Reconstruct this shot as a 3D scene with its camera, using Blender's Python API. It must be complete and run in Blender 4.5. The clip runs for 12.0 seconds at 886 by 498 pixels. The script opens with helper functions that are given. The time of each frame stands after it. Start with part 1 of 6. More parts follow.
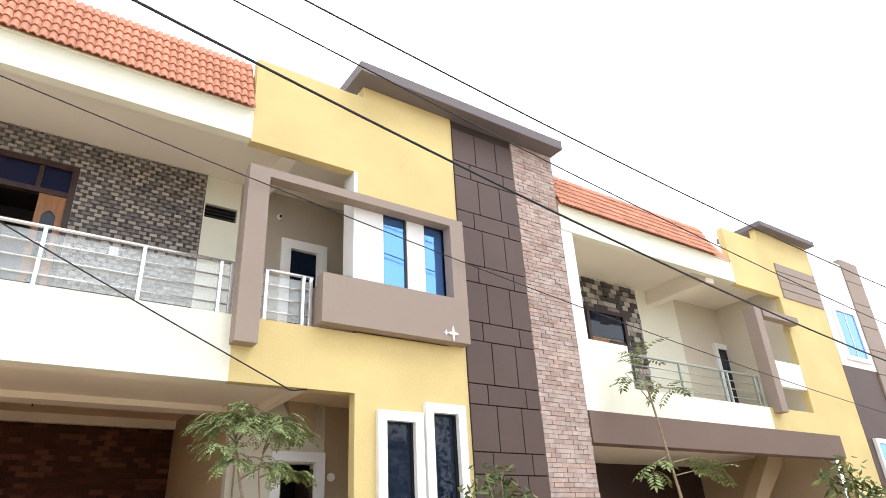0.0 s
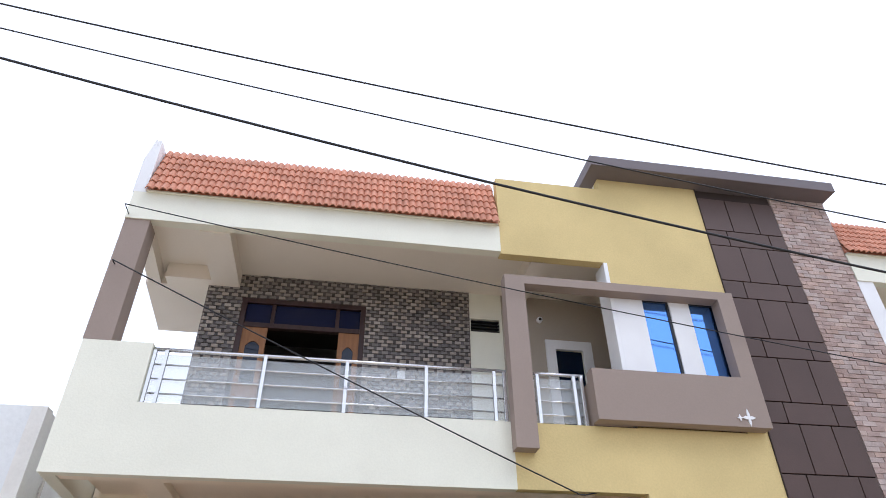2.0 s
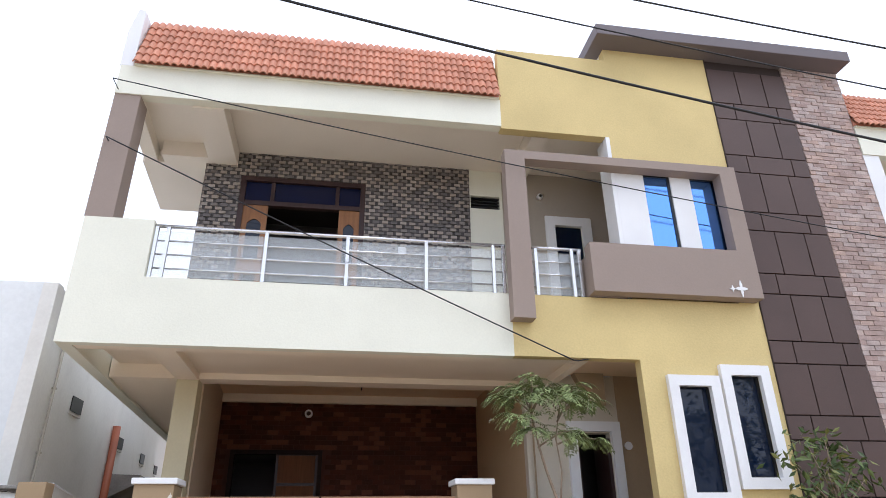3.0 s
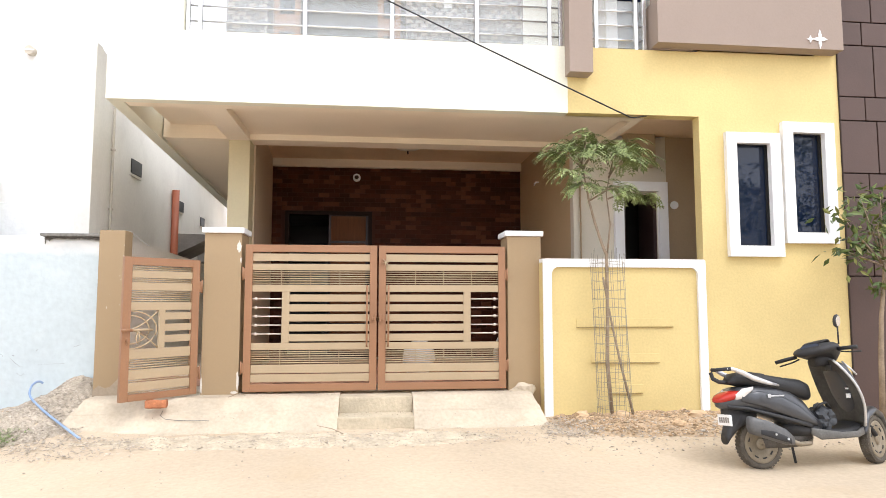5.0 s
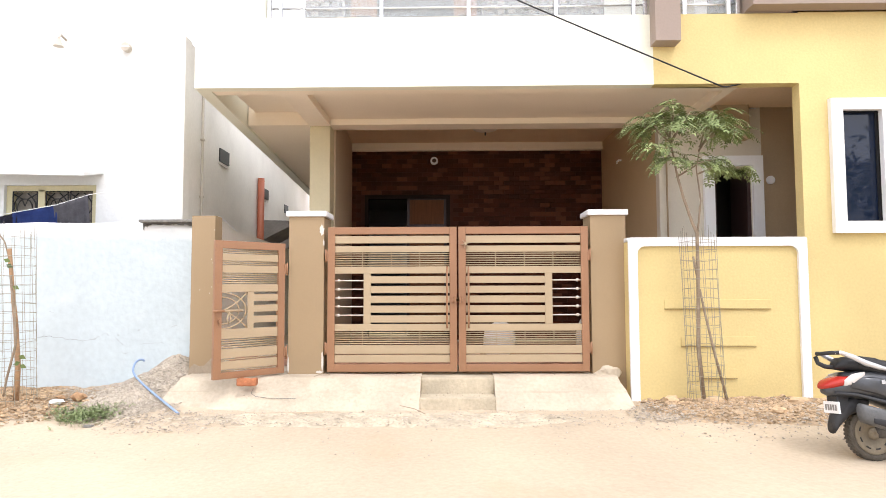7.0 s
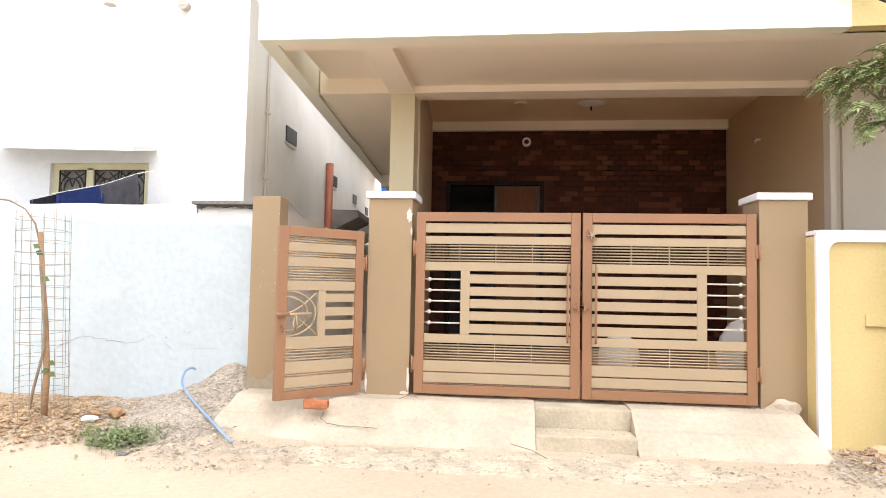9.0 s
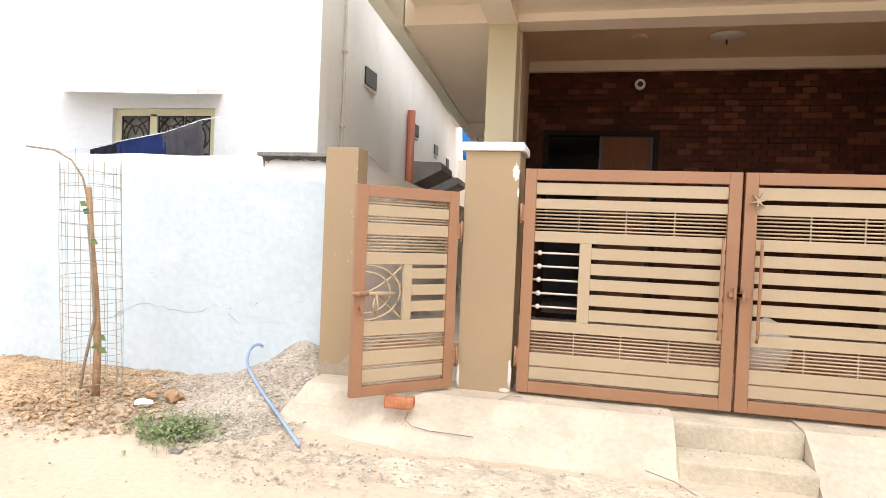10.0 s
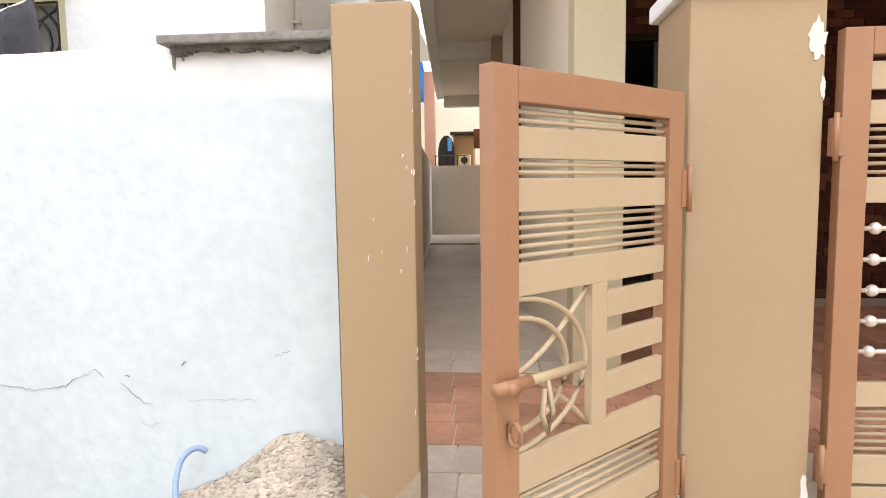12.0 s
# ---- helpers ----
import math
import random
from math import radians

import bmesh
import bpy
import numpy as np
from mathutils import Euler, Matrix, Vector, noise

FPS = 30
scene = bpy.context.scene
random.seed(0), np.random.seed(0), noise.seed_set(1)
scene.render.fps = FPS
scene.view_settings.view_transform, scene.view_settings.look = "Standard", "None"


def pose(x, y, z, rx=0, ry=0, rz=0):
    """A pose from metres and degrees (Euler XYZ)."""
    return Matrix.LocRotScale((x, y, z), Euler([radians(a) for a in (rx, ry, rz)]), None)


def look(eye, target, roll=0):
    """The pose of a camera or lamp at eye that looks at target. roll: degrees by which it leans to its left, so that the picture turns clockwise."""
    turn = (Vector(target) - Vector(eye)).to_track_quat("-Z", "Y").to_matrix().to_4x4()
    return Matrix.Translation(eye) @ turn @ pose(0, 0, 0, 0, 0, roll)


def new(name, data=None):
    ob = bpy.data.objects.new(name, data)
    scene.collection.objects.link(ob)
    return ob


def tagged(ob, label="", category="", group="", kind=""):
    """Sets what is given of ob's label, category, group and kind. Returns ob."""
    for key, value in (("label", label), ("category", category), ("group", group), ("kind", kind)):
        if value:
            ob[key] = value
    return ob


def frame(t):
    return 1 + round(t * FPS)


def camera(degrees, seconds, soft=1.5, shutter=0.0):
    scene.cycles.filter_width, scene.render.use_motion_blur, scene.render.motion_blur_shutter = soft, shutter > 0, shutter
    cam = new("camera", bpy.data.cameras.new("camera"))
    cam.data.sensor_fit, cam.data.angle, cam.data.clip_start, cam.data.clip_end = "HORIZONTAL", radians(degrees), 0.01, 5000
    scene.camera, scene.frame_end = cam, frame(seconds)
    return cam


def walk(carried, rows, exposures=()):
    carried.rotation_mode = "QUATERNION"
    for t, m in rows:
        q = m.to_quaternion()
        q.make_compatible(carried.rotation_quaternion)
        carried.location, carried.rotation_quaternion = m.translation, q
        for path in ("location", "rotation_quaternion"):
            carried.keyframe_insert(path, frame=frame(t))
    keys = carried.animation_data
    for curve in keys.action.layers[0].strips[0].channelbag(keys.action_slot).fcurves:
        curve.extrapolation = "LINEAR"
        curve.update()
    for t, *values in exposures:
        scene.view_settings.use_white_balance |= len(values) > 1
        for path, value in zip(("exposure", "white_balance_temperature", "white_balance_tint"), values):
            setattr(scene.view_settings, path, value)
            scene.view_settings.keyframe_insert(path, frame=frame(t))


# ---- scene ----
cam = camera(69.8, 12.0, soft=0.9)
PATH = [
    (0, (0.388, -0.038, 1.736), (1.441, 1.427, 2.599), -3.2),
    (0.5, (0.307, -0.098, 1.714), (0.993, 1.49, 2.717), -2.7),
    (1, (0.308, -0.142, 1.73), (0.705, 1.48, 2.832), -0.6),
    (1.5, (0.356, -0.16, 1.714), (0.614, 1.449, 2.872), 0.0),
    (2, (0.36, -0.133, 1.685), (0.639, 1.48, 2.835), -0.5),
    (2.5, (0.386, -0.119, 1.675), (0.666, 1.589, 2.677), -0.9),
    (3, (0.414, -0.065, 1.61), (0.712, 1.729, 2.442), -0.7),
    (3.2, (0.464, -0.076, 1.612), (0.76, 1.751, 2.371), -0.1),
    (4.8, (0.306, 0.12, 1.418), (0.541, 2.093, 1.645), -0.4),
    (5, (0.245, 0.122, 1.396), (0.456, 2.104, 1.562), 0.0),
    (5.5, (0.182, 0.13, 1.379), (0.152, 2.124, 1.531), 0.1),
    (6, (0.185, 0.172, 1.354), (0.144, 2.169, 1.449), 0.0),
    (6.5, (0.22, 0.217, 1.371), (0.223, 2.213, 1.486), -0.1),
    (7, (0.216, 0.212, 1.348), (0.186, 2.208, 1.469), -0.2),
    (7.2, (0.188, 0.28, 1.353), (0.206, 2.279, 1.43), 1.2),
    (8.8, (-0.225, 1.559, 1.372), (-0.37, 3.548, 1.515), 1.4),
    (9, (-0.358, 1.752, 1.388), (-0.574, 3.738, 1.498), 1.1),
    (9.5, (-0.551, 2.24, 1.495), (-0.842, 4.219, 1.477), 0.6),
    (10, (-0.775, 2.843, 1.551), (-1.217, 4.792, 1.5), 2.4),
    (10.5, (-1.163, 3.463, 1.597), (-1.543, 5.423, 1.481), -0.5),
    (11, (-1.559, 4.134, 1.601), (-2.031, 6.076, 1.51), 1.1),
    (11.5, (-1.981, 4.849, 1.576), (-2.346, 6.807, 1.401), -0.8),
    (12, (-2.331, 5.515, 1.584), (-2.502, 7.498, 1.389), -0.8),
]

# ---- light ----
EXPOSURES = [(0.0, 0.85, 6150, 8), (0.5, 0.75, 6000, 8), (1.0, 0.6, 5800, 9), (1.5, 0.27, 5600, 12), (2.5, 0.17, 5580, 13), (3.2, 0.4, 5700, 12), (4.8, 1.0, 6250, 11), (5.5, 1.09, 6250, 13), (9.0, 1.1, 6350, 13), (12.0, 1.1, 6400, 13)]
walk(cam, [(t, look(eye, target, roll)) for t, eye, target, roll in PATH], EXPOSURES)

world = bpy.data.worlds.new("overcast_sky")
scene.world = world
world.use_nodes = True
wn, wl = world.node_tree.nodes, world.node_tree.links
sky = wn.new("ShaderNodeTexSky")
sky.sky_type, sky.sun_disc = "NISHITA", False
sky.sun_elevation, sky.sun_rotation = radians(58), radians(150)
sky.air_density, sky.dust_density, sky.ozone_density = 1.0, 1.0, 1.0
pale = wn.new("ShaderNodeHueSaturation")
pale.inputs["Saturation"].default_value = 0.3
wl.new(sky.outputs["Color"], pale.inputs["Color"])
cloud = wn.new("ShaderNodeMix")           # a thin bright cloud cover over the blue
cloud.data_type = "RGBA"
cloud.inputs[0].default_value = 0.85
cloud.inputs[7].default_value = (9.6, 9.6, 9.9, 1)
wl.new(pale.outputs["Color"], cloud.inputs[6])
wl.new(cloud.outputs[2], wn["Background"].inputs["Color"])
wn["Background"].inputs["Strength"].default_value = 0.13

sun = new("sun", bpy.data.lights.new("sun", "SUN"))
sun.data.energy, sun.data.angle, sun.data.color = 0.7, radians(16), (1.0, 0.96, 0.9)
sun.matrix_world = look((2.6, -4.6, 8.5), (0, 0, 0))


# ---- materials ----
def mat(name, color, rough=0.8, vary=0.12, scale=1.2, grain=60.0, bump=0.15, metal=0.0, spec=0.4, pick="", spread=0.0, stain=0.0, stain_color=(0.2, 0.17, 0.13), stretch=(1, 1, 1), tones=None):
    """A surface with two scales of variation, optional stains and a shade that changes from piece to piece."""
    m = bpy.data.materials.new(name)
    m.use_nodes = True
    n, l = m.node_tree.nodes, m.node_tree.links
    b = n["Principled BSDF"]
    b.inputs["Roughness"].default_value, b.inputs["Metallic"].default_value = rough, metal
    b.inputs["Specular IOR Level"].default_value = spec
    pos = n.new("ShaderNodeNewGeometry")
    mp = n.new("ShaderNodeMapping")
    mp.inputs["Scale"].default_value = stretch
    l.new(pos.outputs["Position"], mp.inputs["Vector"])

    def noise_at(s, detail=4.0):
        t = n.new("ShaderNodeTexNoise")
        t.inputs["Scale"].default_value, t.inputs["Detail"].default_value = s, detail
        l.new(mp.outputs["Vector"], t.inputs["Vector"])
        return t.outputs["Fac"]

    def mix(kind, fac, a, c):
        x = n.new("ShaderNodeMix")
        x.data_type, x.blend_type = "RGBA", kind
        for sock, v in ((x.inputs[0], fac), (x.inputs[6], a), (x.inputs[7], c)):
            if isinstance(v, (int, float)):
                sock.default_value = v
            elif isinstance(v, tuple):
                sock.default_value = (*v[:3], 1)
            else:
                l.new(v, sock)
        return x.outputs[2]

    def ramp(fac, stops, step=False):
        r = n.new("ShaderNodeValToRGB")
        if step:
            r.color_ramp.interpolation = "CONSTANT"
        while len(r.color_ramp.elements) < len(stops):
            r.color_ramp.elements.new(0.5)
        for e, (p, c) in zip(r.color_ramp.elements, stops):
            e.position, e.color = p, (*c, 1)
        l.new(fac, r.inputs["Fac"])
        return r.outputs["Color"]

    rnd = None
    if pick == "object":
        rnd = n.new("ShaderNodeObjectInfo").outputs["Random"]
    elif pick == "island":
        rnd = pos.outputs["Random Per Island"]
    if tones:
        col = ramp(rnd, [(i / len(tones), c) for i, c in enumerate(tones)], True)
    else:
        col = color
    big = ramp(noise_at(scale), [(0.3, (1 - vary,) * 3), (0.7, (1 + vary * 0.6,) * 3)])
    col = mix("MULTIPLY", 1.0, col, big)
    fine = noise_at(grain, 3.0)
    col = mix("MULTIPLY", 1.0, col, ramp(fine, [(0.25, (1 - vary * 0.7,) * 3), (0.75, (1 + vary * 0.4,) * 3)]))
    if rnd is not None and spread:
        col = mix("MULTIPLY", 1.0, col, ramp(rnd, [(0.0, (1 - spread,) * 3), (1.0, (1 + spread * 0.7,) * 3)]))
    if stain:
        s = ramp(noise_at(scale * 2.3, 8.0), [(0.56, (0, 0, 0)), (0.72, (stain,) * 3)])
        col = mix("MIX", s, col, stain_color)
    l.new(col, b.inputs["Base Color"])
    if bump:
        bp = n.new("ShaderNodeBump")
        bp.inputs["Strength"].default_value, bp.inputs["Distance"].default_value = bump, 0.01
        l.new(fine, bp.inputs["Height"])
        l.new(bp.outputs["Normal"], b.inputs["Normal"])
    return m


IVORY = mat("ivory_paint", (0.81, 0.80, 0.675), 0.75, 0.05, 0.8, 45, 0.15, stain=0.12, stain_color=(0.6, 0.58, 0.5))
WHITE = mat("white_paint", (0.82, 0.82, 0.82), 0.6, 0.04, 2, 60, 0.08)
YELLOW = mat("yellow_textured_paint", (0.67, 0.532, 0.242), 0.8, 0.10, 0.9, 38, 0.25, stain=0.10, stain_color=(0.55, 0.42, 0.2))
TAUPE = mat("taupe_paint", (0.31, 0.245, 0.205), 0.7, 0.05, 1.0, 50, 0.15)
BROWN = mat("dark_brown_panel", (0.086, 0.053, 0.044), 0.55, 0.08, 1.5, 50, 0.1, pick="object", spread=0.06)
GROOVE = mat("dark_joint", (0.045, 0.032, 0.028), 0.9, 0.1)
CLADTONES = [(0.48, 0.37, 0.325), (0.41, 0.31, 0.275), (0.48, 0.39, 0.355), (0.38, 0.28, 0.245), (0.47, 0.345, 0.29), (0.44, 0.355, 0.325)]
CLAD = mat("split_face_cladding", (0.3, 0.2, 0.17), 0.85, 0.18, 6, 40, 0.5, pick="object", tones=CLADTONES)
CLAD_REST = mat("split_face_field", (0.3, 0.2, 0.17), 0.85, 0.18, 6, 40, 0.5, pick="island", tones=CLADTONES)
CORNICE = mat("grey_taupe_paint", (0.165, 0.143, 0.15), 0.7, 0.06, 1.0, 50, 0.15)
MORTAR = mat("cladding_joint", (0.33, 0.265, 0.24), 0.95, 0.15)
MOSAIC = mat("pale_stone_mosaic", (0.3, 0.27, 0.24), 0.6, 0.15, 8, 50, 0.3, pick="island",
             tones=[(0.33, 0.29, 0.25), (0.26, 0.235, 0.215), (0.40, 0.355, 0.31), (0.22, 0.195, 0.18), (0.36, 0.31, 0.26), (0.17, 0.155, 0.15)])
MOSAIC_DARK = mat("dark_stone_mosaic", (0.105, 0.095, 0.095), 0.6, 0.15, 8, 50, 0.3, pick="island", spread=0.5)
CARPORT = mat("warm_beige_carport_paint", (0.86, 0.66, 0.45), 0.75, 0.06, 0.8, 45, 0.12)
DOORTEAK = mat("brown_door_panel", (0.17, 0.07, 0.028), 0.6, 0.2, 3, 30, 0.1, spec=0.2, stretch=(8, 8, 0.7))
FRAMEDARK = mat("dull_dark_door_frame", (0.03, 0.018, 0.015), 0.75, 0.15, 3, 40, 0.1, spec=0.1)
STEPCEMENT = mat("worn_step_cement", (0.55, 0.475, 0.35), 0.9, 0.2, 3, 30, 0.7, stain=0.3, stain_color=(0.42, 0.35, 0.25))
TANWALL = mat("tan_wall_paint", (0.43, 0.325, 0.21), 0.75, 0.06, 0.8, 45, 0.12)
ENTRYWALL = mat("pale_entry_paint", (0.63, 0.575, 0.47), 0.75, 0.05, 0.8, 45, 0.12)
# greige that carries the shade of the covered upper recess
GREIGE = mat("greige_recess_shade_tone", (0.42, 0.37, 0.30), 0.8, 0.05, 0.8, 45, 0.12)
BRICKBED = mat("dark_brick_joint", (0.09, 0.032, 0.02), 0.9, 0.15)
CARPORTSIDE = mat("tan_carport_side_paint", (0.52, 0.375, 0.215), 0.75, 0.06, 0.8, 45, 0.12)
PALEFLOOR = mat("dusty_cement_floor", (0.72, 0.64, 0.54), 0.8, 0.12, 1.5, 30, 0.2, stain=0.3, stain_color=(0.42, 0.34, 0.27))
TILE = mat("terracotta_roof_tile", (0.60, 0.275, 0.175), 0.7, 0.12, 5, 40, 0.3, pick="object", spread=0.14)
REDBRICK = mat("dark_red_brick_tile", (0.1, 0.04, 0.03), 0.65, 0.15, 5, 50, 0.3, spec=0.15, pick="object",
               tones=[(0.070, 0.020, 0.010), (0.085, 0.024, 0.012), (0.060, 0.018, 0.009), (0.095, 0.028, 0.014), (0.073, 0.021, 0.011), (0.15, 0.054, 0.028)])
REDBRICK_REST = mat("dark_red_brick_field", (0.1, 0.04, 0.03), 0.65, 0.15, 5, 50, 0.3, spec=0.15, pick="island",
                    tones=[(0.070, 0.020, 0.010), (0.085, 0.024, 0.012), (0.060, 0.018, 0.009), (0.095, 0.028, 0.014), (0.073, 0.021, 0.011), (0.15, 0.054, 0.028)])
BEIGE = mat("beige_wall_paint", (0.62, 0.50, 0.36), 0.75, 0.05, 0.8, 45, 0.12)
CEIL = mat("cream_ceiling_paint", (0.82, 0.75, 0.65), 0.8, 0.04, 0.8, 45, 0.1)
# warmer copy of CEIL: light bounced off the sandy ground, put into colour
SOFFIT = mat("bounce_warmed_cream_tone", (0.88, 0.775, 0.63), 0.8, 0.04, 0.8, 45, 0.1)
COLUMN = mat("pale_yellow_column_paint", (0.62, 0.55, 0.36), 0.75, 0.05, 1, 45, 0.12)
TAN = mat("tan_pillar_paint", (0.342, 0.246, 0.142), 0.7, 0.04, 1.2, 60, 0.05, stain=0.15, stain_color=(0.24, 0.18, 0.12))
SLAT = mat("tan_metal_paint", (0.41, 0.313, 0.198), 0.45, 0.05, 2, 50, 0.05)
FRAME = mat("copper_brown_metal_paint", (0.305, 0.158, 0.083), 0.4, 0.08, 2, 50, 0.05)
ROD = mat("pale_painted_rod", (0.62, 0.55, 0.48), 0.35, 0.05, 2, 50, 0.0, metal=0.3)
STEEL = mat("stainless_steel", (0.72, 0.72, 0.72), 0.22, 0.04, 2, 50, 0.0, metal=0.85)
# blue of a reflected open sky is put into this mirror's colour
BLUEGLASS = mat("sky_blue_mirror_glass", (0.17, 0.36, 0.84), 0.06, 0.02, 1, 10, 0.0, metal=0.9)
DARKGLASS = mat("dark_window_glass", (0.006, 0.012, 0.03), 0.03, 0.05, 1, 10, 0.0, spec=0.42)
BLACK = mat("black_frame_paint", (0.02, 0.02, 0.022), 0.4, 0.05, 2, 50, 0.0)
# DIMROOM and DARK put the shade of unlit interiors into the colour
DIMROOM = mat("dim_room_shade_tone", (0.16, 0.15, 0.145), 0.9, 0.05)
DARK = mat("unlit_room_tone", (0.03, 0.025, 0.022), 0.9, 0.05)
WOOD = mat("varnished_teak", (0.30, 0.135, 0.05), 0.4, 0.2, 3, 30, 0.1, stretch=(8, 8, 0.7))
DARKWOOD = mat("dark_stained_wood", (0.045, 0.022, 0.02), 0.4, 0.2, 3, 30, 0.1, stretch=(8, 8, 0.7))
CONCRETE = mat("pale_cement", (0.55, 0.47, 0.36), 0.9, 0.17, 2.2, 26, 0.7, stain=0.55, stain_color=(0.42, 0.345, 0.25))
EARTH = mat("sandy_road_earth", (0.52, 0.425, 0.31), 0.95, 0.14, 0.5, 24, 0.8, stain=0.4, stain_color=(0.46, 0.35, 0.22))
SOIL = mat("red_brown_soil", (0.34, 0.205, 0.11), 0.95, 0.25, 3, 20, 0.9, pick="island", spread=0.3)
GRAVEL = mat("grey_tan_rubble", (0.43, 0.355, 0.27), 0.95, 0.2, 4, 25, 0.6, pick="island", spread=0.35)
PALEBLUE = mat("pale_blue_limewash", (0.545, 0.615, 0.64), 0.9, 0.10, 0.8, 14, 0.6, stain=0.4, stain_color=(0.66, 0.71, 0.72))
# a second coat of white, a band of white with an uneven lower edge along the wall top
n_, l_ = PALEBLUE.node_tree.nodes, PALEBLUE.node_tree.links
g_, sx_, nt_, ad_, rp_, mx_ = (n_.new("ShaderNode" + k) for k in ("NewGeometry", "SeparateXYZ", "TexNoise", "Math", "ValToRGB", "Mix"))
nt_.inputs["Scale"].default_value, nt_.inputs["Detail"].default_value = 2.2, 6
l_.new(g_.outputs["Position"], sx_.inputs[0]), l_.new(g_.outputs["Position"], nt_.inputs["Vector"])
ad_.operation = "MULTIPLY_ADD"
ad_.inputs[1].default_value = 0.35
l_.new(nt_.outputs["Fac"], ad_.inputs[0]), l_.new(sx_.outputs["Z"], ad_.inputs[2])
sc_ = n_.new("ShaderNodeMath")
sc_.operation = "DIVIDE"
sc_.inputs[1].default_value = 3.0
l_.new(ad_.outputs[0], sc_.inputs[0]), l_.new(sc_.outputs[0], rp_.inputs["Fac"])
rp_.color_ramp.elements[0].position, rp_.color_ramp.elements[1].position = 0.715, 0.755
mx_.data_type = "RGBA"
old_ = n_["Principled BSDF"].inputs["Base Color"].links[0].from_socket
l_.new(rp_.outputs["Color"], mx_.inputs[0]), l_.new(old_, mx_.inputs[6])
mx_.inputs[7].default_value = (0.80, 0.81, 0.80, 1)
l_.new(mx_.outputs[2], n_["Principled BSDF"].inputs["Base Color"])
LIMEWHITE = mat("white_limewash", (0.80, 0.81, 0.80), 0.9, 0.06, 0.6, 18, 0.4, stain=0.15, stain_color=(0.58, 0.58, 0.55))
GREYPLASTER = mat("grey_cement_plaster", (0.56, 0.51, 0.435), 0.9, 0.1, 0.8, 30, 0.3, stain=0.2, stain_color=(0.36, 0.32, 0.27))
FLOORGREY = mat("grey_floor_tile", (0.70, 0.625, 0.53), 0.5, 0.15, 3, 30, 0.15, pick="object", spread=0.2)
FLOORRED = mat("red_floor_tile", (0.55, 0.29, 0.195), 0.5, 0.2, 3, 30, 0.15, pick="object", spread=0.2, stain=0.3, stain_color=(0.4, 0.3, 0.22))
ROAD_FAR = mat("plain_plaster", (0.5, 0.47, 0.42), 0.9, 0.08, 0.5, 20, 0.2)

ORIGIN = {}


# ---- builders ----
def thing(name, at, label, category="", group="", kind=""):
    ob = tagged(new(name), label, category, group, kind)
    ob.empty_display_size = 0.1
    ob.location = at
    ORIGIN[ob.name] = Vector(at)
    return ob


def to_mesh(name, bm, material, smooth=False):
    me = bpy.data.meshes.new(name)
    bmesh.ops.recalc_face_normals(bm, faces=bm.faces)
    for f in bm.faces:
        f.smooth = smooth
    bm.to_mesh(me)
    bm.free()
    me.materials.append(material)
    return me


def part(name, bm, material, parent, label="", smooth=False, kind=""):
    """One mesh object under a thing or a part; the bmesh is in the place's coordinates."""
    o = ORIGIN[parent.name]
    bmesh.ops.translate(bm, verts=bm.verts, vec=-o)
    ob = tagged(new(name, to_mesh(name, bm, material, smooth)), label, kind=kind)
    ob.parent = parent
    ORIGIN[ob.name] = o
    return ob


def solid(name, bm, material, label, category="", kind="structure", smooth=False, group=""):
    return tagged(new(name, to_mesh(name, bm, material, smooth)), label, category, group, kind)


def box(x0, x1, y0, y1, z0, z1, bevel=0.0, bm=None, shear=0.0):
    """A box; shear moves x with y, for the plot's slanting side."""
    own = bm is None
    bm = bm or bmesh.new()
    v = [bm.verts.new((x + shear * (y - 7.55), y, z)) for x in (x0, x1) for y in (y0, y1) for z in (z0, z1)]
    fs = [bm.faces.new([v[i] for i in q]) for q in ((0, 1, 3, 2), (4, 6, 7, 5), (0, 4, 5, 1), (2, 3, 7, 6), (0, 2, 6, 4), (1, 5, 7, 3))]
    if bevel and own:
        bmesh.ops.bevel(bm, geom=list(bm.edges), offset=bevel, segments=2, affect="EDGES", profile=0.6)
    return bm


def prism(outline, y0, y1, bevel=0.0):
    """An outline of (x, z) pushed from y0 to y1."""
    bm = bmesh.new()
    a = [bm.verts.new((x, y0, z)) for x, z in outline]
    b = [bm.verts.new((x, y1, z)) for x, z in outline]
    bm.faces.new(a), bm.faces.new(b[::-1])
    k = len(a)
    for i in range(k):
        bm.faces.new((a[i], b[i], b[(i + 1) % k], a[(i + 1) % k]))
    if bevel:
        bmesh.ops.bevel(bm, geom=list(bm.edges), offset=bevel, segments=2, affect="EDGES", profile=0.6)
    return bm


def tube(points, radius, sides=8, bm=None, taper=None):
    """A round bar through points; taper gives a radius for each point."""
    bm = bm or bmesh.new()
    pts = [Vector(p) for p in points]
    rings = []
    for i, p in enumerate(pts):
        d = (pts[min(i + 1, len(pts) - 1)] - pts[max(i - 1, 0)]).normalized()
        u = d.cross(Vector((0, 0, 1)) if abs(d.z) < 0.9 else Vector((1, 0, 0))).normalized()
        w = d.cross(u)
        r = taper[i] if taper else radius
        rings.append([bm.verts.new(p + r * (u * math.cos(a) + w * math.sin(a))) for a in (2 * math.pi * k / sides for k in range(sides))])
    for a, b in zip(rings, rings[1:]):
        for k in range(sides):
            bm.faces.new((a[k], a[(k + 1) % sides], b[(k + 1) % sides], b[k]))
    bm.faces.new(rings[0][::-1]), bm.faces.new(rings[-1])
    return bm


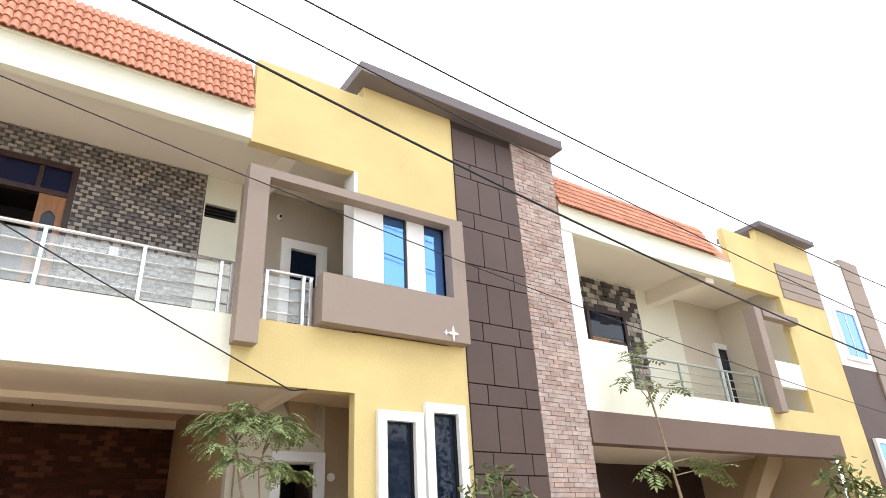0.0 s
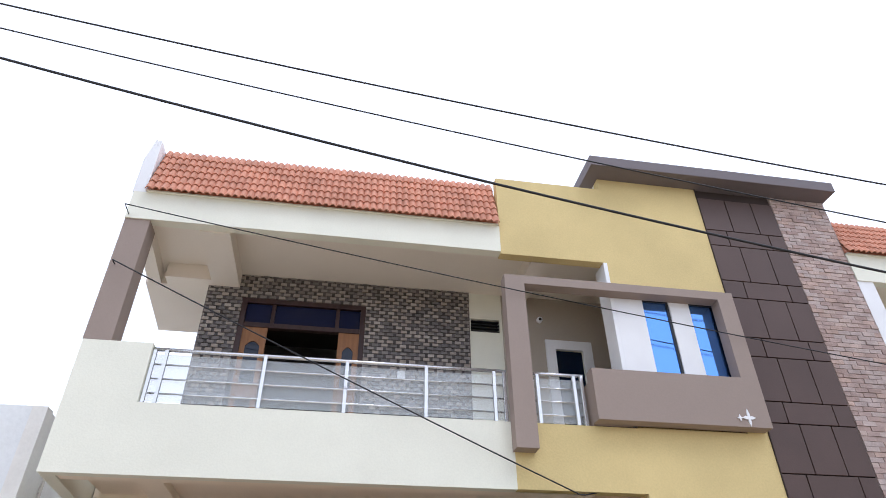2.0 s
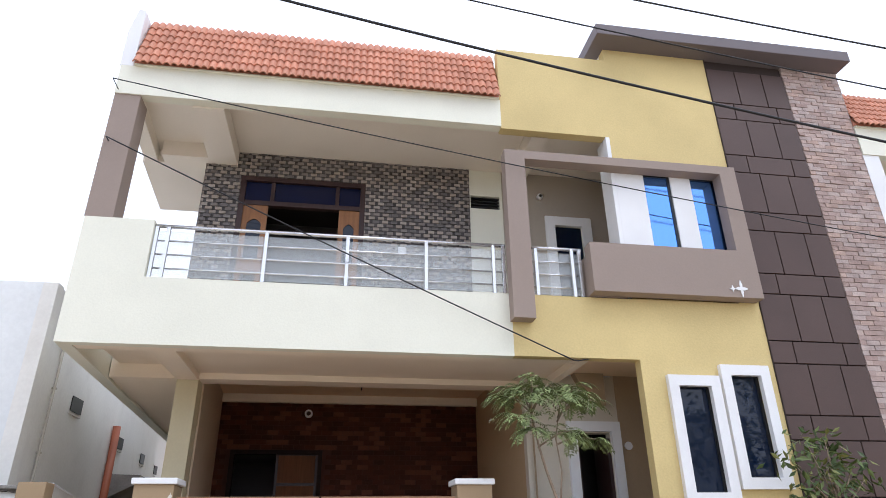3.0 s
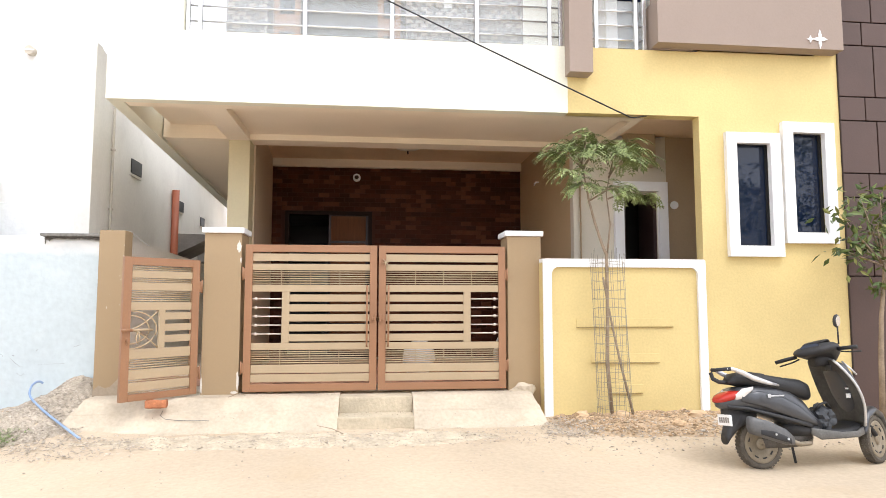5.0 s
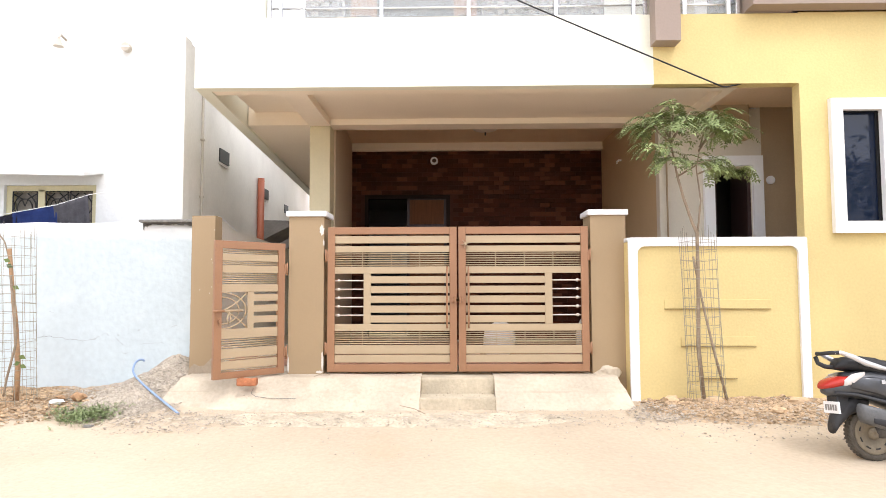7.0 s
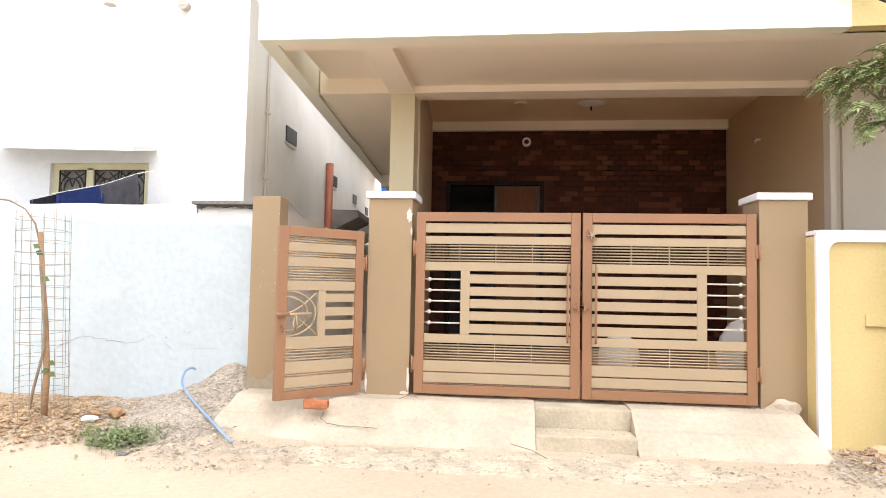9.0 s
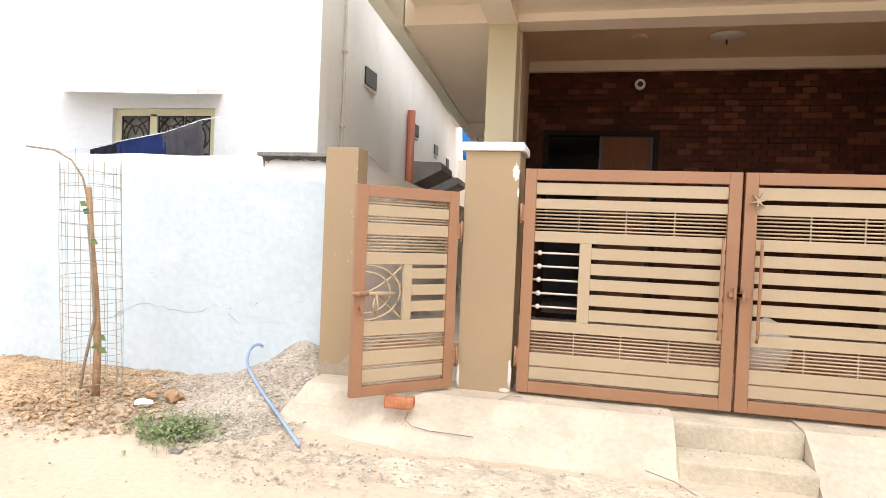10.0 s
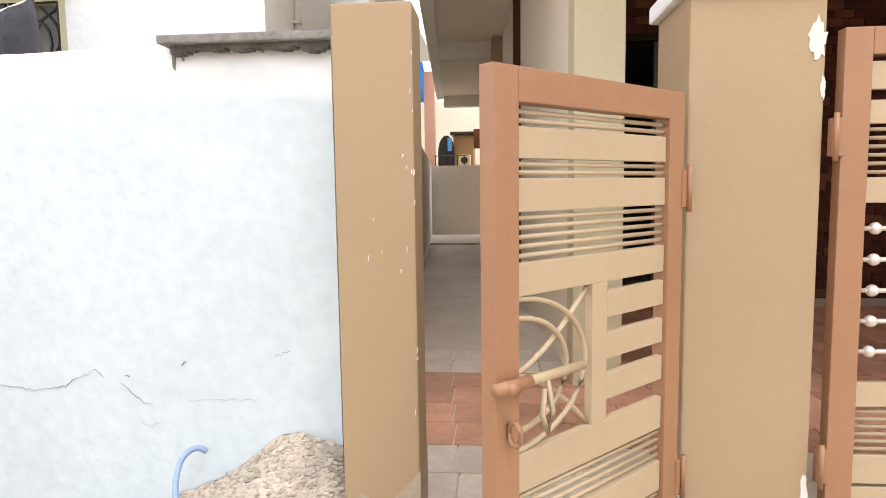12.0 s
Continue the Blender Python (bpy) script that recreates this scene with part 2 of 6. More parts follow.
def holed(x0, x1, z0, z1, y0, y1, holes, bm=None):
    """A wall slab in the xz plane with rectangular holes (x0, x1, z0, z1) that go right through."""
    bm = bm or bmesh.new()
    xs = sorted({x0, x1, *(h[0] for h in holes), *(h[1] for h in holes)})
    zs = sorted({z0, z1, *(h[2] for h in holes), *(h[3] for h in holes)})
    full = lambda i, j: 0 <= i < len(xs) - 1 and 0 <= j < len(zs) - 1 and not any(
        h[0] <= (xs[i] + xs[i + 1]) / 2 <= h[1] and h[2] <= (zs[j] + zs[j + 1]) / 2 <= h[3] for h in holes)
    cache = {}

    def v(i, j, s):
        if (i, j, s) not in cache:
            cache[i, j, s] = bm.verts.new((xs[i], (y0, y1)[s], zs[j]))
        return cache[i, j, s]

    for i in range(len(xs) - 1):
        for j in range(len(zs) - 1):
            if not full(i, j):
                continue
            for s in (0, 1):
                bm.faces.new((v(i, j, s), v(i + 1, j, s), v(i + 1, j + 1, s), v(i, j + 1, s)))
            for di, dj, a, b in ((-1, 0, (i, j), (i, j + 1)), (1, 0, (i + 1, j), (i + 1, j + 1)), (0, -1, (i, j), (i + 1, j)), (0, 1, (i, j + 1), (i + 1, j + 1))):
                if not full(i + di, j + dj):
                    bm.faces.new((v(*a, 0), v(*b, 0), v(*b, 1), v(*a, 1)))
    return bm


def ring(x0, x1, z0, z1, w, y0, y1, bevel=0.006):
    """A rectangular frame of width w round an opening."""
    bm = holed(x0, x1, z0, z1, y0, y1, [(x0 + w, x1 - w, z0 + w, z1 - w)])
    if bevel:
        bmesh.ops.bevel(bm, geom=[e for e in bm.edges if e.is_manifold and e.calc_face_angle() > 0.5], offset=bevel, segments=2, affect="EDGES", profile=0.6)
    return bm


# ---- ground ----
def smooth(a, b, v):
    t = min(1.0, max(0.0, (v - a) / (b - a)))
    return t * t * (3 - 2 * t)


def ground_height(x, y):
    z = -0.1 + 0.15 * smooth(5.6, 7.4, y) * smooth(-3.6, -2.4, x) + 0.20 * smooth(6.3, 8.0, y) * smooth(-2.4, -3.6, x)
    z += 0.14 * math.exp(-(((x + 5.1) / 1.0) ** 2 + ((y - 7.15) / 0.6) ** 2))
    z += 0.40 * math.exp(-(((x + 3.1) / 0.56) ** 2 + ((y - 8.15) / 0.65) ** 2))
    z += 0.07 * math.exp(-(((x - 3.3) / 1.3) ** 2 + ((y - 7.1) / 0.4) ** 2))
    if -12 < x < 14 and -4 < y < 10:
        z += 0.012 * noise.noise((x * 1.3, y * 1.3, 0)) + 0.02 * smooth(6.2, 6.9, y) * noise.noise((x * 5, y * 5, 3))
    return z


def span(a, b, fine_a, fine_b, step, coarse):
    out, v = [], a
    while v < b:
        out.append(v)
        v += step if fine_a <= v < fine_b else min(coarse, fine_a - v) if v < fine_a else coarse
    return out + [b]


bm = bmesh.new()
gx, gy = span(-400, 400, -8, 9, 0.12, 16), span(-400, 400, -1.0, 9.4, 0.12, 16)
grid = [[bm.verts.new((x, y, ground_height(x, y))) for x in gx] for y in gy]
for r0, r1 in zip(grid, grid[1:]):
    for i in range(len(gx) - 1):
        bm.faces.new((r0[i], r0[i + 1], r1[i + 1], r1[i]))
solid("ground", bm, EARTH, "pale sandy earth road with worn dusty patches", "road", smooth=True)

# cement ramp before the gates, with a stepped notch
bm = bmesh.new()
prof = [(7.9, 0.35), (7.66, 0.347), (7.44, 0.347), (7.40, 0.33), (7.35, 0.294), (7.29, 0.252), (7.232, 0.212), (7.224, 0.20), (7.17, 0.15), (7.12, 0.105), (7.07, 0.066), (7.045, 0.05), (7.028, 0.02), (7.02, -0.12)]
for x0, x1 in ((-2.86, -0.145), (0.675, 2.06)):
    n = int((x1 - x0) / 0.07)
    cols = []
    for i in range(n + 1):
        x = x0 + (x1 - x0) * i / n
        k = 0.12 * smooth(-1.7, -2.86, x) - 0.04 * smooth(0.5, 2.0, x)
        ragged = 0.05 * noise.noise((x * 1.3, 2.0, 0)) + 0.022 * noise.noise((x * 6, 5.0, 0)) + 0.012 * noise.noise((x * 17, 9.0, 0))
        col = []
        for j, (y, z) in enumerate(prof):
            u = smooth(7.42, 7.05, y)
            ledge = 0.012 * (x > 0.9) * (4 < j < 7) * (0.6 + noise.noise((x * 4, 1.0, 3)))
            side = 0.08 * u * (smooth(1.9, 2.06, x) - 2.0 * smooth(-2.6, -2.86, x))
            relief = 0.012 * noise.noise((x * 3, y * 3, 1)) + 0.007 * noise.noise((x * 11, y * 11, 4)) + 0.003 * noise.noise((x * 31, y * 31, 7))
            col.append(bm.verts.new((x + side, y + (k + ragged) * u, z + ledge + relief * (0.4 + 0.6 * u))))
        cols.append(col)
    for a, b in zip(cols, cols[1:]):
        for j in range(len(prof) - 1):
            bm.faces.new((a[j], b[j], b[j + 1], a[j + 1]))
    for c in (cols[0], cols[-1]):
        lo = [bm.verts.new((v.co.x, v.co.y, -0.15)) for v in c]
        for j in range(len(c) - 1):
            bm.faces.new((c[j], c[j + 1], lo[j + 1], lo[j]))
solid("ramp", bm, CONCRETE, "pale cement entrance ramp with a stepped notch", "ramp")
solid("entrance_step", box(-0.145, 0.675, 7.40, 7.9, -0.1, 0.335, 0.01), STEPCEMENT, "tan-grey cement upper entrance step", "step")
solid("entrance_step", box(-0.145, 0.675, 7.10, 7.40, -0.1, 0.165, 0.012), STEPCEMENT, "tan-grey cement lower entrance step", "step")

# ---- the yellow and ivory house ----
F = 7.55          # the plane of the facade
SL = -0.07        # the plot's side slants: x changes by this with each metre of depth
house = thing("house", (2.0, F, 0), "two-storey ivory and yellow house with brown cladding and terracotta roof edge", "house")


def H(name, bm, material, label="", parent=None, smooth=False, kind=""):
    return part(name, bm, material, parent or house, label, smooth, kind)


YB_ = 9.2         # the back of the balcony
# upper floor slab, parapet and fascia
H("balcony_parapet", holed(-2.83, 2.58, 3.71, 5.32, F, F + 0.13, [(-2.0, 2.58, 4.55, 5.32)]), IVORY, "ivory rendered balcony parapet")
H("side_parapet", box(-2.83, -2.67, F + 0.13, 21.3, 3.71, 4.55, shear=SL), IVORY)
H("balcony_slab", box(-1.57, 3.5, F + 0.13, 9.38, 3.82, 3.92), SOFFIT, "cream balcony soffit")
H("balcony_slab", box(-2.67, -1.87, F + 0.13, 9.38, 3.93, 4.0), SOFFIT)
H("soffit_beam", box(-1.87, -1.57, F + 0.3, 9.38, 3.72, 3.97), SOFFIT)
H("soffit_beam", box(3.5, 3.62, F + 0.14, 9.1, 3.715, 3.93), SOFFIT)
H("soffit_beam", box(-2.67, 3.5, F + 0.13, F + 0.3, 3.715, 3.98), SOFFIT)
H("soffit_beam", box(-2.78, 3.14, 9.38, 9.7, 3.735, 4.17), SOFFIT)
H("side_slab", box(-2.67, -1.6, 9.7, 21.3, 3.75, 3.88, shear=SL), SOFFIT)
for y in (15.3, 21.0):
    H("soffit_beam", box(-2.66, -1.72, y, y + 0.25, 3.5, 3.749, shear=SL), CEIL)
H("pilaster", box(-1.87, -1.72, 15.0, 15.3, 0.33, 3.749, shear=SL), TANWALL, "tan pilaster on the side wall")
H("carport_ceiling", box(-2.1, 4.3, 9.7, 12.6, 4.17, 4.24), CARPORT)
rose = H("ceiling_rose", tube([(0.81, 11.44, 4.12), (0.81, 11.44, 4.15), (0.81, 11.44, 4.17)], 0.2, 24, taper=[0.05, 0.17, 0.22]), CEIL, "moulded plaster ceiling rose", smooth=True)
H("hook", tube([(0.81, 11.44, 4.06), (0.81, 11.44, 4.13)], 0.012, 8), BLACK, parent=rose)
H("ceiling_disc", tube([(-0.26, 11.37, 4.135), (-0.26, 11.37, 4.17)], 0.1, 20), CARPORT, "round ceiling cover plate")
H("wall_hook", tube([(3.15, 11.13, 3.53), (3.09, 11.12, 3.53), (3.06, 11.11, 3.50), (3.06, 11.11, 3.47)], 0.016, 8), WHITE, "small white hook on the carport wall")
H("soffit_hook", tube([(-2.2, 8.0, 3.93), (-2.2, 8.0, 3.84), (-2.17, 8.0, 3.82), (-2.15, 8.0, 3.85)], 0.008, 6), BLACK)
H("rear_beam", box(-1.95, 3.14, 12.46, 12.56, 4.02, 4.17), SOFFIT)
H("entry_ceiling", box(3.62, 5.35, F + 0.16, 9.4, 3.88, 3.98), CARPORT)
H("entry_haunch", prism([(3.98, 3.72), (4.3, 3.4), (4.36, 3.4), (4.36, 3.88), (3.9, 3.88)], 9.0, 9.15), TANWALL)
H("column", box(-1.875, -1.575, 9.41, 9.72, 0.335, 3.735, 0.01), COLUMN, "pale yellow carport column")
H("side_wall", box(-1.62, -1.40, 9.72, 21.3, 0.33, 4.24, shear=SL), BEIGE)
H("outer_side_wall", box(-1.72, -1.62, 9.72, 21.3, 0.33, 3.75, shear=SL), SOFFIT)
H("corner_column", box(-2.84, -2.50, F, F + 0.33, 5.32, 7.21, 0.008), TAUPE, "taupe balcony corner column")
H("fascia", box(-2.84, 2.58, F - 0.02, F + 0.14, 7.205, 7.68), IVORY, "ivory roof fascia")
H("roof_slab", box(-2.80, 6.1, F + 0.14, 9.3, 7.44, 7.6), CEIL)
H("roof_side", box(-2.80, -1.7, 9.3, 11.0, 7.22, 7.55, shear=SL), CEIL)
H("ceiling_beam", box(-1.85, -1.42, F + 0.14, 9.2, 7.18, 7.44), CEIL)
H("ceiling_beam", box(-2.76, -2.56, F + 0.14, 9.3, 7.22, 7.44, shear=SL), CEIL)
H("ceiling_beam", box(3.1, 3.35, F + 0.14, 9.2, 7.18, 7.44), CEIL)
H("ceiling_beam", box(-2.56, -1.85, 9.0, 9.3, 7.18, 7.44), CEIL)
H("roof_parapet", box(-2.66, 2.58, F + 0.3, F + 0.42, 7.6, 8.68), IVORY)
H("roof_wing", prism([(-2.86, 7.68), (-2.68, 7.68), (-2.68, 8.70), (-2.78, 8.72), (-2.86, 8.3)], F - 0.02, F + 0.42, 0.01), WHITE, "white end of the tiled roof edge")

# yellow facade: an upper wall, a strip under the opening and the ground-floor wall with two windows
W1, W2 = (4.70, 5.185, 2.07, 3.41), (5.46, 5.92, 2.245, 3.565)
H("yellow_wall", holed(2.58, 6.17, 0.0, 8.92, F, F + 0.16, [(2.58, 4.28, 4.55, 7.18), (2.58, 4.265, 0.0, 3.715), (4.28, 5.99, 5.15, 6.58), (2.58, 4.38, 8.69, 8.92), W1, W2]), YELLOW, "yellow textured facade wall")
H("entry_side_wall", box(5.35, 5.45, F + 0.3, 9.15, 0.35, 4.1), TANWALL)
H("brown_backing", box(6.17, 7.585, F + 0.02, F + 0.2, 0.0, 8.92), GROOVE)
H("brick_backing", box(7.585, 8.66, F + 0.0, F + 0.2, 0.0, 8.92), MORTAR)
H("cornice", box(4.15, 8.68, 7.2, 8.9, 8.92, 9.125, 0.012), CORNICE, "taupe flat cornice slab")
H("tower_side", box(4.38, 4.53, F + 0.16, 8.8, 7.6, 8.92), IVORY)
H("tower_back", box(4.53, 8.6, 8.7, 8.8, 7.6, 8.92), IVORY)

# taupe box frame round the upper window
H("box_frame", holed(2.55, 6.12, 4.16, 6.68, 7.35, F + 0.0, [(2.84, 5.86, 5.285, 6.545), (2.84, 3.67, 4.16, 6.545), (2.84, 6.12, 4.16, 4.575)]), TAUPE, "taupe projecting box frame")
H("box_ledge", box(3.67, 5.86, F, F + 0.16, 4.56, 5.15), TAUPE)
flower = prism([(5.80 + r * math.cos(a), 4.70 + 1.25 * r * math.sin(a)) for k in range(16) for a, r in [(2 * math.pi * k / 16, (0.10, 0.05, 0.022, 0.05)[k % 4])]], 7.336, 7.35)
H("flower_motif", flower, WHITE, "white painted flower motif")
bm = prism([(5.67 + r * math.cos(a), 4.695 + r * math.sin(a)) for k in range(8) for a, r in [(2 * math.pi * k / 8, (0.05, 0.018)[k % 2])]], 7.336, 7.35)
H("flower_motif", bm, WHITE)
win = H("upper_window", ring(4.70, 5.99, 5.15, 6.58, 0.04, F + 0.02, F + 0.1), BLACK, "dark framed upper window with blue panes")
H("white_panel", box(4.28, 4.73, F + 0.0, F + 0.06, 5.15, 6.58, 0.004), WHITE, parent=win)
H("white_panel", box(5.155, 5.48, F + 0.0, F + 0.06, 5.15, 6.58, 0.004), WHITE, parent=win)
for a, b in ((4.73, 5.12), (5.48, 5.85)):
    H("pane", box(a, b, F + 0.04, F + 0.052, 5.19, 6.54), BLUEGLASS, parent=win, label="mirror pane tinted with the sky's blue")
H("mullion", box(5.12, 5.155, F + 0.02, F + 0.08, 5.19, 6.54, 0.004), BLACK, parent=win)
H("side_pane", box(5.85, 5.95, F + 0.04, F + 0.052, 5.19, 6.54), DARKGLASS, parent=win)
H("panel_return", box(4.22, 4.28, F - 0.0, F + 0.34, 4.56, 7.18), WHITE)
# dark sheets stand in for the shade behind the upper window
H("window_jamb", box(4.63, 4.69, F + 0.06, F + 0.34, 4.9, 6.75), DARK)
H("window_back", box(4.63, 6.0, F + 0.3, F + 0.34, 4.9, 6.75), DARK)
# side wall and added skin darken the recess by colour, as its shade
H("recess_side_wall", box(5.3, 5.4, F + 0.36, 9.2, 4.56, 7.44), GREIGE)
H("recess_lining", holed(2.99, 5.3, 4.56, 7.44, YB_ - 0.012, YB_ - 0.001, [(3.72, 4.53, 4.56, 6.62)]), GREIGE)
cam_ = H("security_camera", tube([(3.65, YB_ - 0.08, 6.985), (3.65, YB_ - 0.012, 6.985)], 0.05, 14), WHITE, "small white dome camera", smooth=True)
H("lens", tube([(3.65, YB_ - 0.095, 6.985), (3.65, YB_ - 0.08, 6.985)], 0.025, 12), BLACK, parent=cam_)

# the two ground-floor windows
for (a, b, c, d), (oa, ob_, oc, od) in ((W1, (4.583, 5.30, 1.954, 3.515)), (W2, (5.34, 6.04, 2.126, 3.668))):
    w = H("window", ring(oa, ob_, oc, od, 0.135, F - 0.07, F + 0.005, 0.008), WHITE, "white moulded surround with dark glass")
    H("frame", ring(a, b, c, d, 0.035, F + 0.03, F + 0.09, 0.003), BLACK, parent=w)
    H("pane", box(a + 0.035, b - 0.035, F + 0.055, F + 0.065, c + 0.035, d - 0.035), DARKGLASS, parent=w)
    # dark sheet for the shade behind the glass
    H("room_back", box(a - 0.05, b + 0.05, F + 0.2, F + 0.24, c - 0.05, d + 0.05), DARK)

# upper balcony: back wall, doors, mosaic field
YB = 9.2
H("balcony_back_wall", holed(-1.91, 6.1, 3.86, 7.44, YB, YB + 0.2, [(-1.33, 0.66, 3.86, 7.0), (2.44, 2.945, 6.70, 6.945), (3.88, 4.36, 3.86, 6.45)]), IVORY, "ivory balcony back wall")
# dim and dark boxes give the room and vent their shade by colour
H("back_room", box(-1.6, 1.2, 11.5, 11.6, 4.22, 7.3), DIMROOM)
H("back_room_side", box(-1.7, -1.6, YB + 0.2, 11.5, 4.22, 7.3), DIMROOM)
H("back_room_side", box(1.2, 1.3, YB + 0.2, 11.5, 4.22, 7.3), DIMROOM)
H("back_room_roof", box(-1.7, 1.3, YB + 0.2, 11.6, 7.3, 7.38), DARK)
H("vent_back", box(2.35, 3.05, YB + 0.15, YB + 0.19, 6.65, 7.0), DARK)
for k in range(4):
    H("vent_slat", box(2.44, 2.945, YB + 0.03, YB + 0.09, 6.73 + 0.06 * k, 6.745 + 0.06 * k), BLACK)
door = H("balcony_door", ring(-1.33, 0.66, 3.86, 7.0, 0.08, YB - 0.03, YB + 0.1), DARKWOOD, "dark wooden balcony door with carved leaves, open")
NIGHTGLASS = mat("dark_blue_glass", (0.008, 0.012, 0.045), 0.2, 0.1, 1, 10, 0, spec=0.3)
H("transom_bar", box(-1.25, 0.58, YB - 0.02, YB + 0.08, 6.49, 6.57, 0.005), DARKWOOD, parent=door)
for x in (-0.82, 0.21):
    H("mullion", box(x - 0.03, x + 0.03, YB - 0.01, YB + 0.07, 6.57, 6.92, 0.005), DARKWOOD, parent=door)
H("transom_glass", box(-1.25, 0.58, YB + 0.03, YB + 0.04, 6.57, 6.92), NIGHTGLASS, parent=door)
for a, b in ((-1.25, -0.87), (0.25, 0.58)):
    bm = holed(a, b, 3.9, 6.49, YB, YB + 0.045, [(a + 0.08, b - 0.08, 5.55, 6.27), (a + 0.08, b - 0.08, 4.1, 5.3)])
    leaf = H("door_leaf", bm, WOOD, "teak leaf with glazed panels", door)
    H("leaf_pane", box(a + 0.08, b - 0.08, YB + 0.02, YB + 0.028, 5.55, 6.27), DARKGLASS, parent=leaf)
    H("leaf_panel", box(a + 0.08, b - 0.08, YB + 0.012, YB + 0.03, 4.1, 5.3, 0.004), DARKWOOD, parent=leaf)
    H("leaf_arch", prism([(a + 0.08, 6.27)] + [(a + 0.08 + (b - a - 0.16) * k / 8, 6.17 + 0.08 * math.sin(math.pi * k / 8)) for k in range(9)] + [(b - 0.08, 6.27)], YB - 0.002, YB + 0.018), WOOD, parent=leaf)
door2 = H("small_balcony_door", ring(3.715, 4.53, 3.86, 6.62, 0.165, YB - 0.05, YB + 0.05, 0.006), WHITE, "white framed dark glass door")
H("glass", box(3.88, 4.36, YB + 0.02, YB + 0.03, 3.9, 6.45), DARKGLASS, parent=door2)

# mosaic field: pale blocks, each with a small dark block beside it, staggered from row to row
rng = random.Random(4)
pale_, dark_ = bmesh.new(), bmesh.new()
z, row = 3.9, 0
while z < 7.4:
    x = -2.05 + 0.075 * (row % 2) + rng.uniform(-0.006, 0.006)
    while x < 2.42:
        for bm, a, b, c, d, out in ((pale_, x, x + 0.105, z + 0.012, z + 0.064, 0.026), (dark_, x + 0.02, x + 0.085, z, z + 0.012, 0.012), (dark_, x + 0.105, x + 0.15, z + 0.004, z + 0.060, 0.016)):
            a, b = max(a, -1.91), min(b, 2.42)
            if z < 6.97 and b > -1.33 and a < 0.66:
                a, b = (a, -1.33) if a < -1.33 else (max(a, 0.66), b)
            if b - a > 0.012:
                box(a + 0.003, b - 0.003, YB - out - 0.008 * rng.random(), YB - 0.002, c + 0.002, min(d, 7.435), bm=bm)
        x += 0.15
    z, row = z + 0.066, row + 1
H("mosaic_bed", holed(-1.91, 2.42, 3.88, 7.435, YB - 0.006, YB - 0.001, [(-1.33, 0.66, 3.88, 7.0)]), MOSAIC_DARK)
H("mosaic_cladding", pale_, MOSAIC, "pale grey blocks of the stone mosaic", kind="stuff")
H("mosaic_inset_field", dark_, MOSAIC_DARK, "dark blocks of the stone mosaic", kind="stuff")
H("socket_plate", box(1.22, 1.34, YB - 0.045, YB - 0.034, 5.74, 5.88, 0.003), WHITE)

# steel railings on the parapet
def railing(x0, x1, posts, z0, z1, y, mat_, parent):
    r = part("railing", tube([(x0, y, z1), (x1, y, z1)], 0.025, 10), mat_, parent, "steel balcony railing with four rails", True)
    for k in range(3):
        part("rail", tube([(x0, y, z0 + (z1 - z0) * (0.2 + 0.26 * k)), (x1, y, z0 + (z1 - z0) * (0.2 + 0.26 * k))], 0.012, 8), mat_, r, smooth=True)
    for p in posts:
        part("post", box(p - 0.022, p + 0.022, y - 0.022, y + 0.022, z0, z1 - 0.01, 0.004), mat_, r)
    return r


railing(-2.0, 2.55, (-1.97, -1.83, -0.62, 0.42, 1.46, 2.38, 2.52), 4.55, 5.27, F + 0.07, STEEL, house)
railing(2.84, 3.64, (2.87, 2.98, 3.5, 3.61), 4.55, 5.27, F + 0.07, STEEL, house)
# hazy sky reflection on both screens is a whitish, part-transparent colour
part("glass_screen", box(2.86, 3.62, F + 0.10, F + 0.108, 4.6, 5.22), mat("pale_veiled_glass", (0.8, 0.85, 0.86), 0.05, 0.02, 1, 10, 0, spec=0.5), house, "glass screen with a pale sky-reflection veil behind the rails")
bpy.data.materials["pale_veiled_glass"].node_tree.nodes["Principled BSDF"].inputs["Alpha"].default_value = 0.27
part("glass_screen", box(-1.97, 2.55, F + 0.10, F + 0.108, 4.6, 5.22), mat("veiled_glass", (0.8, 0.85, 0.86), 0.05, 0.02, 1, 10, 0, spec=0.5), house, "glass screen with a pale sky-reflection veil behind the rails")
GL = bpy.data.materials["veiled_glass"].node_tree.nodes["Principled BSDF"]
GL.inputs["Alpha"].default_value = 0.27

# carport interior
H("carport_back_wall", holed(-2.15, 3.26, 0.33, 4.24, 12.58, 12.75, [(-1.49, 0.17, 0.33, 3.15)]), BRICKBED)
H("carport_right_wall", box(3.14, 3.26, 9.3, 12.58, 0.33, 4.17), CARPORTSIDE, "tan carport wall")
H("entry_wall", holed(3.14, 5.4, 0.33, 4.1, 9.15, 9.3, [(3.87, 4.42, 0.33, 3.02)]), ENTRYWALL, "pale entry wall")
H("entry_return", box(4.58, 5.34, 9.143, 9.15, 0.34, 3.88), TANWALL, "tan painted wall beside the door")
entry = H("entry_door", ring(3.75, 4.57, 0.2, 3.18, 0.14, 9.08, 9.16, 0.005), WHITE, "white door surround with dark open door")
H("door_leaf", box(4.37, 4.42, 9.16, 9.7, 0.34, 2.95, 0.004), DARKWOOD, parent=entry)
# dark box in place of the shade inside the entry door
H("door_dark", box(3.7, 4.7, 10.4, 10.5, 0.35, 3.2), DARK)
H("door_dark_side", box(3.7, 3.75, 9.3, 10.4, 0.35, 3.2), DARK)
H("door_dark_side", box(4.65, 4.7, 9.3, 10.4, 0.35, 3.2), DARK)
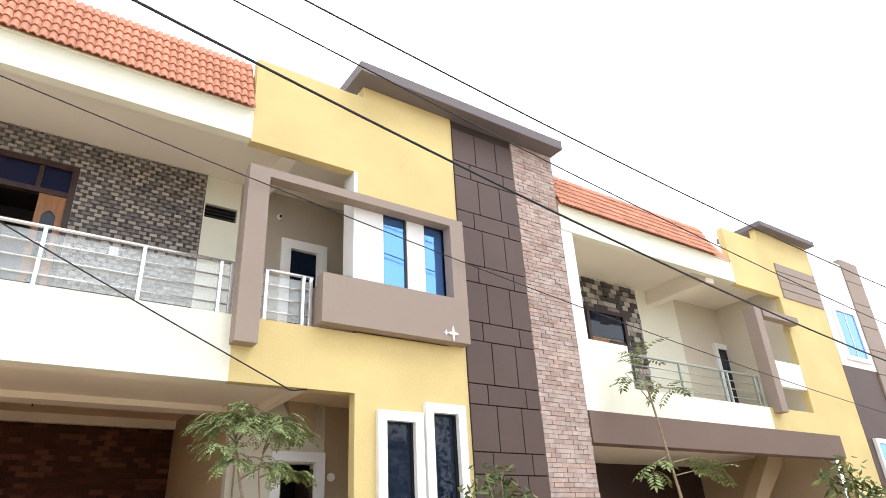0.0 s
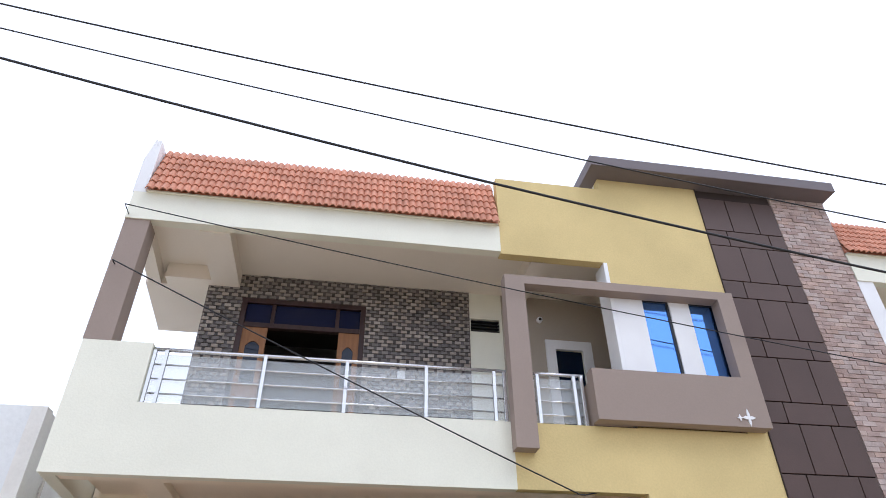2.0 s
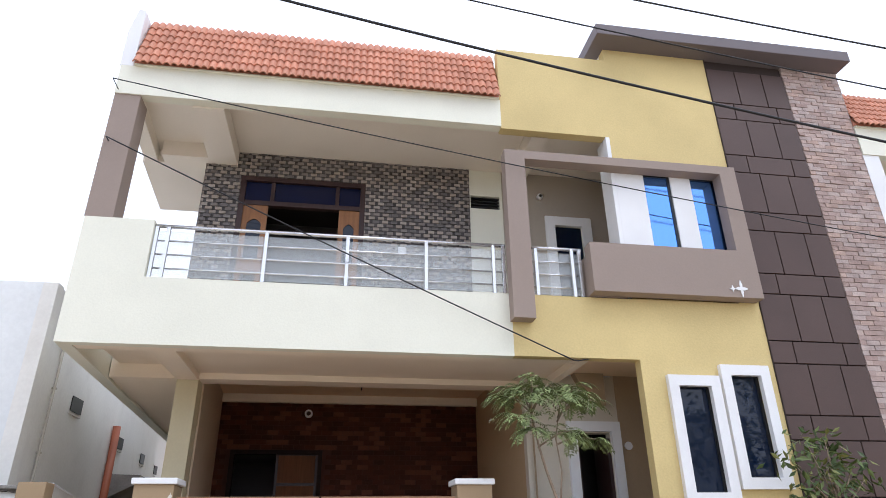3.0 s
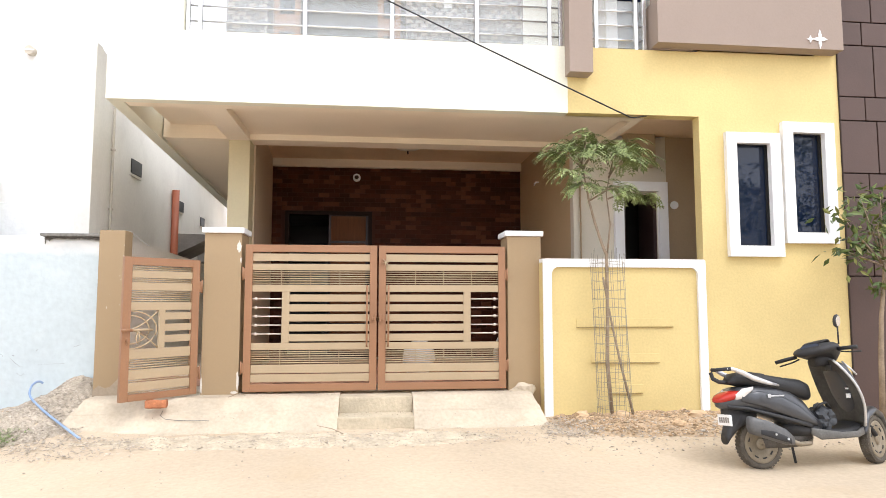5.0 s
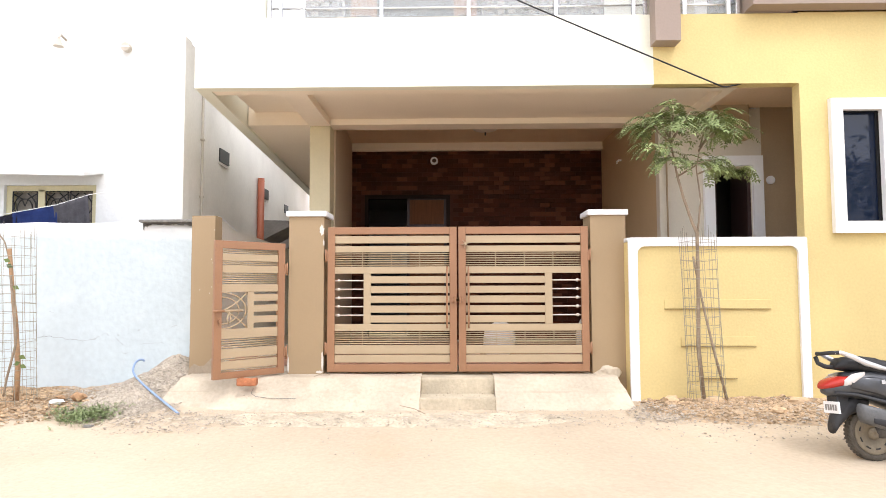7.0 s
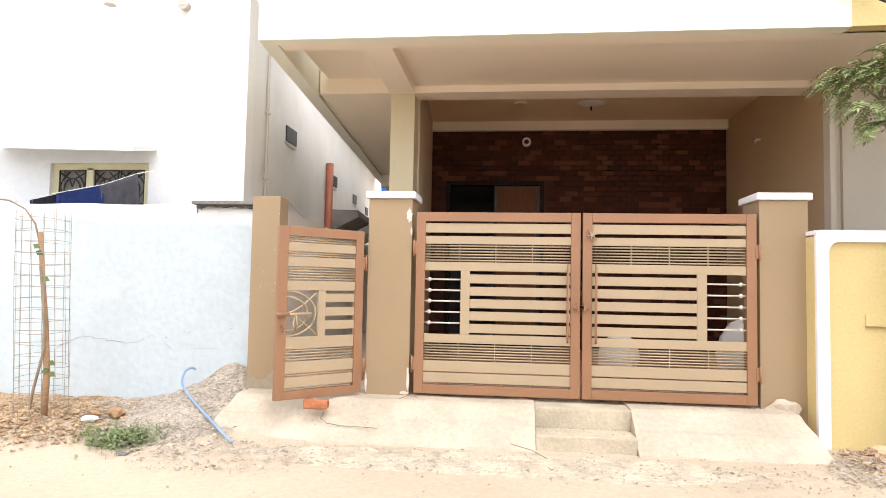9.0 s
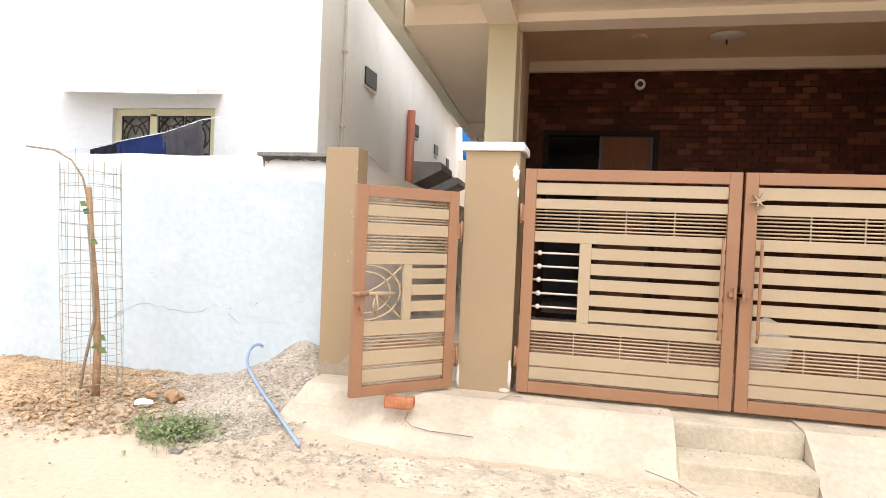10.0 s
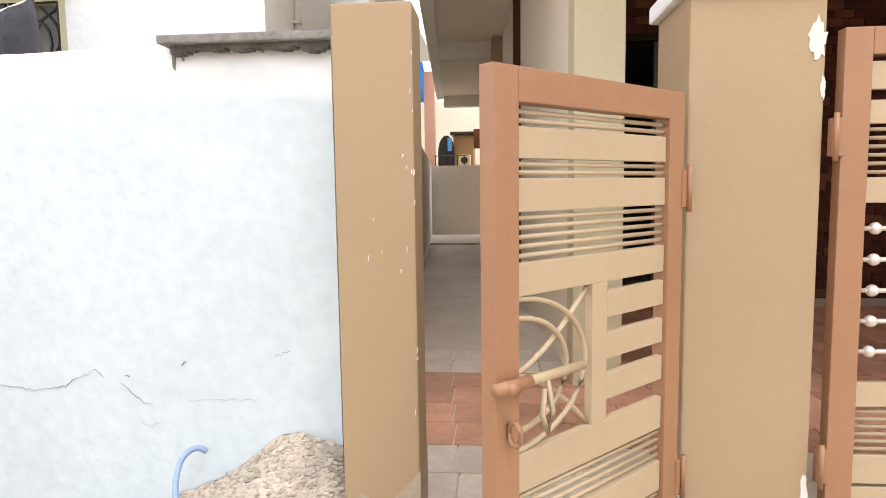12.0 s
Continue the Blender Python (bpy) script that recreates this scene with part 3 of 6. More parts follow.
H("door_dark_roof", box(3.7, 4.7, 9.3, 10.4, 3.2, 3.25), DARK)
H("door_edge", box(3.88, 3.93, 9.13, 9.2, 0.36, 2.98, 0.004), DARKWOOD, parent=entry)
H("bell_plate", tube([(4.69, 9.12, 2.84), (4.69, 9.145, 2.84)], 0.06, 16), WHITE)
H("drain_pipe", tube([(3.23, 9.1, 0.33), (3.23, 9.1, 3.9)], 0.013, 8), TAN, smooth=True)
rear = H("rear_door", ring(-1.49, 0.17, 0.33, 3.15, 0.07, 12.5, 12.66), FRAMEDARK, "dark framed double door, one leaf open")
H("door_leaf", box(-0.67, 0.10, 12.57, 12.62, 0.345, 3.08, 0.004), DARKWOOD, "brown panelled door leaf", rear)
for k in range(5):
    H("leaf_panel", box(-0.62, 0.05, 12.555, 12.575, 0.46 + 0.53 * k, 0.94 + 0.53 * k, 0.006), DOORTEAK, parent=rear)
# room walls darkened in colour for the shade beyond the open leaf
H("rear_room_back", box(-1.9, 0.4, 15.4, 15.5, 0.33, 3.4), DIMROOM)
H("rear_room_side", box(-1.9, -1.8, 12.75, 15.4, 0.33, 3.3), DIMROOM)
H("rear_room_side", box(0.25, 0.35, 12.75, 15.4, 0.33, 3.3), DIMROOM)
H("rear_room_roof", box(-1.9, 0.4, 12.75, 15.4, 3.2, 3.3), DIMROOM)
H("wall_lamp", tube([(-0.135, 12.5, 3.825), (-0.135, 12.57, 3.825)], 0.075, 20), WHITE, "small round white wall lamp")
H("lamp_centre", tube([(-0.135, 12.49, 3.825), (-0.135, 12.5, 3.825)], 0.04, 20), DARKWOOD)
solid("carport_floor", box(-2.86, 5.6, 7.9, 24, 0.0, 0.335, shear=-0.085), PALEFLOOR, "grey cement carport and alley floor", "floor")

# ---- boundary wall, pillars ----
bwall = thing("boundary_wall", (3.2, 7.5, 0), "yellow boundary wall with white border and three ledges", "wall", kind="structure")
part("wall_body", box(2.22, 4.22, 7.5, 7.66, -0.1, 1.87), YELLOW, bwall)
def round_frame(x0, x1, z0, z1, w, r):
    pts, inner = [], []
    for k in range(7):
        a = math.pi - math.pi / 2 * k / 6
        pts.append((x0 + 0.03 + 0.03 * math.cos(a), z1 - 0.03 + 0.03 * math.sin(a)))
        inner.append((x0 + w + r + r * math.cos(a), z1 - w - r + r * math.sin(a)))
    for k in range(7):
        a = math.pi / 2 - math.pi / 2 * k / 6
        pts.append((x1 - 0.03 + 0.03 * math.cos(a), z1 - 0.03 + 0.03 * math.sin(a)))
        inner.append((x1 - w - r + r * math.cos(a), z1 - w - r + r * math.sin(a)))
    return [(x0, z0)] + pts + [(x1, z0), (x1 - w, z0)] + inner[::-1] + [(x0 + w, z0)]
part("border", prism(round_frame(2.22, 4.24, -0.1, 1.91, 0.10, 0.09), 7.46, 7.5), WHITE, bwall, "white raised border")
part("coping", box(2.22, 4.24, 7.5, 7.68, 1.86, 1.91), WHITE, bwall)
# the shade line under each ledge, made as a thin darker strip
LEDGE_SHADE = mat("ochre_shade_tone", (0.40, 0.295, 0.125), 0.9, 0.2)
for half, z in ((0.60, 1.10), (0.42, 0.68), (0.20, 0.32)):
    part("ledge", prism([(3.22 - half, z), (3.22 + half, z), (3.22 + half, z + 0.1), (3.22 - half, z + 0.1)], 7.485, 7.5, 0.003), YELLOW, bwall)
    part("ledge_lip", box(3.22 - half, 3.22 + half, 7.478, 7.5, z - 0.009, z - 0.001, 0.002), LEDGE_SHADE, bwall, "thin dark strip for the shade under the ledge")


def gate_pillar(x0, x1, y0, y1, z0, z1, label, cap=True):
    p = thing("gate_pillar", ((x0 + x1) / 2, y0, z0), label, "pillar", "gate pillars")
    part("shaft", box(x0, x1, y0, y1, z0, z1, 0.008), TAN, p)
    if cap:
        part("cap", box(x0 - 0.03, x1 + 0.03, y0 - 0.03, y1 + 0.03, z1, z1 + 0.066, 0.012), WHITE, p, "white painted cap")
    return p


pl_ = gate_pillar(-1.715, -1.297, 7.66, 8.07, 0.33, 2.19, "tan gate pillar with white cap and chipped paint")
pr_ = gate_pillar(1.83, 2.245, 7.66, 8.07, 0.0, 2.19, "tan gate pillar with white cap beside the boundary wall")
pn_ = gate_pillar(-2.90, -2.618, 7.73, 7.96, 0.1, 2.217, "plain tan end pillar with bare cement foot", False)
bm = prism([(-2.903, 0.1), (-2.615, 0.1), (-2.615, 0.55), (-2.67, 0.49), (-2.72, 0.44), (-2.78, 0.43), (-2.84, 0.46), (-2.903, 0.40)], 7.726, 7.955)
part("foot", bm, mat("worn_tan_cement", (0.38, 0.31, 0.23), 0.9, 0.15, 6, 40, 0.4), pn_, "bare cement foot")
CHIP = mat("bare_white_putty", (0.66, 0.62, 0.55), 0.9, 0.1, 6, 40, 0.3)
for x0, z0, w_, h_, k_ in ((-1.325, 2.03, 0.026, 0.085, 1), (-1.303, 1.88, 0.008, 0.05, 2), (-1.707, 0.46, 0.010, 0.13, 3), (-1.308, 0.5, 0.012, 0.16, 4), (-1.345, 0.37, 0.04, 0.022, 5), (1.95, 0.34, 0.05, 0.03, 6)):
    blob = [(min(max(x0 + w_ * math.cos(a) * (1 + 0.9 * noise.noise((a * 2.3, k_, 0))), -1.718 if x0 < 0 else 1.825), -1.294 if x0 < 0 else 3), z0 + h_ * 0.7 * math.sin(a) * (1 + 0.9 * noise.noise((a * 3, k_, 4)))) for a in [2 * math.pi * q / 24 for q in range(24)]]
    part("paint_chip", prism(blob, 7.657, 7.68), CHIP, pl_ if x0 < 0 else pr_, "bare putty where paint chipped off")


nick = random.Random(8)
for k in range(16):
    x = -2.6195 - (nick.random() ** 3) * 0.2
    z, w_, h_ = nick.uniform(0.6, 2.1), nick.uniform(0.0015, 0.004), nick.uniform(0.004, 0.014)
    part("paint_chip", prism([(x - w_, z - h_), (x + w_ * 0.6, z - h_ * 0.4), (x + w_ * 0.8, z + h_ * 0.7), (x - w_ * 0.3, z + h_)], 7.7285, 7.74), CHIP, pn_)


# ---- gates ----
def gate_leaf(name, width, z0, z1, hinge_right, small, label):
    """Built along x from the hinge at 0 towards minus x (hinge_right) or plus x; the front faces minus y."""
    s = -1 if hinge_right else 1
    g = thing(name, (0, 0, 0), label, "gate", "gates")
    X = lambda a, b: (min(s * a, s * b), max(s * a, s * b))
    fw, T = 0.085, 0.025
    h = z1 - z0
    for a, b in ((0, fw), (width - fw, width)):
        part("stile", box(*X(a, b), -T, T, z0, z1, 0.004), FRAME, g, "copper-brown frame")
    for a, b in ((z0, z0 + (0.072 if small else 0.085)), (z1 - 0.085, z1)):
        part("rail", box(*X(fw, width - fw), -T, T, a, b, 0.004), FRAME, g, "copper-brown frame")
    i0, i1 = fw, width - fw
    zz = lambda f: z0 + h * f
    slats = [(0.887, 0.939), (0.824, 0.868), (0.676, 0.724), (0.278, 0.326), (0.122, 0.18), (0.062, 0.115)]
    if small:
        slats = [(0.855, 0.907), (0.767, 0.823), (0.627, 0.683), (0.287, 0.357), (0.147, 0.214), (0.066, 0.126)]
    for a, b in slats:
        part("slat", box(*X(i0, i1), -0.012, 0.012, zz(a), zz(b), 0.003), SLAT, g)
    rods = ((0.726, 0.822, 6), (0.184, 0.274, 6)) if not small else ((0.686, 0.765, 5), (0.217, 0.285, 4), (0.825, 0.853, 2), (0.909, 0.938, 2), (0.128, 0.145, 1), (0.052, 0.064, 1))
    for a, b, k in rods:
        for q in range(k):
            f = a + (b - a) * (q + 0.5) / k
            part("bar", tube([(s * i0, 0, zz(f)), (s * i1, 0, zz(f))], 0.007, 6), SLAT, g, smooth=True)
    if not small:
        for q in (0.24, 0.49, 0.74):
            x = s * (i0 + (i1 - i0) * q)
            part("tie", box(x - 0.004, x + 0.004, -0.004, 0.008, zz(0.724), zz(0.824)), SLAT, g)
            part("tie", box(x - 0.004, x + 0.004, -0.004, 0.008, zz(0.18), zz(0.278)), SLAT, g)
        px = i0 + (i1 - i0) * 0.25
        part("upright", box(*X(px, px + 0.085), -0.013, 0.013, zz(0.326), zz(0.676), 0.003), SLAT, g)
        for q in range(5):
            a = 0.336 + 0.068 * q
            part("slat", box(*X(px + 0.085, i1), -0.012, 0.012, zz(a), zz(a + 0.049), 0.003), SLAT, g)
        for q in range(5):
            z = zz(0.387 + 0.06 * q)
            r = part("rod", tube([(s * i0, 0, z), (s * px, 0, z)], 0.008, 8), ROD, g, "pale metal rod with a ball", True)
            b_ = bmesh.new()
            bmesh.ops.create_uvsphere(b_, u_segments=12, v_segments=8, radius=0.02)
            bmesh.ops.translate(b_, verts=b_.verts, vec=(s * (i0 + 0.045), 0, z))
            part("ball", b_, ROD, r, smooth=True)
        x = s * (width - fw - 0.03)
        part("pull", tube([(x, -0.05, zz(0.30)), (x, -0.07, zz(0.32)), (x, -0.07, zz(0.70)), (x, -0.05, zz(0.72))], 0.012, 8), FRAME, g, "long pull handle", True)
        part("latch", box(*X(width - 0.06, width + 0.05), -0.05, -0.026, zz(0.48), zz(0.50), 0.004), FRAME, g, "sliding latch")
        part("latch_knob", tube([(s * (width - 0.02), -0.05, zz(0.47)), (s * (width - 0.02), -0.05, zz(0.52))], 0.012, 8), FRAME, g)
    else:
        part("upright", box(*X(i0 + 0.30, i0 + 0.37), -0.013, 0.013, zz(0.357), zz(0.627), 0.003), SLAT, g)
        for q in range(3):
            a = 0.395 + 0.081 * q
            part("slat", box(*X(i0, i0 + 0.30), -0.012, 0.012, zz(a), zz(a + 0.052), 0.003), SLAT, g)
        cx = i1
        hz_ = 0.5 * (zz(0.627) - zz(0.357)) - 0.006
        cz = 0.5 * (zz(0.627) + zz(0.357))
        for r, q in ((0.72, 0.75), (1.0, 1.0)):
            part("ring_bar", tube([(s * (cx - 0.29 * r * math.cos(a)), -0.004, cz + hz_ * q * math.sin(a)) for a in [math.pi * (-0.5 + k / 20) for k in range(21)]], 0.008, 6), SLAT, g, smooth=True)
        for a in (-1, 1):
            part("ray_bar", tube([(s * (cx - 0.31 * u), 0.006, cz + a * hz_ * u ** 1.6) for u in [k / 8 for k in range(9)]], 0.008, 6), SLAT, g, smooth=True)
        part("latch", tube([(s * (width + 0.02), -0.045, zz(0.49)), (s * (width - 0.31), -0.045, zz(0.49))], 0.014, 8), SLAT, g, "sliding bolt", True)
        part("bolt_end", tube([(s * (width + 0.022), -0.045, zz(0.49)), (s * (width - 0.10), -0.045, zz(0.49))], 0.0165, 10), FRAME, g, "copper-brown bolt end", True)
        part("bolt_knob", tube([(s * (width - 0.02), -0.075, zz(0.49)), (s * (width - 0.02), -0.03, zz(0.49))], 0.016, 10), FRAME, g, smooth=True)
        part("bolt_handle", tube([(s * (width - 0.16), -0.05, zz(0.485)), (s * (width - 0.17), -0.06, zz(0.43)), (s * (width - 0.15), -0.06, zz(0.395)), (s * (width - 0.13), -0.06, zz(0.43)), (s * (width - 0.15), -0.05, zz(0.47))], 0.008, 6), SLAT, g, smooth=True)
        part("lock_eye", tube([(s * (width - 0.04), -0.05 + 0.02 * math.cos(a), zz(0.41) + 0.03 * math.sin(a)) for a in [k * math.pi / 5 for k in range(11)]], 0.007, 6), FRAME, g, smooth=True)
    for f in (0.16, 0.80):
        hg = part("hinge", box(*X(-0.03, 0.012), -0.03, 0.0, zz(f) - 0.06, zz(f) + 0.06, 0.003), FRAME, g, "welded hinge")
        part("hinge_pin", tube([(s * -0.02, -0.035, zz(f) - 0.075), (s * -0.02, -0.035, zz(f) + 0.075)], 0.009, 8), FRAME, hg, smooth=True)
    return g


gl = gate_leaf("gate_leaf", 1.515, 0.375, 2.06, False, False, "tan slatted metal gate leaf with copper-brown frame, closed")
gl.matrix_world = pose(-1.25, 7.665, 0)
gr = gate_leaf("gate_leaf", 1.515, 0.375, 2.06, True, False, "tan slatted metal gate leaf with star ornament, closed")
part("star", prism([(-1.43 + r * math.cos(a), 1.86 + r * math.sin(a)) for k in range(12) for a, r in [(2 * math.pi * k / 12 + 0.2, (0.06, 0.012)[k % 2])]], -0.05, -0.026), SLAT, gr, "small star ornament")
gr.matrix_world = pose(1.80, 7.665, 0)
ga = math.degrees(math.atan2(0.605, 0.598))
gs = gate_leaf("side_gate", 0.851, 0.368, 1.868, True, True, "narrow tan slatted side gate standing open, resting on a brick")
gs.matrix_world = pose(-1.757, 7.625, 0, 0, 0, ga)

# ---- the white neighbour house and its compound wall ----
nwall = thing("compound_wall", (-6, 8.13, 0), "pale blue limewashed compound wall with a white top and a crack", "wall", kind="structure")
bm = bmesh.new()
cols = []
for i in range(90):
    x = -14 + 11.12 * i / 89
    cols.append([bm.verts.new((x, 8.13 + 0.014 * noise.noise((x * 1.1, z * 1.1, 2)), z + 0.02 * noise.noise((x * 1.7, 0, 9)) * (z > 2))) for z in [-0.3 + 2.48 * k / 24 for k in range(25)]])
for a, b in zip(cols, cols[1:]):
    for k in range(24):
        bm.faces.new((a[k], b[k], b[k + 1], a[k + 1]))
    back = [bm.verts.new((v.co.x, 8.29, v.co.z)) for v in (a[-1], b[-1])]
    bm.faces.new((a[-1], b[-1], back[1], back[0]))
part("wall_face", bm, PALEBLUE, nwall, smooth=True)
part("wall_core", box(-14, -2.885, 8.16, 8.29, -0.3, 2.12), PALEBLUE, nwall)
pts = [(-5.241, 0.619), (-5.055, 0.712), (-4.933, 0.761), (-4.78, 0.745), (-4.591, 0.719), (-4.443, 0.7), (-4.294, 0.718), (-4.218, 0.771), (-4.162, 0.789), (-4.11, 0.754)]
CRACK = mat("grey_crack", (0.27, 0.27, 0.27), 0.95, 0.3, 12)
wall_y = lambda x, z: 8.1265 + 0.014 * noise.noise((x * 1.1, z * 1.1, 2))


def crack(points, wide, label=""):
    line = [Vector((p[0] + 0.03, 0, p[1])).lerp(Vector((q[0] + 0.03, 0, q[1])), k / 9) for p, q in zip(points, points[1:]) for k in range(9)]
    line = [Vector((p.x, wall_y(p.x, p.z), p.z + 0.018 * noise.noise((p.x * 14, 0, 1)) + 0.016 * noise.noise((p.x * 55, 0, 3)))) for p in line]
    part("crack", tube(line, wide, 4, taper=[max(0.0008, wide * (0.55 + 0.9 * noise.noise((p.x * 9, 5, 0)))) for p in line]), CRACK, nwall, label)


crack(pts, 0.0026, "long thin plaster crack")
crack([(-4.032, 0.736), (-3.989, 0.688), (-3.937, 0.657), (-3.885, 0.645)], 0.002)
crack([(-4.01, 0.765), (-3.99, 0.757)], 0.004)
crack([(-3.745, 0.822), (-3.722, 0.826)], 0.004)
crack([(-3.32, 0.865), (-3.28, 0.885), (-3.25, 0.89)], 0.003)
crack([(-3.95, 0.56), (-3.90, 0.545), (-3.86, 0.55)], 0.0016)
crack([(-3.72, 0.655), (-3.5, 0.675), (-3.4, 0.668)], 0.0012)
crack([(-4.86, 1.05), (-4.80, 1.06)], 0.0016)
SLAB = mat("weathered_slate", (0.23, 0.22, 0.20), 0.9, 0.3, 5, 40, 0.6)
for x, h in ((-3.68, 0.09), (-3.64, 0.055), (-3.3, 0.03)):
    part("drip_stain", prism([(x, 2.172), (x + 0.02, 2.172), (x + 0.013, 2.172 - h), (x + 0.005, 2.172 - h * 0.9)], 8.118, 8.128), SLAB, nwall)
bm = bmesh.new()
for k in range(34):
    x = -3.655 + 0.0225 * k
    box(x, x + 0.0225, 8.065 + 0.02 * noise.noise((x * 9, 1, 0)), 8.15, 2.157 - 0.023 * abs(noise.noise((x * 7, 0, 2))) * 2, 2.172, bm=bm)
part("mortar_bed", bm, mat("dark_crumbled_mortar", (0.12, 0.11, 0.10), 0.95, 0.3, 12, 60, 0.8), nwall, "dark crumbled mortar under the slab")
tagged(solid("coping_slab", box(-3.695, -2.90, 8.03, 8.31, 2.172, 2.207, 0.008), SLAB, "weathered grey stone slab on the wall top", "slab", kind=""), kind="thing")

nh = thing("neighbour_house", (-8, 10, 0), "white limewashed house with grille window and sunshade", "house")
NW = (-6.87, -5.39, 1.95, 2.99)
part("front_wall", holed(-16, -4.0, -0.2, 5.4, 10.0, 10.22, [NW]), LIMEWHITE, nh)
def nx(y):
    return -4.0 - 0.1 * (y - 10)
bm = bmesh.new()
v = [bm.verts.new((nx(y) - d, y, z)) for y in (10.22, 26) for d in (0, 0.2) for z in (-0.2, 5.4)]
for q in ((0, 1, 5, 4), (2, 6, 7, 3), (1, 3, 7, 5), (4, 5, 7, 6), (0, 2, 3, 1)):
    bm.faces.new([v[i] for i in q])
SIDE = mat("greyish_plaster", (0.82, 0.795, 0.74), 0.9, 0.06, 0.7, 20, 0.3, stain=0.15, stain_color=(0.5, 0.46, 0.4))
part("side_wall", bm, SIDE, nh, "greyish plastered side wall")
part("side_corner", box(-4.22, -3.998, 9.998, 10.22, -0.2, 5.4), SIDE, nh)
part("roof", box(-16, -4.3, 10.1, 25, 5.3, 5.4), LIMEWHITE, nh)
bm = bmesh.new()
pts_ = [(-7.62, 9.45, 3.10), (-5.28, 9.45, 3.04), (-5.28, 10.0, 3.16), (-7.62, 10.0, 3.22)]
lo = [bm.verts.new(p) for p in pts_]
hi = [bm.verts.new((p[0], p[1], p[2] + 0.06)) for p in pts_]
bm.faces.new(lo), bm.faces.new(hi[::-1])
for k in range(4):
    bm.faces.new((lo[k], hi[k], hi[(k + 1) % 4], lo[(k + 1) % 4]))
part("sunshade", bm, LIMEWHITE, nh, "thin white concrete sunshade")
CREAM = mat("cream_window_paint", (0.66, 0.60, 0.38), 0.6, 0.08, 3, 40, 0.1)
nwin = part("window", ring(*NW, 0.09, 10.06, 10.16), CREAM, nh, "cream framed window with black ornamental grille")
part("mullion", box(-6.36, -6.25, 10.06, 10.15, 2.0, 2.93, 0.004), CREAM, nwin)
for xa, xb in ((-6.79, -6.36), (-6.25, -5.47)):
    n_ = 1 if xb - xa < 0.5 else 2
    for q in range(n_):
        a, b = xa + (xb - xa) * q / n_ + 0.02, xa + (xb - xa) * (q + 1) / n_ - 0.02
        c = (a + b) / 2
        bars = [[(a, 2.0), (a, 2.9)], [(b, 2.0), (b, 2.9)], [(a, 2.9), (b, 2.9)], [(a, 2.42), (b, 2.42)]]
        bars += [[(c + sgn * (0.04 + 0.14 * math.sin(u * math.pi)), 2.45 + 0.42 * u) for u in [k / 8 for k in range(9)]] for sgn in (-1, 1)]
        bars += [[(c + (b - a) * 0.32 * math.cos(t), 2.62 + 0.16 * math.sin(t)) for t in [math.pi * 2 * k / 14 for k in range(15)]]]
        bars += [[(a, 2.86), (c - 0.05, 2.78), (c, 2.66)], [(b, 2.86), (c + 0.05, 2.78), (c, 2.66)]]
        for br in bars:
            part("grille_bar", tube([(x, 10.07, z) for x, z in br], 0.011, 5), BLACK, nwin)
part("shutter_back", box(-6.83, -5.42, 10.16, 10.19, 2.0, 2.95), mat("dull_window_back", (0.30, 0.27, 0.23), 0.6, 0.2, 3, 20, 0.1), nwin)
# dark sheet as the unlit room behind the grille
part("room_back", box(-7.1, -5.3, 10.6, 10.7, 1.8, 3.1), DARK, nh)
for y, z, s_ in ((12.3, 3.9, 0.34), (16.5, 3.79, 0.3), (19.8, 3.8, 0.28), (22.5, 3.75, 0.25)):
    vt = part("side_vent", box(nx(y) - 0.02, nx(y) + 0.035, y - s_, y + s_, z - 0.18, z + 0.18, 0.006), SIDE, nh)
    part("vent_dark", box(nx(y) + 0.03, nx(y) + 0.055, y - s_ * 0.75, y + s_ * 0.75, z - 0.13, z + 0.13), BLACK, vt)
part("down_pipe", tube([(nx(15.6) + 0.1, 15.6, 0.3), (nx(15.6) + 0.1, 15.6, 4.05)], 0.085, 12), mat("red_brown_pipe", (0.33, 0.10, 0.05), 0.5, 0.1, 2, 30, 0.05), nh, "red-brown down pipe", True)
part("service_pipe", tube([(nx(10.9) + 0.03, 10.9, 0.0), (nx(10.9) + 0.03, 10.9, 5.3)], 0.022, 8), GREYPLASTER, nh, smooth=True)
for z in (1.4, 2.9, 3.9):
    part("pipe_clip", box(nx(10.9) - 0.01, nx(10.9) + 0.06, 10.86, 10.94, z, z + 0.03, 0.004), GREYPLASTER, nh)
SHADE = mat("weathered_concrete_shade", (0.27, 0.25, 0.23), 0.9, 0.2, 3, 30, 0.4)
for y in (15.9, 19.4):
    x = nx(y)
    bm = bmesh.new()
    v = [bm.verts.new(p) for p in [(x - 0.1, y, 2.45), (x + 0.75, y, 2.87), (x + 0.73, y, 3.03), (x - 0.1, y, 3.05), (x - 0.25, y + 1.8, 2.45), (x + 0.6, y + 1.8, 2.87), (x + 0.58, y + 1.8, 3.03), (x - 0.25, y + 1.8, 3.05)]]
    for q in ((0, 1, 2, 3), (4, 7, 6, 5), (0, 4, 5, 1), (1, 5, 6, 2), (2, 6, 7, 3), (3, 7, 4, 0)):
        bm.faces.new([v[i] for i in q])
    part("window_shade", bm, SHADE, nh, "grey concrete window shade")
wl1 = part("wall_lamp", tube([(-4.94, 9.9, 5.2), (-4.94, 10.0, 5.2)], 0.07, 16), GREYPLASTER, nh, "round bulkhead lamp")
part("lamp_bar", box(-5.01, -4.87, 9.89, 9.91, 5.19, 5.21), WHITE, wl1)
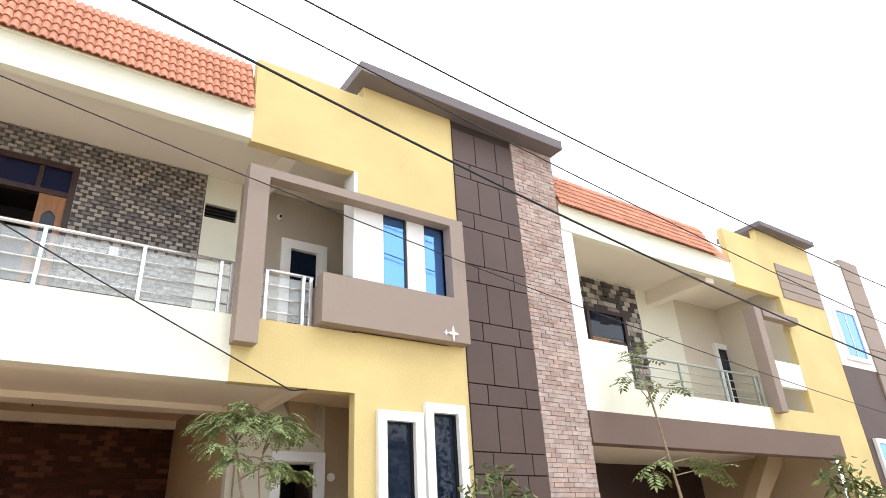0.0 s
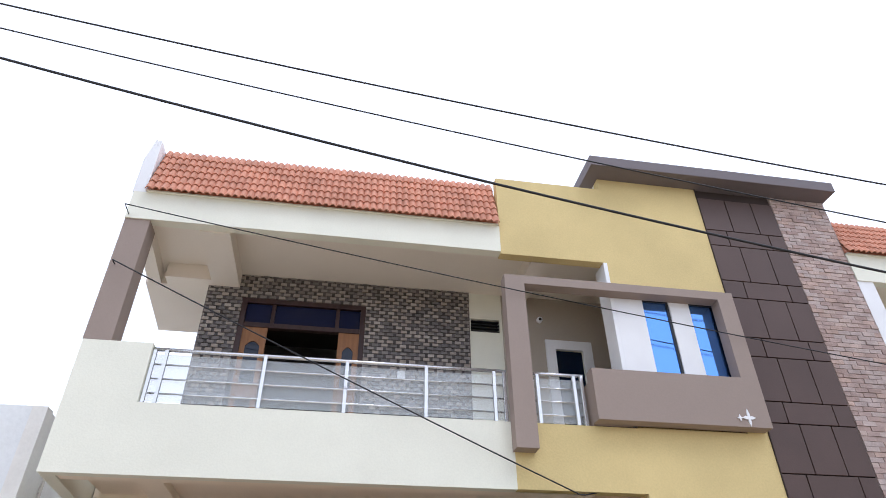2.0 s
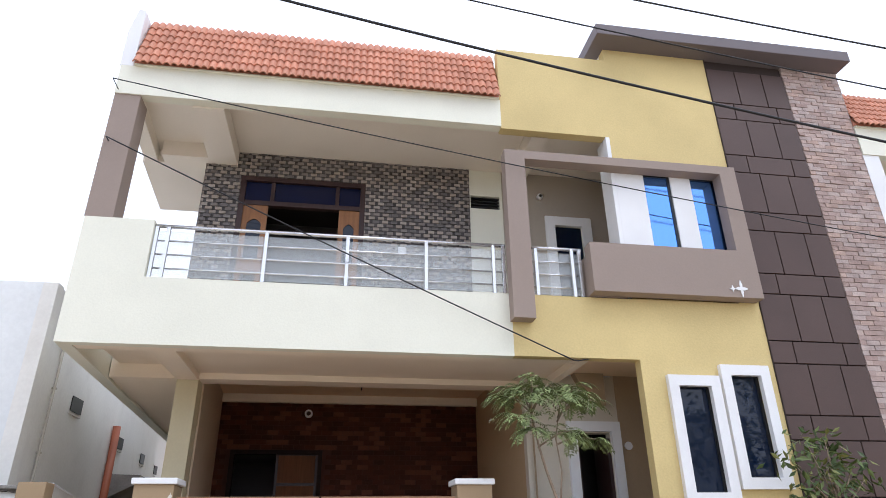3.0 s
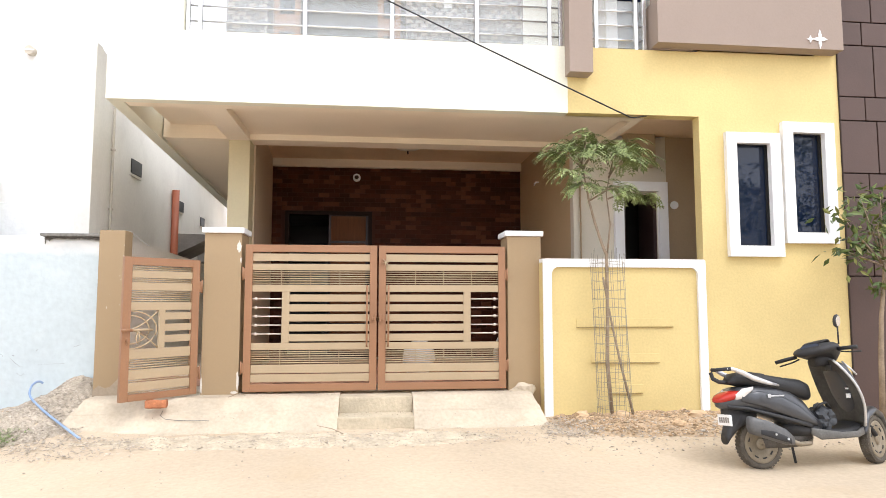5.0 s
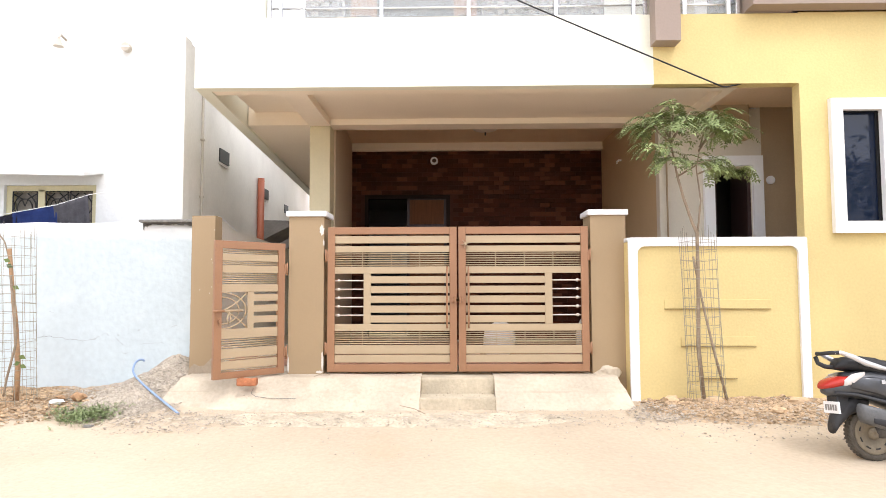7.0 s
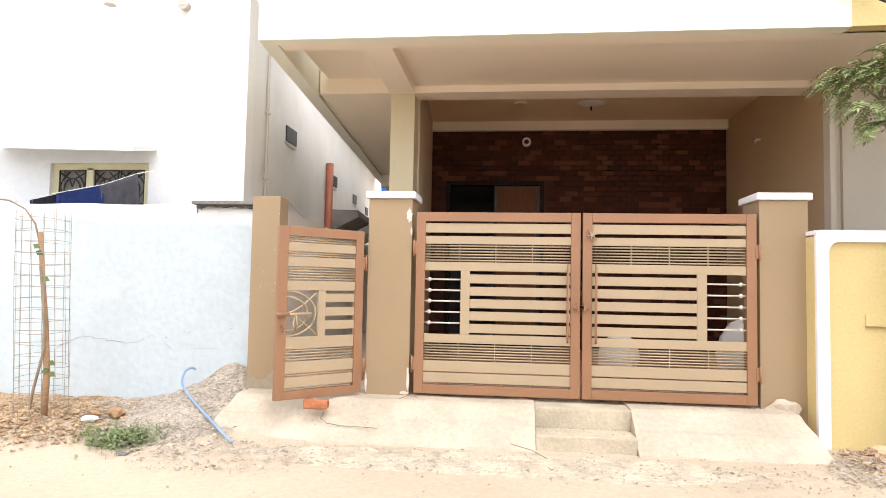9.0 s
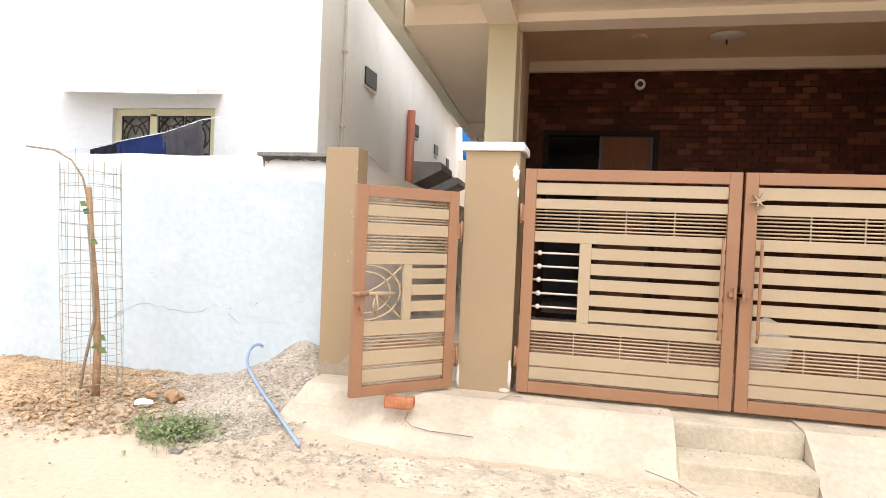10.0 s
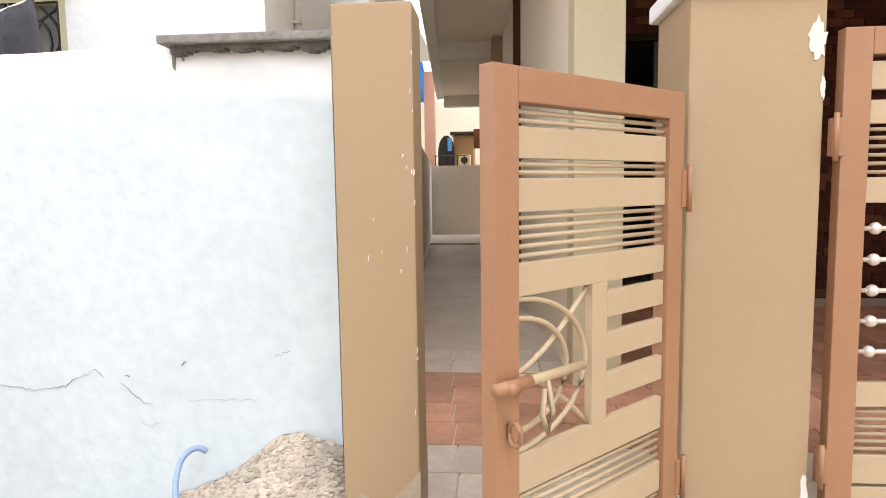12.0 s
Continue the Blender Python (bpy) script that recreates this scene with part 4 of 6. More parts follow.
wl2 = part("lamp_bracket", tube([(-5.95, 10.0, 5.35), (-5.95, 9.85, 5.38), (-5.95, 9.8, 5.3)], 0.02, 8), GREYPLASTER, nh)
part("lamp_bell", tube([(-5.95, 9.8, 5.3), (-5.95, 9.8, 5.22), (-5.95, 9.8, 5.17)], 0.05, 12, taper=[0.02, 0.05, 0.08]), GREYPLASTER, wl2)


def cloth(name, corners, material, label, folds=5, depth=0.03, at=Matrix()):
    """A hung cloth between four corners (top left, top right, bottom right, bottom left), with folds and thickness."""
    c = [Vector(p) for p in corners]
    bm = bmesh.new()
    g = []
    for j in range(9):
        r = []
        for i in range(17):
            u, w = i / 16, j / 8
            p = (c[0] * (1 - u) + c[1] * u) * (1 - w) + (c[3] * (1 - u) + c[2] * u) * w
            p.y += depth * math.sin(u * folds * 6.28 + w) * (0.3 + 0.7 * w)
            p.z -= 0.02 * abs(math.sin(u * 9)) * w
            r.append(bm.verts.new(p))
        g.append(r)
    for a, b in zip(g, g[1:]):
        for i in range(16):
            bm.faces.new((a[i], a[i + 1], b[i + 1], b[i]))
    bmesh.ops.solidify(bm, geom=list(bm.faces), thickness=0.008)
    bmesh.ops.transform(bm, matrix=at, verts=bm.verts)
    return tagged(new(name, to_mesh(name, bm, material, True)), label, "laundry", "laundry on the line")


BLUE = mat("blue_cotton", (0.03, 0.055, 0.20), 0.95, 0.25, 6, 120, 0.4)
GREYCLOTH = mat("grey_cotton", (0.13, 0.125, 0.14), 0.95, 0.25, 8, 120, 0.4)
NAVY = mat("navy_print_cotton", (0.03, 0.03, 0.05), 0.95, 0.3, 14, 100, 0.4)
# the whole house and its laundry, at their true size and distance
NEAR = Matrix.Translation((-0.57, 2.25, 1.5)) @ Matrix.Scale(0.925, 4) @ Matrix.Translation((0.57, -2.25, -1.5))
nh.matrix_world = NEAR @ Matrix.Translation((-8, 10, 0))
cloth("hung_cloth", [(-6.75, 9.5, 2.39), (-6.28, 9.5, 2.49), (-6.26, 9.5, 2.1), (-6.75, 9.5, 2.1)], NAVY, "dark patterned cloth hanging on a line", at=NEAR)
cloth("hung_cloth", [(-6.36, 9.48, 2.48), (-5.66, 9.48, 2.60), (-5.62, 9.48, 2.1), (-6.34, 9.48, 2.1)], BLUE, "deep blue cloth hanging on a line", 3, at=NEAR)
cloth("hung_cloth", [(-5.73, 9.46, 2.58), (-5.21, 9.46, 2.74), (-5.15, 9.46, 2.14), (-5.66, 9.46, 2.12)], GREYCLOTH, "grey dotted cloth hanging on a line", 4, at=NEAR)
tagged(solid("clothes_line", tube([(-8.2, 9.49, 2.28), (-7.2, 9.49, 2.34), (-6.35, 9.48, 2.485), (-5.68, 9.47, 2.60), (-5.2, 9.46, 2.745), (-4.8, 10.0, 2.95)], 0.006, 6), WHITE, "thin white clothes line", "line", kind=""), kind="thing").matrix_world = NEAR

# ---- the alley ----
def ax(y):
    return -2.87 - 0.083 * (y - 8.06)
bm = bmesh.new()
cs = []
for y, z in ((7.96, 2.2), (12.0, 2.2), (17.0, 2.18), (22.2, 2.15)):
    cs.append([bm.verts.new((ax(y) - d, y, k)) for d, k in ((0, 0), (0, z), (0.1, z), (0.1, 0))])
for a, b in zip(cs, cs[1:]):
    for k in range(4):
        bm.faces.new((a[k], a[(k + 1) % 4], b[(k + 1) % 4], b[k]))
solid("wall_alley", bm, SIDE, "plastered alley wall", "wall")
solid("wall_alley_end", box(-4.3, -2.6, 22.1, 22.25, 0.2, 2.13), GREYPLASTER, "grey low wall closing the alley", "wall")
solid("wall_house_rear", box(-2.6, 8.6, 21.3, 21.4, 0.2, 7.5), BEIGE, "plain rear wall", "wall")
solid("sill_strip", box(-3.78, -2.5, 19.1, 19.2, 0.335, 0.37), CONCRETE, "cement strip across the alley floor", "floor")
far = thing("far_building", (-5, 27, 0), "cream and pink building beyond the alley", "house")
part("wall", box(-9, 1, 27, 27.3, -0.2, 4.4), mat("cream_wall", (0.76, 0.69, 0.55), 0.8, 0.05), far)
part("pink_pier", box(-4.3, -4.02, 23.0, 23.3, -0.2, 4.7), mat("pink_paint", (0.62, 0.36, 0.27), 0.8, 0.06), far, "pink painted pier")
part("shed", box(-3.58, -3.0, 24, 25.5, 0.0, 3.06, 0.02), mat("tan_board", (0.34, 0.22, 0.10), 0.8, 0.1), far, "small tan shed")
part("shed_roof", box(-3.66, -2.9, 23.8, 25.6, 3.06, 3.14, 0.01), DARKWOOD, far)
part("fan_unit", box(-3.42, -3.08, 23.6, 23.9, 2.16, 2.48, 0.02), CREAM, far, "cream outdoor fan unit")
part("fan_grille", tube([(-3.25, 23.58, 2.32), (-3.25, 23.6, 2.32)], 0.10, 16), DARKWOOD, far)
part("dark_arch", prism([(-4.02, 0.5)] + [(-3.78 + 0.24 * math.cos(math.pi - a), 2.55 + 0.5 * math.sin(a)) for a in [math.pi * k / 10 for k in range(11)]] + [(-3.54, 0.5)], 23.9, 24.1), BLACK, far)
part("blue_pane", box(-3.74, -3.62, 23.86, 23.9, 2.6, 2.98, 0.004), mat("sky_blue_paint", (0.10, 0.34, 0.66), 0.5, 0.1), far, "small blue window")
part("red_cupboard", box(-2.95, -2.72, 22.6, 22.9, 2.6, 3.1, 0.01), DOORTEAK, far, "red-brown wall cupboard")
for k in range(5):
    part("yard_rail", tube([(-4.0 + 0.2 * k, 22.9, 1.9), (-4.0 + 0.2 * k, 22.9, 2.42)], 0.012, 6), BLACK, far)
part("yard_rail", tube([(-4.05, 22.9, 2.42), (-3.15, 22.9, 2.42)], 0.014, 6), BLACK, far)
tarp = cloth("tarpaulin", [(-5.53, 26.0, 6.14), (-4.77, 26.0, 6.07), (-4.44, 26.0, 4.26), (-5.44, 26.0, 4.3)], mat("blue_tarpaulin", (0.03, 0.27, 0.62), 0.5, 0.15, 3, 20, 0.2), "blue plastic tarpaulin hung over a frame", 2, 0.08)
tarp["category"], tarp["group"] = "tarpaulin", ""
for x in (-5.0,):
    tagged(solid("tarpaulin_pole", tube([(x, 26.1, 0.0), (x, 26.1, 6.0)], 0.03, 8), SIDE, "metal pole carrying the tarpaulin", "pole", kind=""), kind="thing")
tagged(solid("loose_cable", tube([(-2.66, 8.02, 2.225), (-3.0, 9.6, 2.2), (-3.5, 11.6, 2.24), (-4.12, 14.4, 2.42)], 0.01, 6), WHITE, "thin white cable slung from the end pillar to the house", "cable", kind=""), kind="thing")
wt = thing("water_tank", (-4.95, 27.6, 4.4), "white round plastic water tank on a roof", "water tank")
part("tank_body", tube([(-4.95, 27.6, z) for z in (4.4, 4.45, 4.85, 5.0, 5.06)], 0.6, 20, taper=[0.56, 0.6, 0.6, 0.42, 0.16]), WHITE, wt, smooth=True)
part("stand", box(-5.6, -4.3, 27.3, 28.3, 0.0, 4.4), SIDE, wt)


# ---- roof tiles ----
def roof_tiles(parent, x0, x1, z0, z1, yb, yt, cols, rows):
    w = (x1 - x0) / cols
    up = Vector((0, yt - yb, z1 - z0)) / rows
    out = Vector((0, -(z1 - z0), yt - yb)).normalized()
    bm = bmesh.new()
    n = 12
    lines = []
    for v, lift in ((-0.12, 0.030), (1.0, 0.006)):
        line = []
        for i in range(n + 1):
            u = i / n
            h = 0.038 * abs(math.sin(math.pi * 2 * u)) + lift
            line.append(bm.verts.new(Vector((w * u, 0, 0)) + up * v + out * h))
        lines.append(line)
    skirt = [bm.verts.new(v.co - out * 0.018) for v in lines[0]]
    for a, b in ((skirt, lines[0]), (lines[0], lines[1])):
        for i in range(n):
            bm.faces.new((a[i], a[i + 1], b[i + 1], b[i]))
    me = to_mesh("roof_tile", bm, TILE)
    o = ORIGIN[parent.name]
    for r in range(rows):
        for c in range(cols):
            ob = new("roof_tile", me)
            ob.parent = parent
            ob.location = Vector((x0 + c * w, yb, z0)) + up * r - o


roof = part("tiled_roof_edge", prism([(-2.66, 7.68), (2.56, 7.68), (2.56, 7.70), (-2.66, 7.70)], F - 0.06, F + 0.1), IVORY, house, "terracotta pantile mansard edge")
bm = bmesh.new()
v = [bm.verts.new(p) for p in ((-2.66, F - 0.06, 7.69), (2.56, F - 0.06, 7.69), (2.54, F + 0.30, 8.72), (-2.64, F + 0.30, 8.72), (-2.66, F + 0.30, 7.69), (2.56, F + 0.30, 7.69))]
for q in ((0, 1, 2, 3), (0, 3, 4), (1, 5, 2), (3, 2, 5, 4)):
    bm.faces.new([v[i] for i in q])
part("roof_bed", bm, TILE, roof)
roof_tiles(roof, -2.67, 2.57, 7.69, 8.73, F - 0.09, F + 0.27, 26, 6)


# ---- brown panels and split-face bricks ----
def pieces(parent, name, material, cells, y_front, depth, rough, seed, keep=300, rest=None):
    """Cells (x0, x1, z0, z1): one object each for the first few, on shared meshes; the rest joined."""
    r = random.Random(seed)
    o = ORIGIN[parent.name]
    meshes, joined = {}, bmesh.new()
    for k, (a, b, c, d) in enumerate(cells):
        out = r.random() * rough
        if k >= keep:
            box(a, b, y_front - out, y_front + depth, c, d, bm=joined)
            continue
        key = (round(b - a, 3), round(d - c, 3), r.randrange(2))
        if key not in meshes:
            q = box(0, b - a, 0, depth + rough, 0, d - c, min(0.006, depth * 0.4))
            for v in q.verts:
                if v.co.y < 0.01:
                    v.co.y += 0.4 * rough * r.random()
            meshes[key] = to_mesh(name, q, material)
        ob = new(name, meshes[key])
        ob.parent = parent
        ob.location = Vector((a, y_front - out, c)) - o
    if joined.faces:
        part(name + "_field", joined, rest or material, parent, kind="stuff")
    else:
        joined.free()


cells = []
cells.append((6.178, 7.577, 0.0, 1.712))
for k in range(7):
    n0 = 7.735 - 1.003 * k
    for a, b in ((6.17, 6.53), (6.53, 7.30), (7.30, 7.585)):
        cells.append((a + 0.008, b - 0.008, n0 + 0.008 if n0 > 0 else 0.0, n0 + 0.315 - 0.008))
    for a, b in ((6.17, 6.68), (6.68, 7.17), (7.17, 7.585)):
        cells.append((a + 0.008, b - 0.008, n0 + 0.315 + 0.008, min(n0 + 1.003, 8.90) - 0.008))
cells = [c for c in cells if c[3] - c[2] > 0.03 and c[2] >= 0]
strip = part("brown_strip", box(6.165, 6.172, F - 0.02, F + 0.01, 0, 8.92), GROOVE, house, "dark brown panelled strip")
pieces(strip, "panel", BROWN, cells, F - 0.015, 0.035, 0.0, 1)

cells = []
rows = 122
for k in range(rows - 1, -1, -1):
    z = 8.92 * k / rows
    x = 7.585 - (0.105 if k % 2 else 0.0)
    while x < 8.65:
        a, b = max(x, 7.585), min(x + 0.21, 8.66)
        if b - a > 0.05:
            cells.append((a + 0.003, b - 0.003, z + 0.003, z + 8.92 / rows - 0.003))
        x += 0.21
strip2 = part("brick_strip", box(8.66, 8.672, F - 0.0, F + 0.2, 0, 8.92), MORTAR, house, "mauve split-face brick strip")
pieces(strip2, "brick", CLAD, cells, F - 0.012, 0.03, 0.016, 2, 300, CLAD_REST)

cells = []
for k in range(41, -1, -1):
    z = 0.35 + 0.088 * k
    x = -1.97 - (0.1 if k % 2 else 0)
    while x < 3.14:
        a, b = max(x, -1.97), min(x + 0.2, 3.14)
        if b - a > 0.04 and not (b > -1.49 and a < 0.17 and z < 3.12):
            cells.append((a + 0.004, b - 0.004, z + 0.003, z + 0.085))
        x += 0.2
bw = part("brick_lining", box(-1.57, 3.14, 12.572, 12.578, 4.0, 4.02), GROOVE, house, "dark red brick-tiled wall")
pieces(bw, "brick", REDBRICK, cells, 12.568, 0.015, 0.008, 3, 290, REDBRICK_REST)

# floor tiles behind the gates
flo = thing("floor_tiling", (0, 8.5, 0.335), "red and grey patterned floor tiles, dusty", "floor", kind="structure")
tm = {}
for nme, m_ in (("red", FLOORRED), ("grey", FLOORGREY)):
    tm[nme] = to_mesh("tile", box(0.004, 0.296, 0.004, 0.296, 0, 0.012, 0.002), m_)
for j in range(15):
    y = 7.86 + 0.3 * j
    for i in range(19):
        x = -2.8 - 0.025 * j + 0.3 * i
        alley = x < -1.9
        if (alley and j > 7) or (not alley and x + 0.3 < -1.5 and j > 5):
            continue
        ob = new("tile", tm["red" if (2 <= j <= 5 if alley else 2 <= j <= 13) else "grey"])
        ob.parent = flo
        ob.location = (x, y - 8.5, 0)

# ---- the second house down the street ----
h2 = thing("house", (14, F, 0), "ivory, yellow and brown two-storey house with tiled roof edge further along", "house")


def K(name, bm, material, label="", parent=None, kind=""):
    return part(name, bm, material, parent or h2, label, kind=kind)


DARKBEAM = mat("dark_brown_beam_paint", (0.165, 0.112, 0.088), 0.7, 0.06, 1.0, 50, 0.15)
K("corner_post", box(8.66, 8.95, F, F + 0.3, 3.72, 7.12), WHITE, "white corner post")
K("parapet", holed(8.95, 14.33, 3.72, 5.0, F, F + 0.12, [(9.97, 14.33, 4.2, 5.0)]), IVORY, "ivory balcony parapet")
K("fascia", box(8.66, 14.3, F - 0.02, F + 0.12, 7.12, 7.63), IVORY)
K("carport_beam", box(8.66, 17.0, F - 0.04, F + 0.25, 3.2, 3.72), DARKBEAM, "brown beam over the carport")
K("balcony_slab", box(8.66, 16.3, F + 0.25, 9.3, 3.55, 3.7), CEIL)
K("roof_slab", box(8.66, 18.4, F + 0.12, 9.4, 7.35, 7.5), CEIL)
K("back_wall", box(8.66, 14.4, 9.4, 9.6, 3.6, 7.35), IVORY)
# darker end piece and void_side put the recess shade into the wall colour
K("back_wall", box(14.4, 18.4, 9.4, 9.6, 3.6, 7.35), ENTRYWALL)
K("carport_side", box(16.95, 17.05, F + 0.25, 11.6, 0, 3.6), TANWALL)
K("carport_roof", box(8.7, 17.0, 9.3, 11.6, 3.5, 3.6), CEIL)
K("void_side", box(16.2, 16.35, F + 0.15, 9.4, 4.2, 7.35), ENTRYWALL)
K("carport_side", box(8.68, 8.78, F + 0.25, 11.6, 0, 3.6), BEIGE)
K("side_wall", box(8.66, 8.76, F + 0.3, 9.4, 3.7, 7.35), IVORY)
K("ceiling_beam", box(13.3, 13.6, F + 0.12, 9.4, 7.0, 7.35), CEIL)
bm = bmesh.new()
r_ = random.Random(9)
z, row = 3.8, 0
while z < 7.3:
    x = 10.9 - 0.1 * (row % 2)
    while x < 12.85:
        if not (x > 10.85 and x + 0.2 < 12.3 and z < 6.5):
            box(x + 0.006, min(x + 0.21, 12.85), 9.37 - 0.03 * r_.random(), 9.4, z + 0.006, z + 0.12, bm=bm)
        x += 0.21
    z, row = z + 0.125, row + 1
MOSAIC_BOLD = mat("bold_black_grey_mosaic", (0.3, 0.27, 0.24), 0.6, 0.15, 8, 50, 0.3, pick="island", tones=[(0.06, 0.05, 0.05), (0.38, 0.34, 0.30), (0.05, 0.045, 0.045), (0.24, 0.21, 0.19), (0.08, 0.07, 0.065), (0.42, 0.38, 0.34)])
K("mosaic_cladding", bm, MOSAIC_BOLD, "grey and black stone mosaic cladding", kind="stuff")
w = K("balcony_window", ring(10.95, 12.25, 4.2, 6.56, 0.09, 9.30, 9.42), DARKWOOD, "dark wooden balcony door")
K("pane", box(11.04, 12.16, 9.34, 9.36, 5.9, 6.47), DARKGLASS, parent=w)
K("leaf", box(11.04, 11.6, 9.33, 9.37, 4.2, 5.85, 0.005), WOOD, parent=w)
K("leaf", box(11.62, 12.16, 9.33, 9.37, 4.2, 5.85, 0.005), DARKWOOD, parent=w)
d2 = K("bath_door", ring(15.65, 16.45, 3.7, 6.33, 0.14, 9.32, 9.42), WHITE, "white framed dark door")
K("leaf", box(15.79, 16.31, 9.36, 9.39, 3.7, 6.19), DARKGLASS, parent=d2)
# darker copy of STEEL, with the railing's shade put into its colour
STEEL_SHADED = mat("shade_toned_steel", (0.34, 0.37, 0.33), 0.4, 0.06, 2, 50, 0.0, metal=0.5)
railing(10.0, 14.3, (10.03, 11.5, 12.9, 13.1, 14.1, 14.27), 4.2, 4.87, F + 0.06, STEEL_SHADED, h2)
K("brown_post", box(14.45, 14.72, 7.35, F + 0.1, 4.08, 6.5, 0.01), TAUPE)
K("brown_lintel", box(14.8, 16.35, 7.35, F + 0.0, 6.32, 6.5, 0.01), TAUPE)
K("yellow_wall", holed(14.33, 18.4, 3.72, 8.6, F, F + 0.15, [(14.33, 16.2, 4.2, 7.1)]), YELLOW)
K("yellow_lower", box(17.0, 18.4, F + 0.001, F + 0.15, 0.0, 3.72), YELLOW)
K("yellow_top", box(15.9, 18.4, F, F + 0.15, 8.6, 8.95), YELLOW)
K("cornice", box(15.8, 18.5, 7.3, 8.6, 8.95, 9.08, 0.01), CORNICE)
for k in range(4):
    K("band_board", box(16.4, 18.36, F - 0.03, F, 7.12 + 0.245 * k, 7.12 + 0.245 * k + 0.225, 0.006), TAUPE)
K("white_parapet", box(14.82, 16.15, F - 0.02, F + 0.1, 4.72, 5.33, 0.008), WHITE, "white jali parapet")
K("white_panel", box(18.4, 20.3, F - 0.02, F + 0.2, 5.6, 8.85), WHITE)
w = K("window", ring(18.75, 20.05, 5.78, 7.3, 0.12, F - 0.08, F - 0.02), WHITE, "white framed blue window")
K("pane", box(18.87, 19.93, F - 0.05, F - 0.04, 5.9, 7.18), BLUEGLASS, parent=w)
K("mullion", box(19.38, 19.42, F - 0.06, F - 0.03, 5.9, 7.18), WHITE, parent=w)
K("brown_panel", box(18.4, 20.3, F - 0.01, F + 0.2, 0.0, 5.6), BROWN)
for k in range(13):
    K("column_board", box(20.3, 21.35, F - 0.06, F + 0.3, 0.7 * k - 0.05, 0.7 * k + 0.63, 0.008), TAUPE)
K("column_core", box(20.32, 21.33, F - 0.03, F + 0.3, 0, 9.0), GROOVE)
w = K("window", ring(18.7, 19.7, 2.2, 3.75, 0.12, F - 0.09, F - 0.01), WHITE, "white framed window")
K("pane", box(18.82, 19.58, F - 0.05, F - 0.04, 2.32, 3.63), BLUEGLASS, parent=w)
roof2 = K("tiled_roof_edge", box(8.66, 14.2, F - 0.05, F + 0.1, 7.63, 7.66), IVORY, "terracotta tile roof edge")
bm = bmesh.new()
v = [bm.verts.new(p) for p in ((8.66, F - 0.06, 7.65), (14.25, F - 0.06, 7.65), (13.7, F + 0.30, 8.5), (8.66, F + 0.30, 8.5), (8.66, F + 0.30, 7.65), (14.25, F + 0.30, 7.65))]
for q in ((0, 1, 2, 3), (0, 3, 4), (1, 5, 2), (3, 2, 5, 4)):
    bm.faces.new([v[i] for i in q])
K("roof_bed", bm, TILE, parent=roof2)
roof_tiles(roof2, 8.66, 13.7, 7.65, 8.5, F - 0.09, F + 0.26, 25, 6)
# dark wood tone on this wall stands in for the carport's deep shade
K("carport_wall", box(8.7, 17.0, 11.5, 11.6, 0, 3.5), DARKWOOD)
K("stair_flight", prism([(14.3, 1.5), (14.6, 1.5), (16.9, 3.3), (16.9, 3.55), (16.4, 3.55)], 9.0, 9.35), TANWALL, "underside of a stair flight")
K("meter_box", box(13.6, 14.2, 9.3, 9.4, 2.0, 2.5, 0.02), BLACK, "dark meter box with cables")
h2.matrix_world = Matrix.Translation((14.176, F, 0)) @ Matrix.Diagonal((1.03, 1.0, 1.022, 1.0))

# ---- cables ----
CABLE = mat("black_cable", (0.02, 0.02, 0.022), 0.6, 0.1)


def cable(c, y, x0, x1, r, label):
    """A hanging wire in the plane y: its height is c0 x^2 + c1 x + c2."""
    pts = [(x, y, c[0] * x * x + c[1] * x + c[2]) for x in [x0 + (x1 - x0) * k / 48 for k in range(49)]]
    if y > 7 and x1 > 5:
        pts.append((x1 + 0.05, F + 0.1, pts[-1][2]))
    if y > 7:
        pts = [(x0, F + 0.02, pts[0][2])] + pts + ([(x1 + 0.1, F - 0.01, pts[-1][2] + 0.02), (x1 + 0.3, F + 0.05, pts[-1][2] + 0.07)] if x1 < 5 else [])
    tagged(new("overhead_cable", to_mesh("overhead_cable", tube(pts, r, 6), CABLE, True)), label, "cable", "overhead cables")


cable((0.00336, -0.18682, 7.0919), 5.5, -12, 20, 0.0165, "thick black overhead cable sagging across the street front")
cable((0.00231, -0.14932, 7.7535), 5.5, -12, 20, 0.0095, "thin black overhead wire of the bundle")
cable((0.00283, -0.12533, 8.2817), 5.5, -12, 20, 0.012, "black overhead wire, highest of the bundle")
cable((0.0021, -0.15936, 6.8007), 7.3, -2.80, 21.2, 0.008, "thin service wire running from the roof corner")
cable((0.00298, -0.45891, 5.1437), 7.45, -2.77, 3.32, 0.009, "service wire running down to the carport edge")

POLE = mat("weathered_concrete_pole", (0.42, 0.40, 0.37), 0.9, 0.15, 3, 30, 0.4)
for x, top in ((-12.0, 10.3), (20.0, 7.1)):
    pole = thing("street_pole", (x, 5.5, -0.1), "grey concrete street pole carrying the overhead cables", "pole", "street poles")
    part("shaft", tube([(x, 5.62, -0.3), (x, 5.62, top)], 0.13, 10, taper=[0.15, 0.1]), POLE, pole, smooth=True)
    part("cross_arm", box(x - 0.04, x + 0.04, 5.3, 5.75, top - 0.35, top - 0.25, 0.006), BLACK, pole)

# ---- trees ----
BARK = mat("grey_brown_bark", (0.30, 0.23, 0.16), 0.9, 0.25, 8, 60, 0.6)
LEAF = mat("fresh_green_leaf", (0.24, 0.295, 0.11), 0.6, 0.2, 6, 40, 0.1, pick="island", spread=0.45)
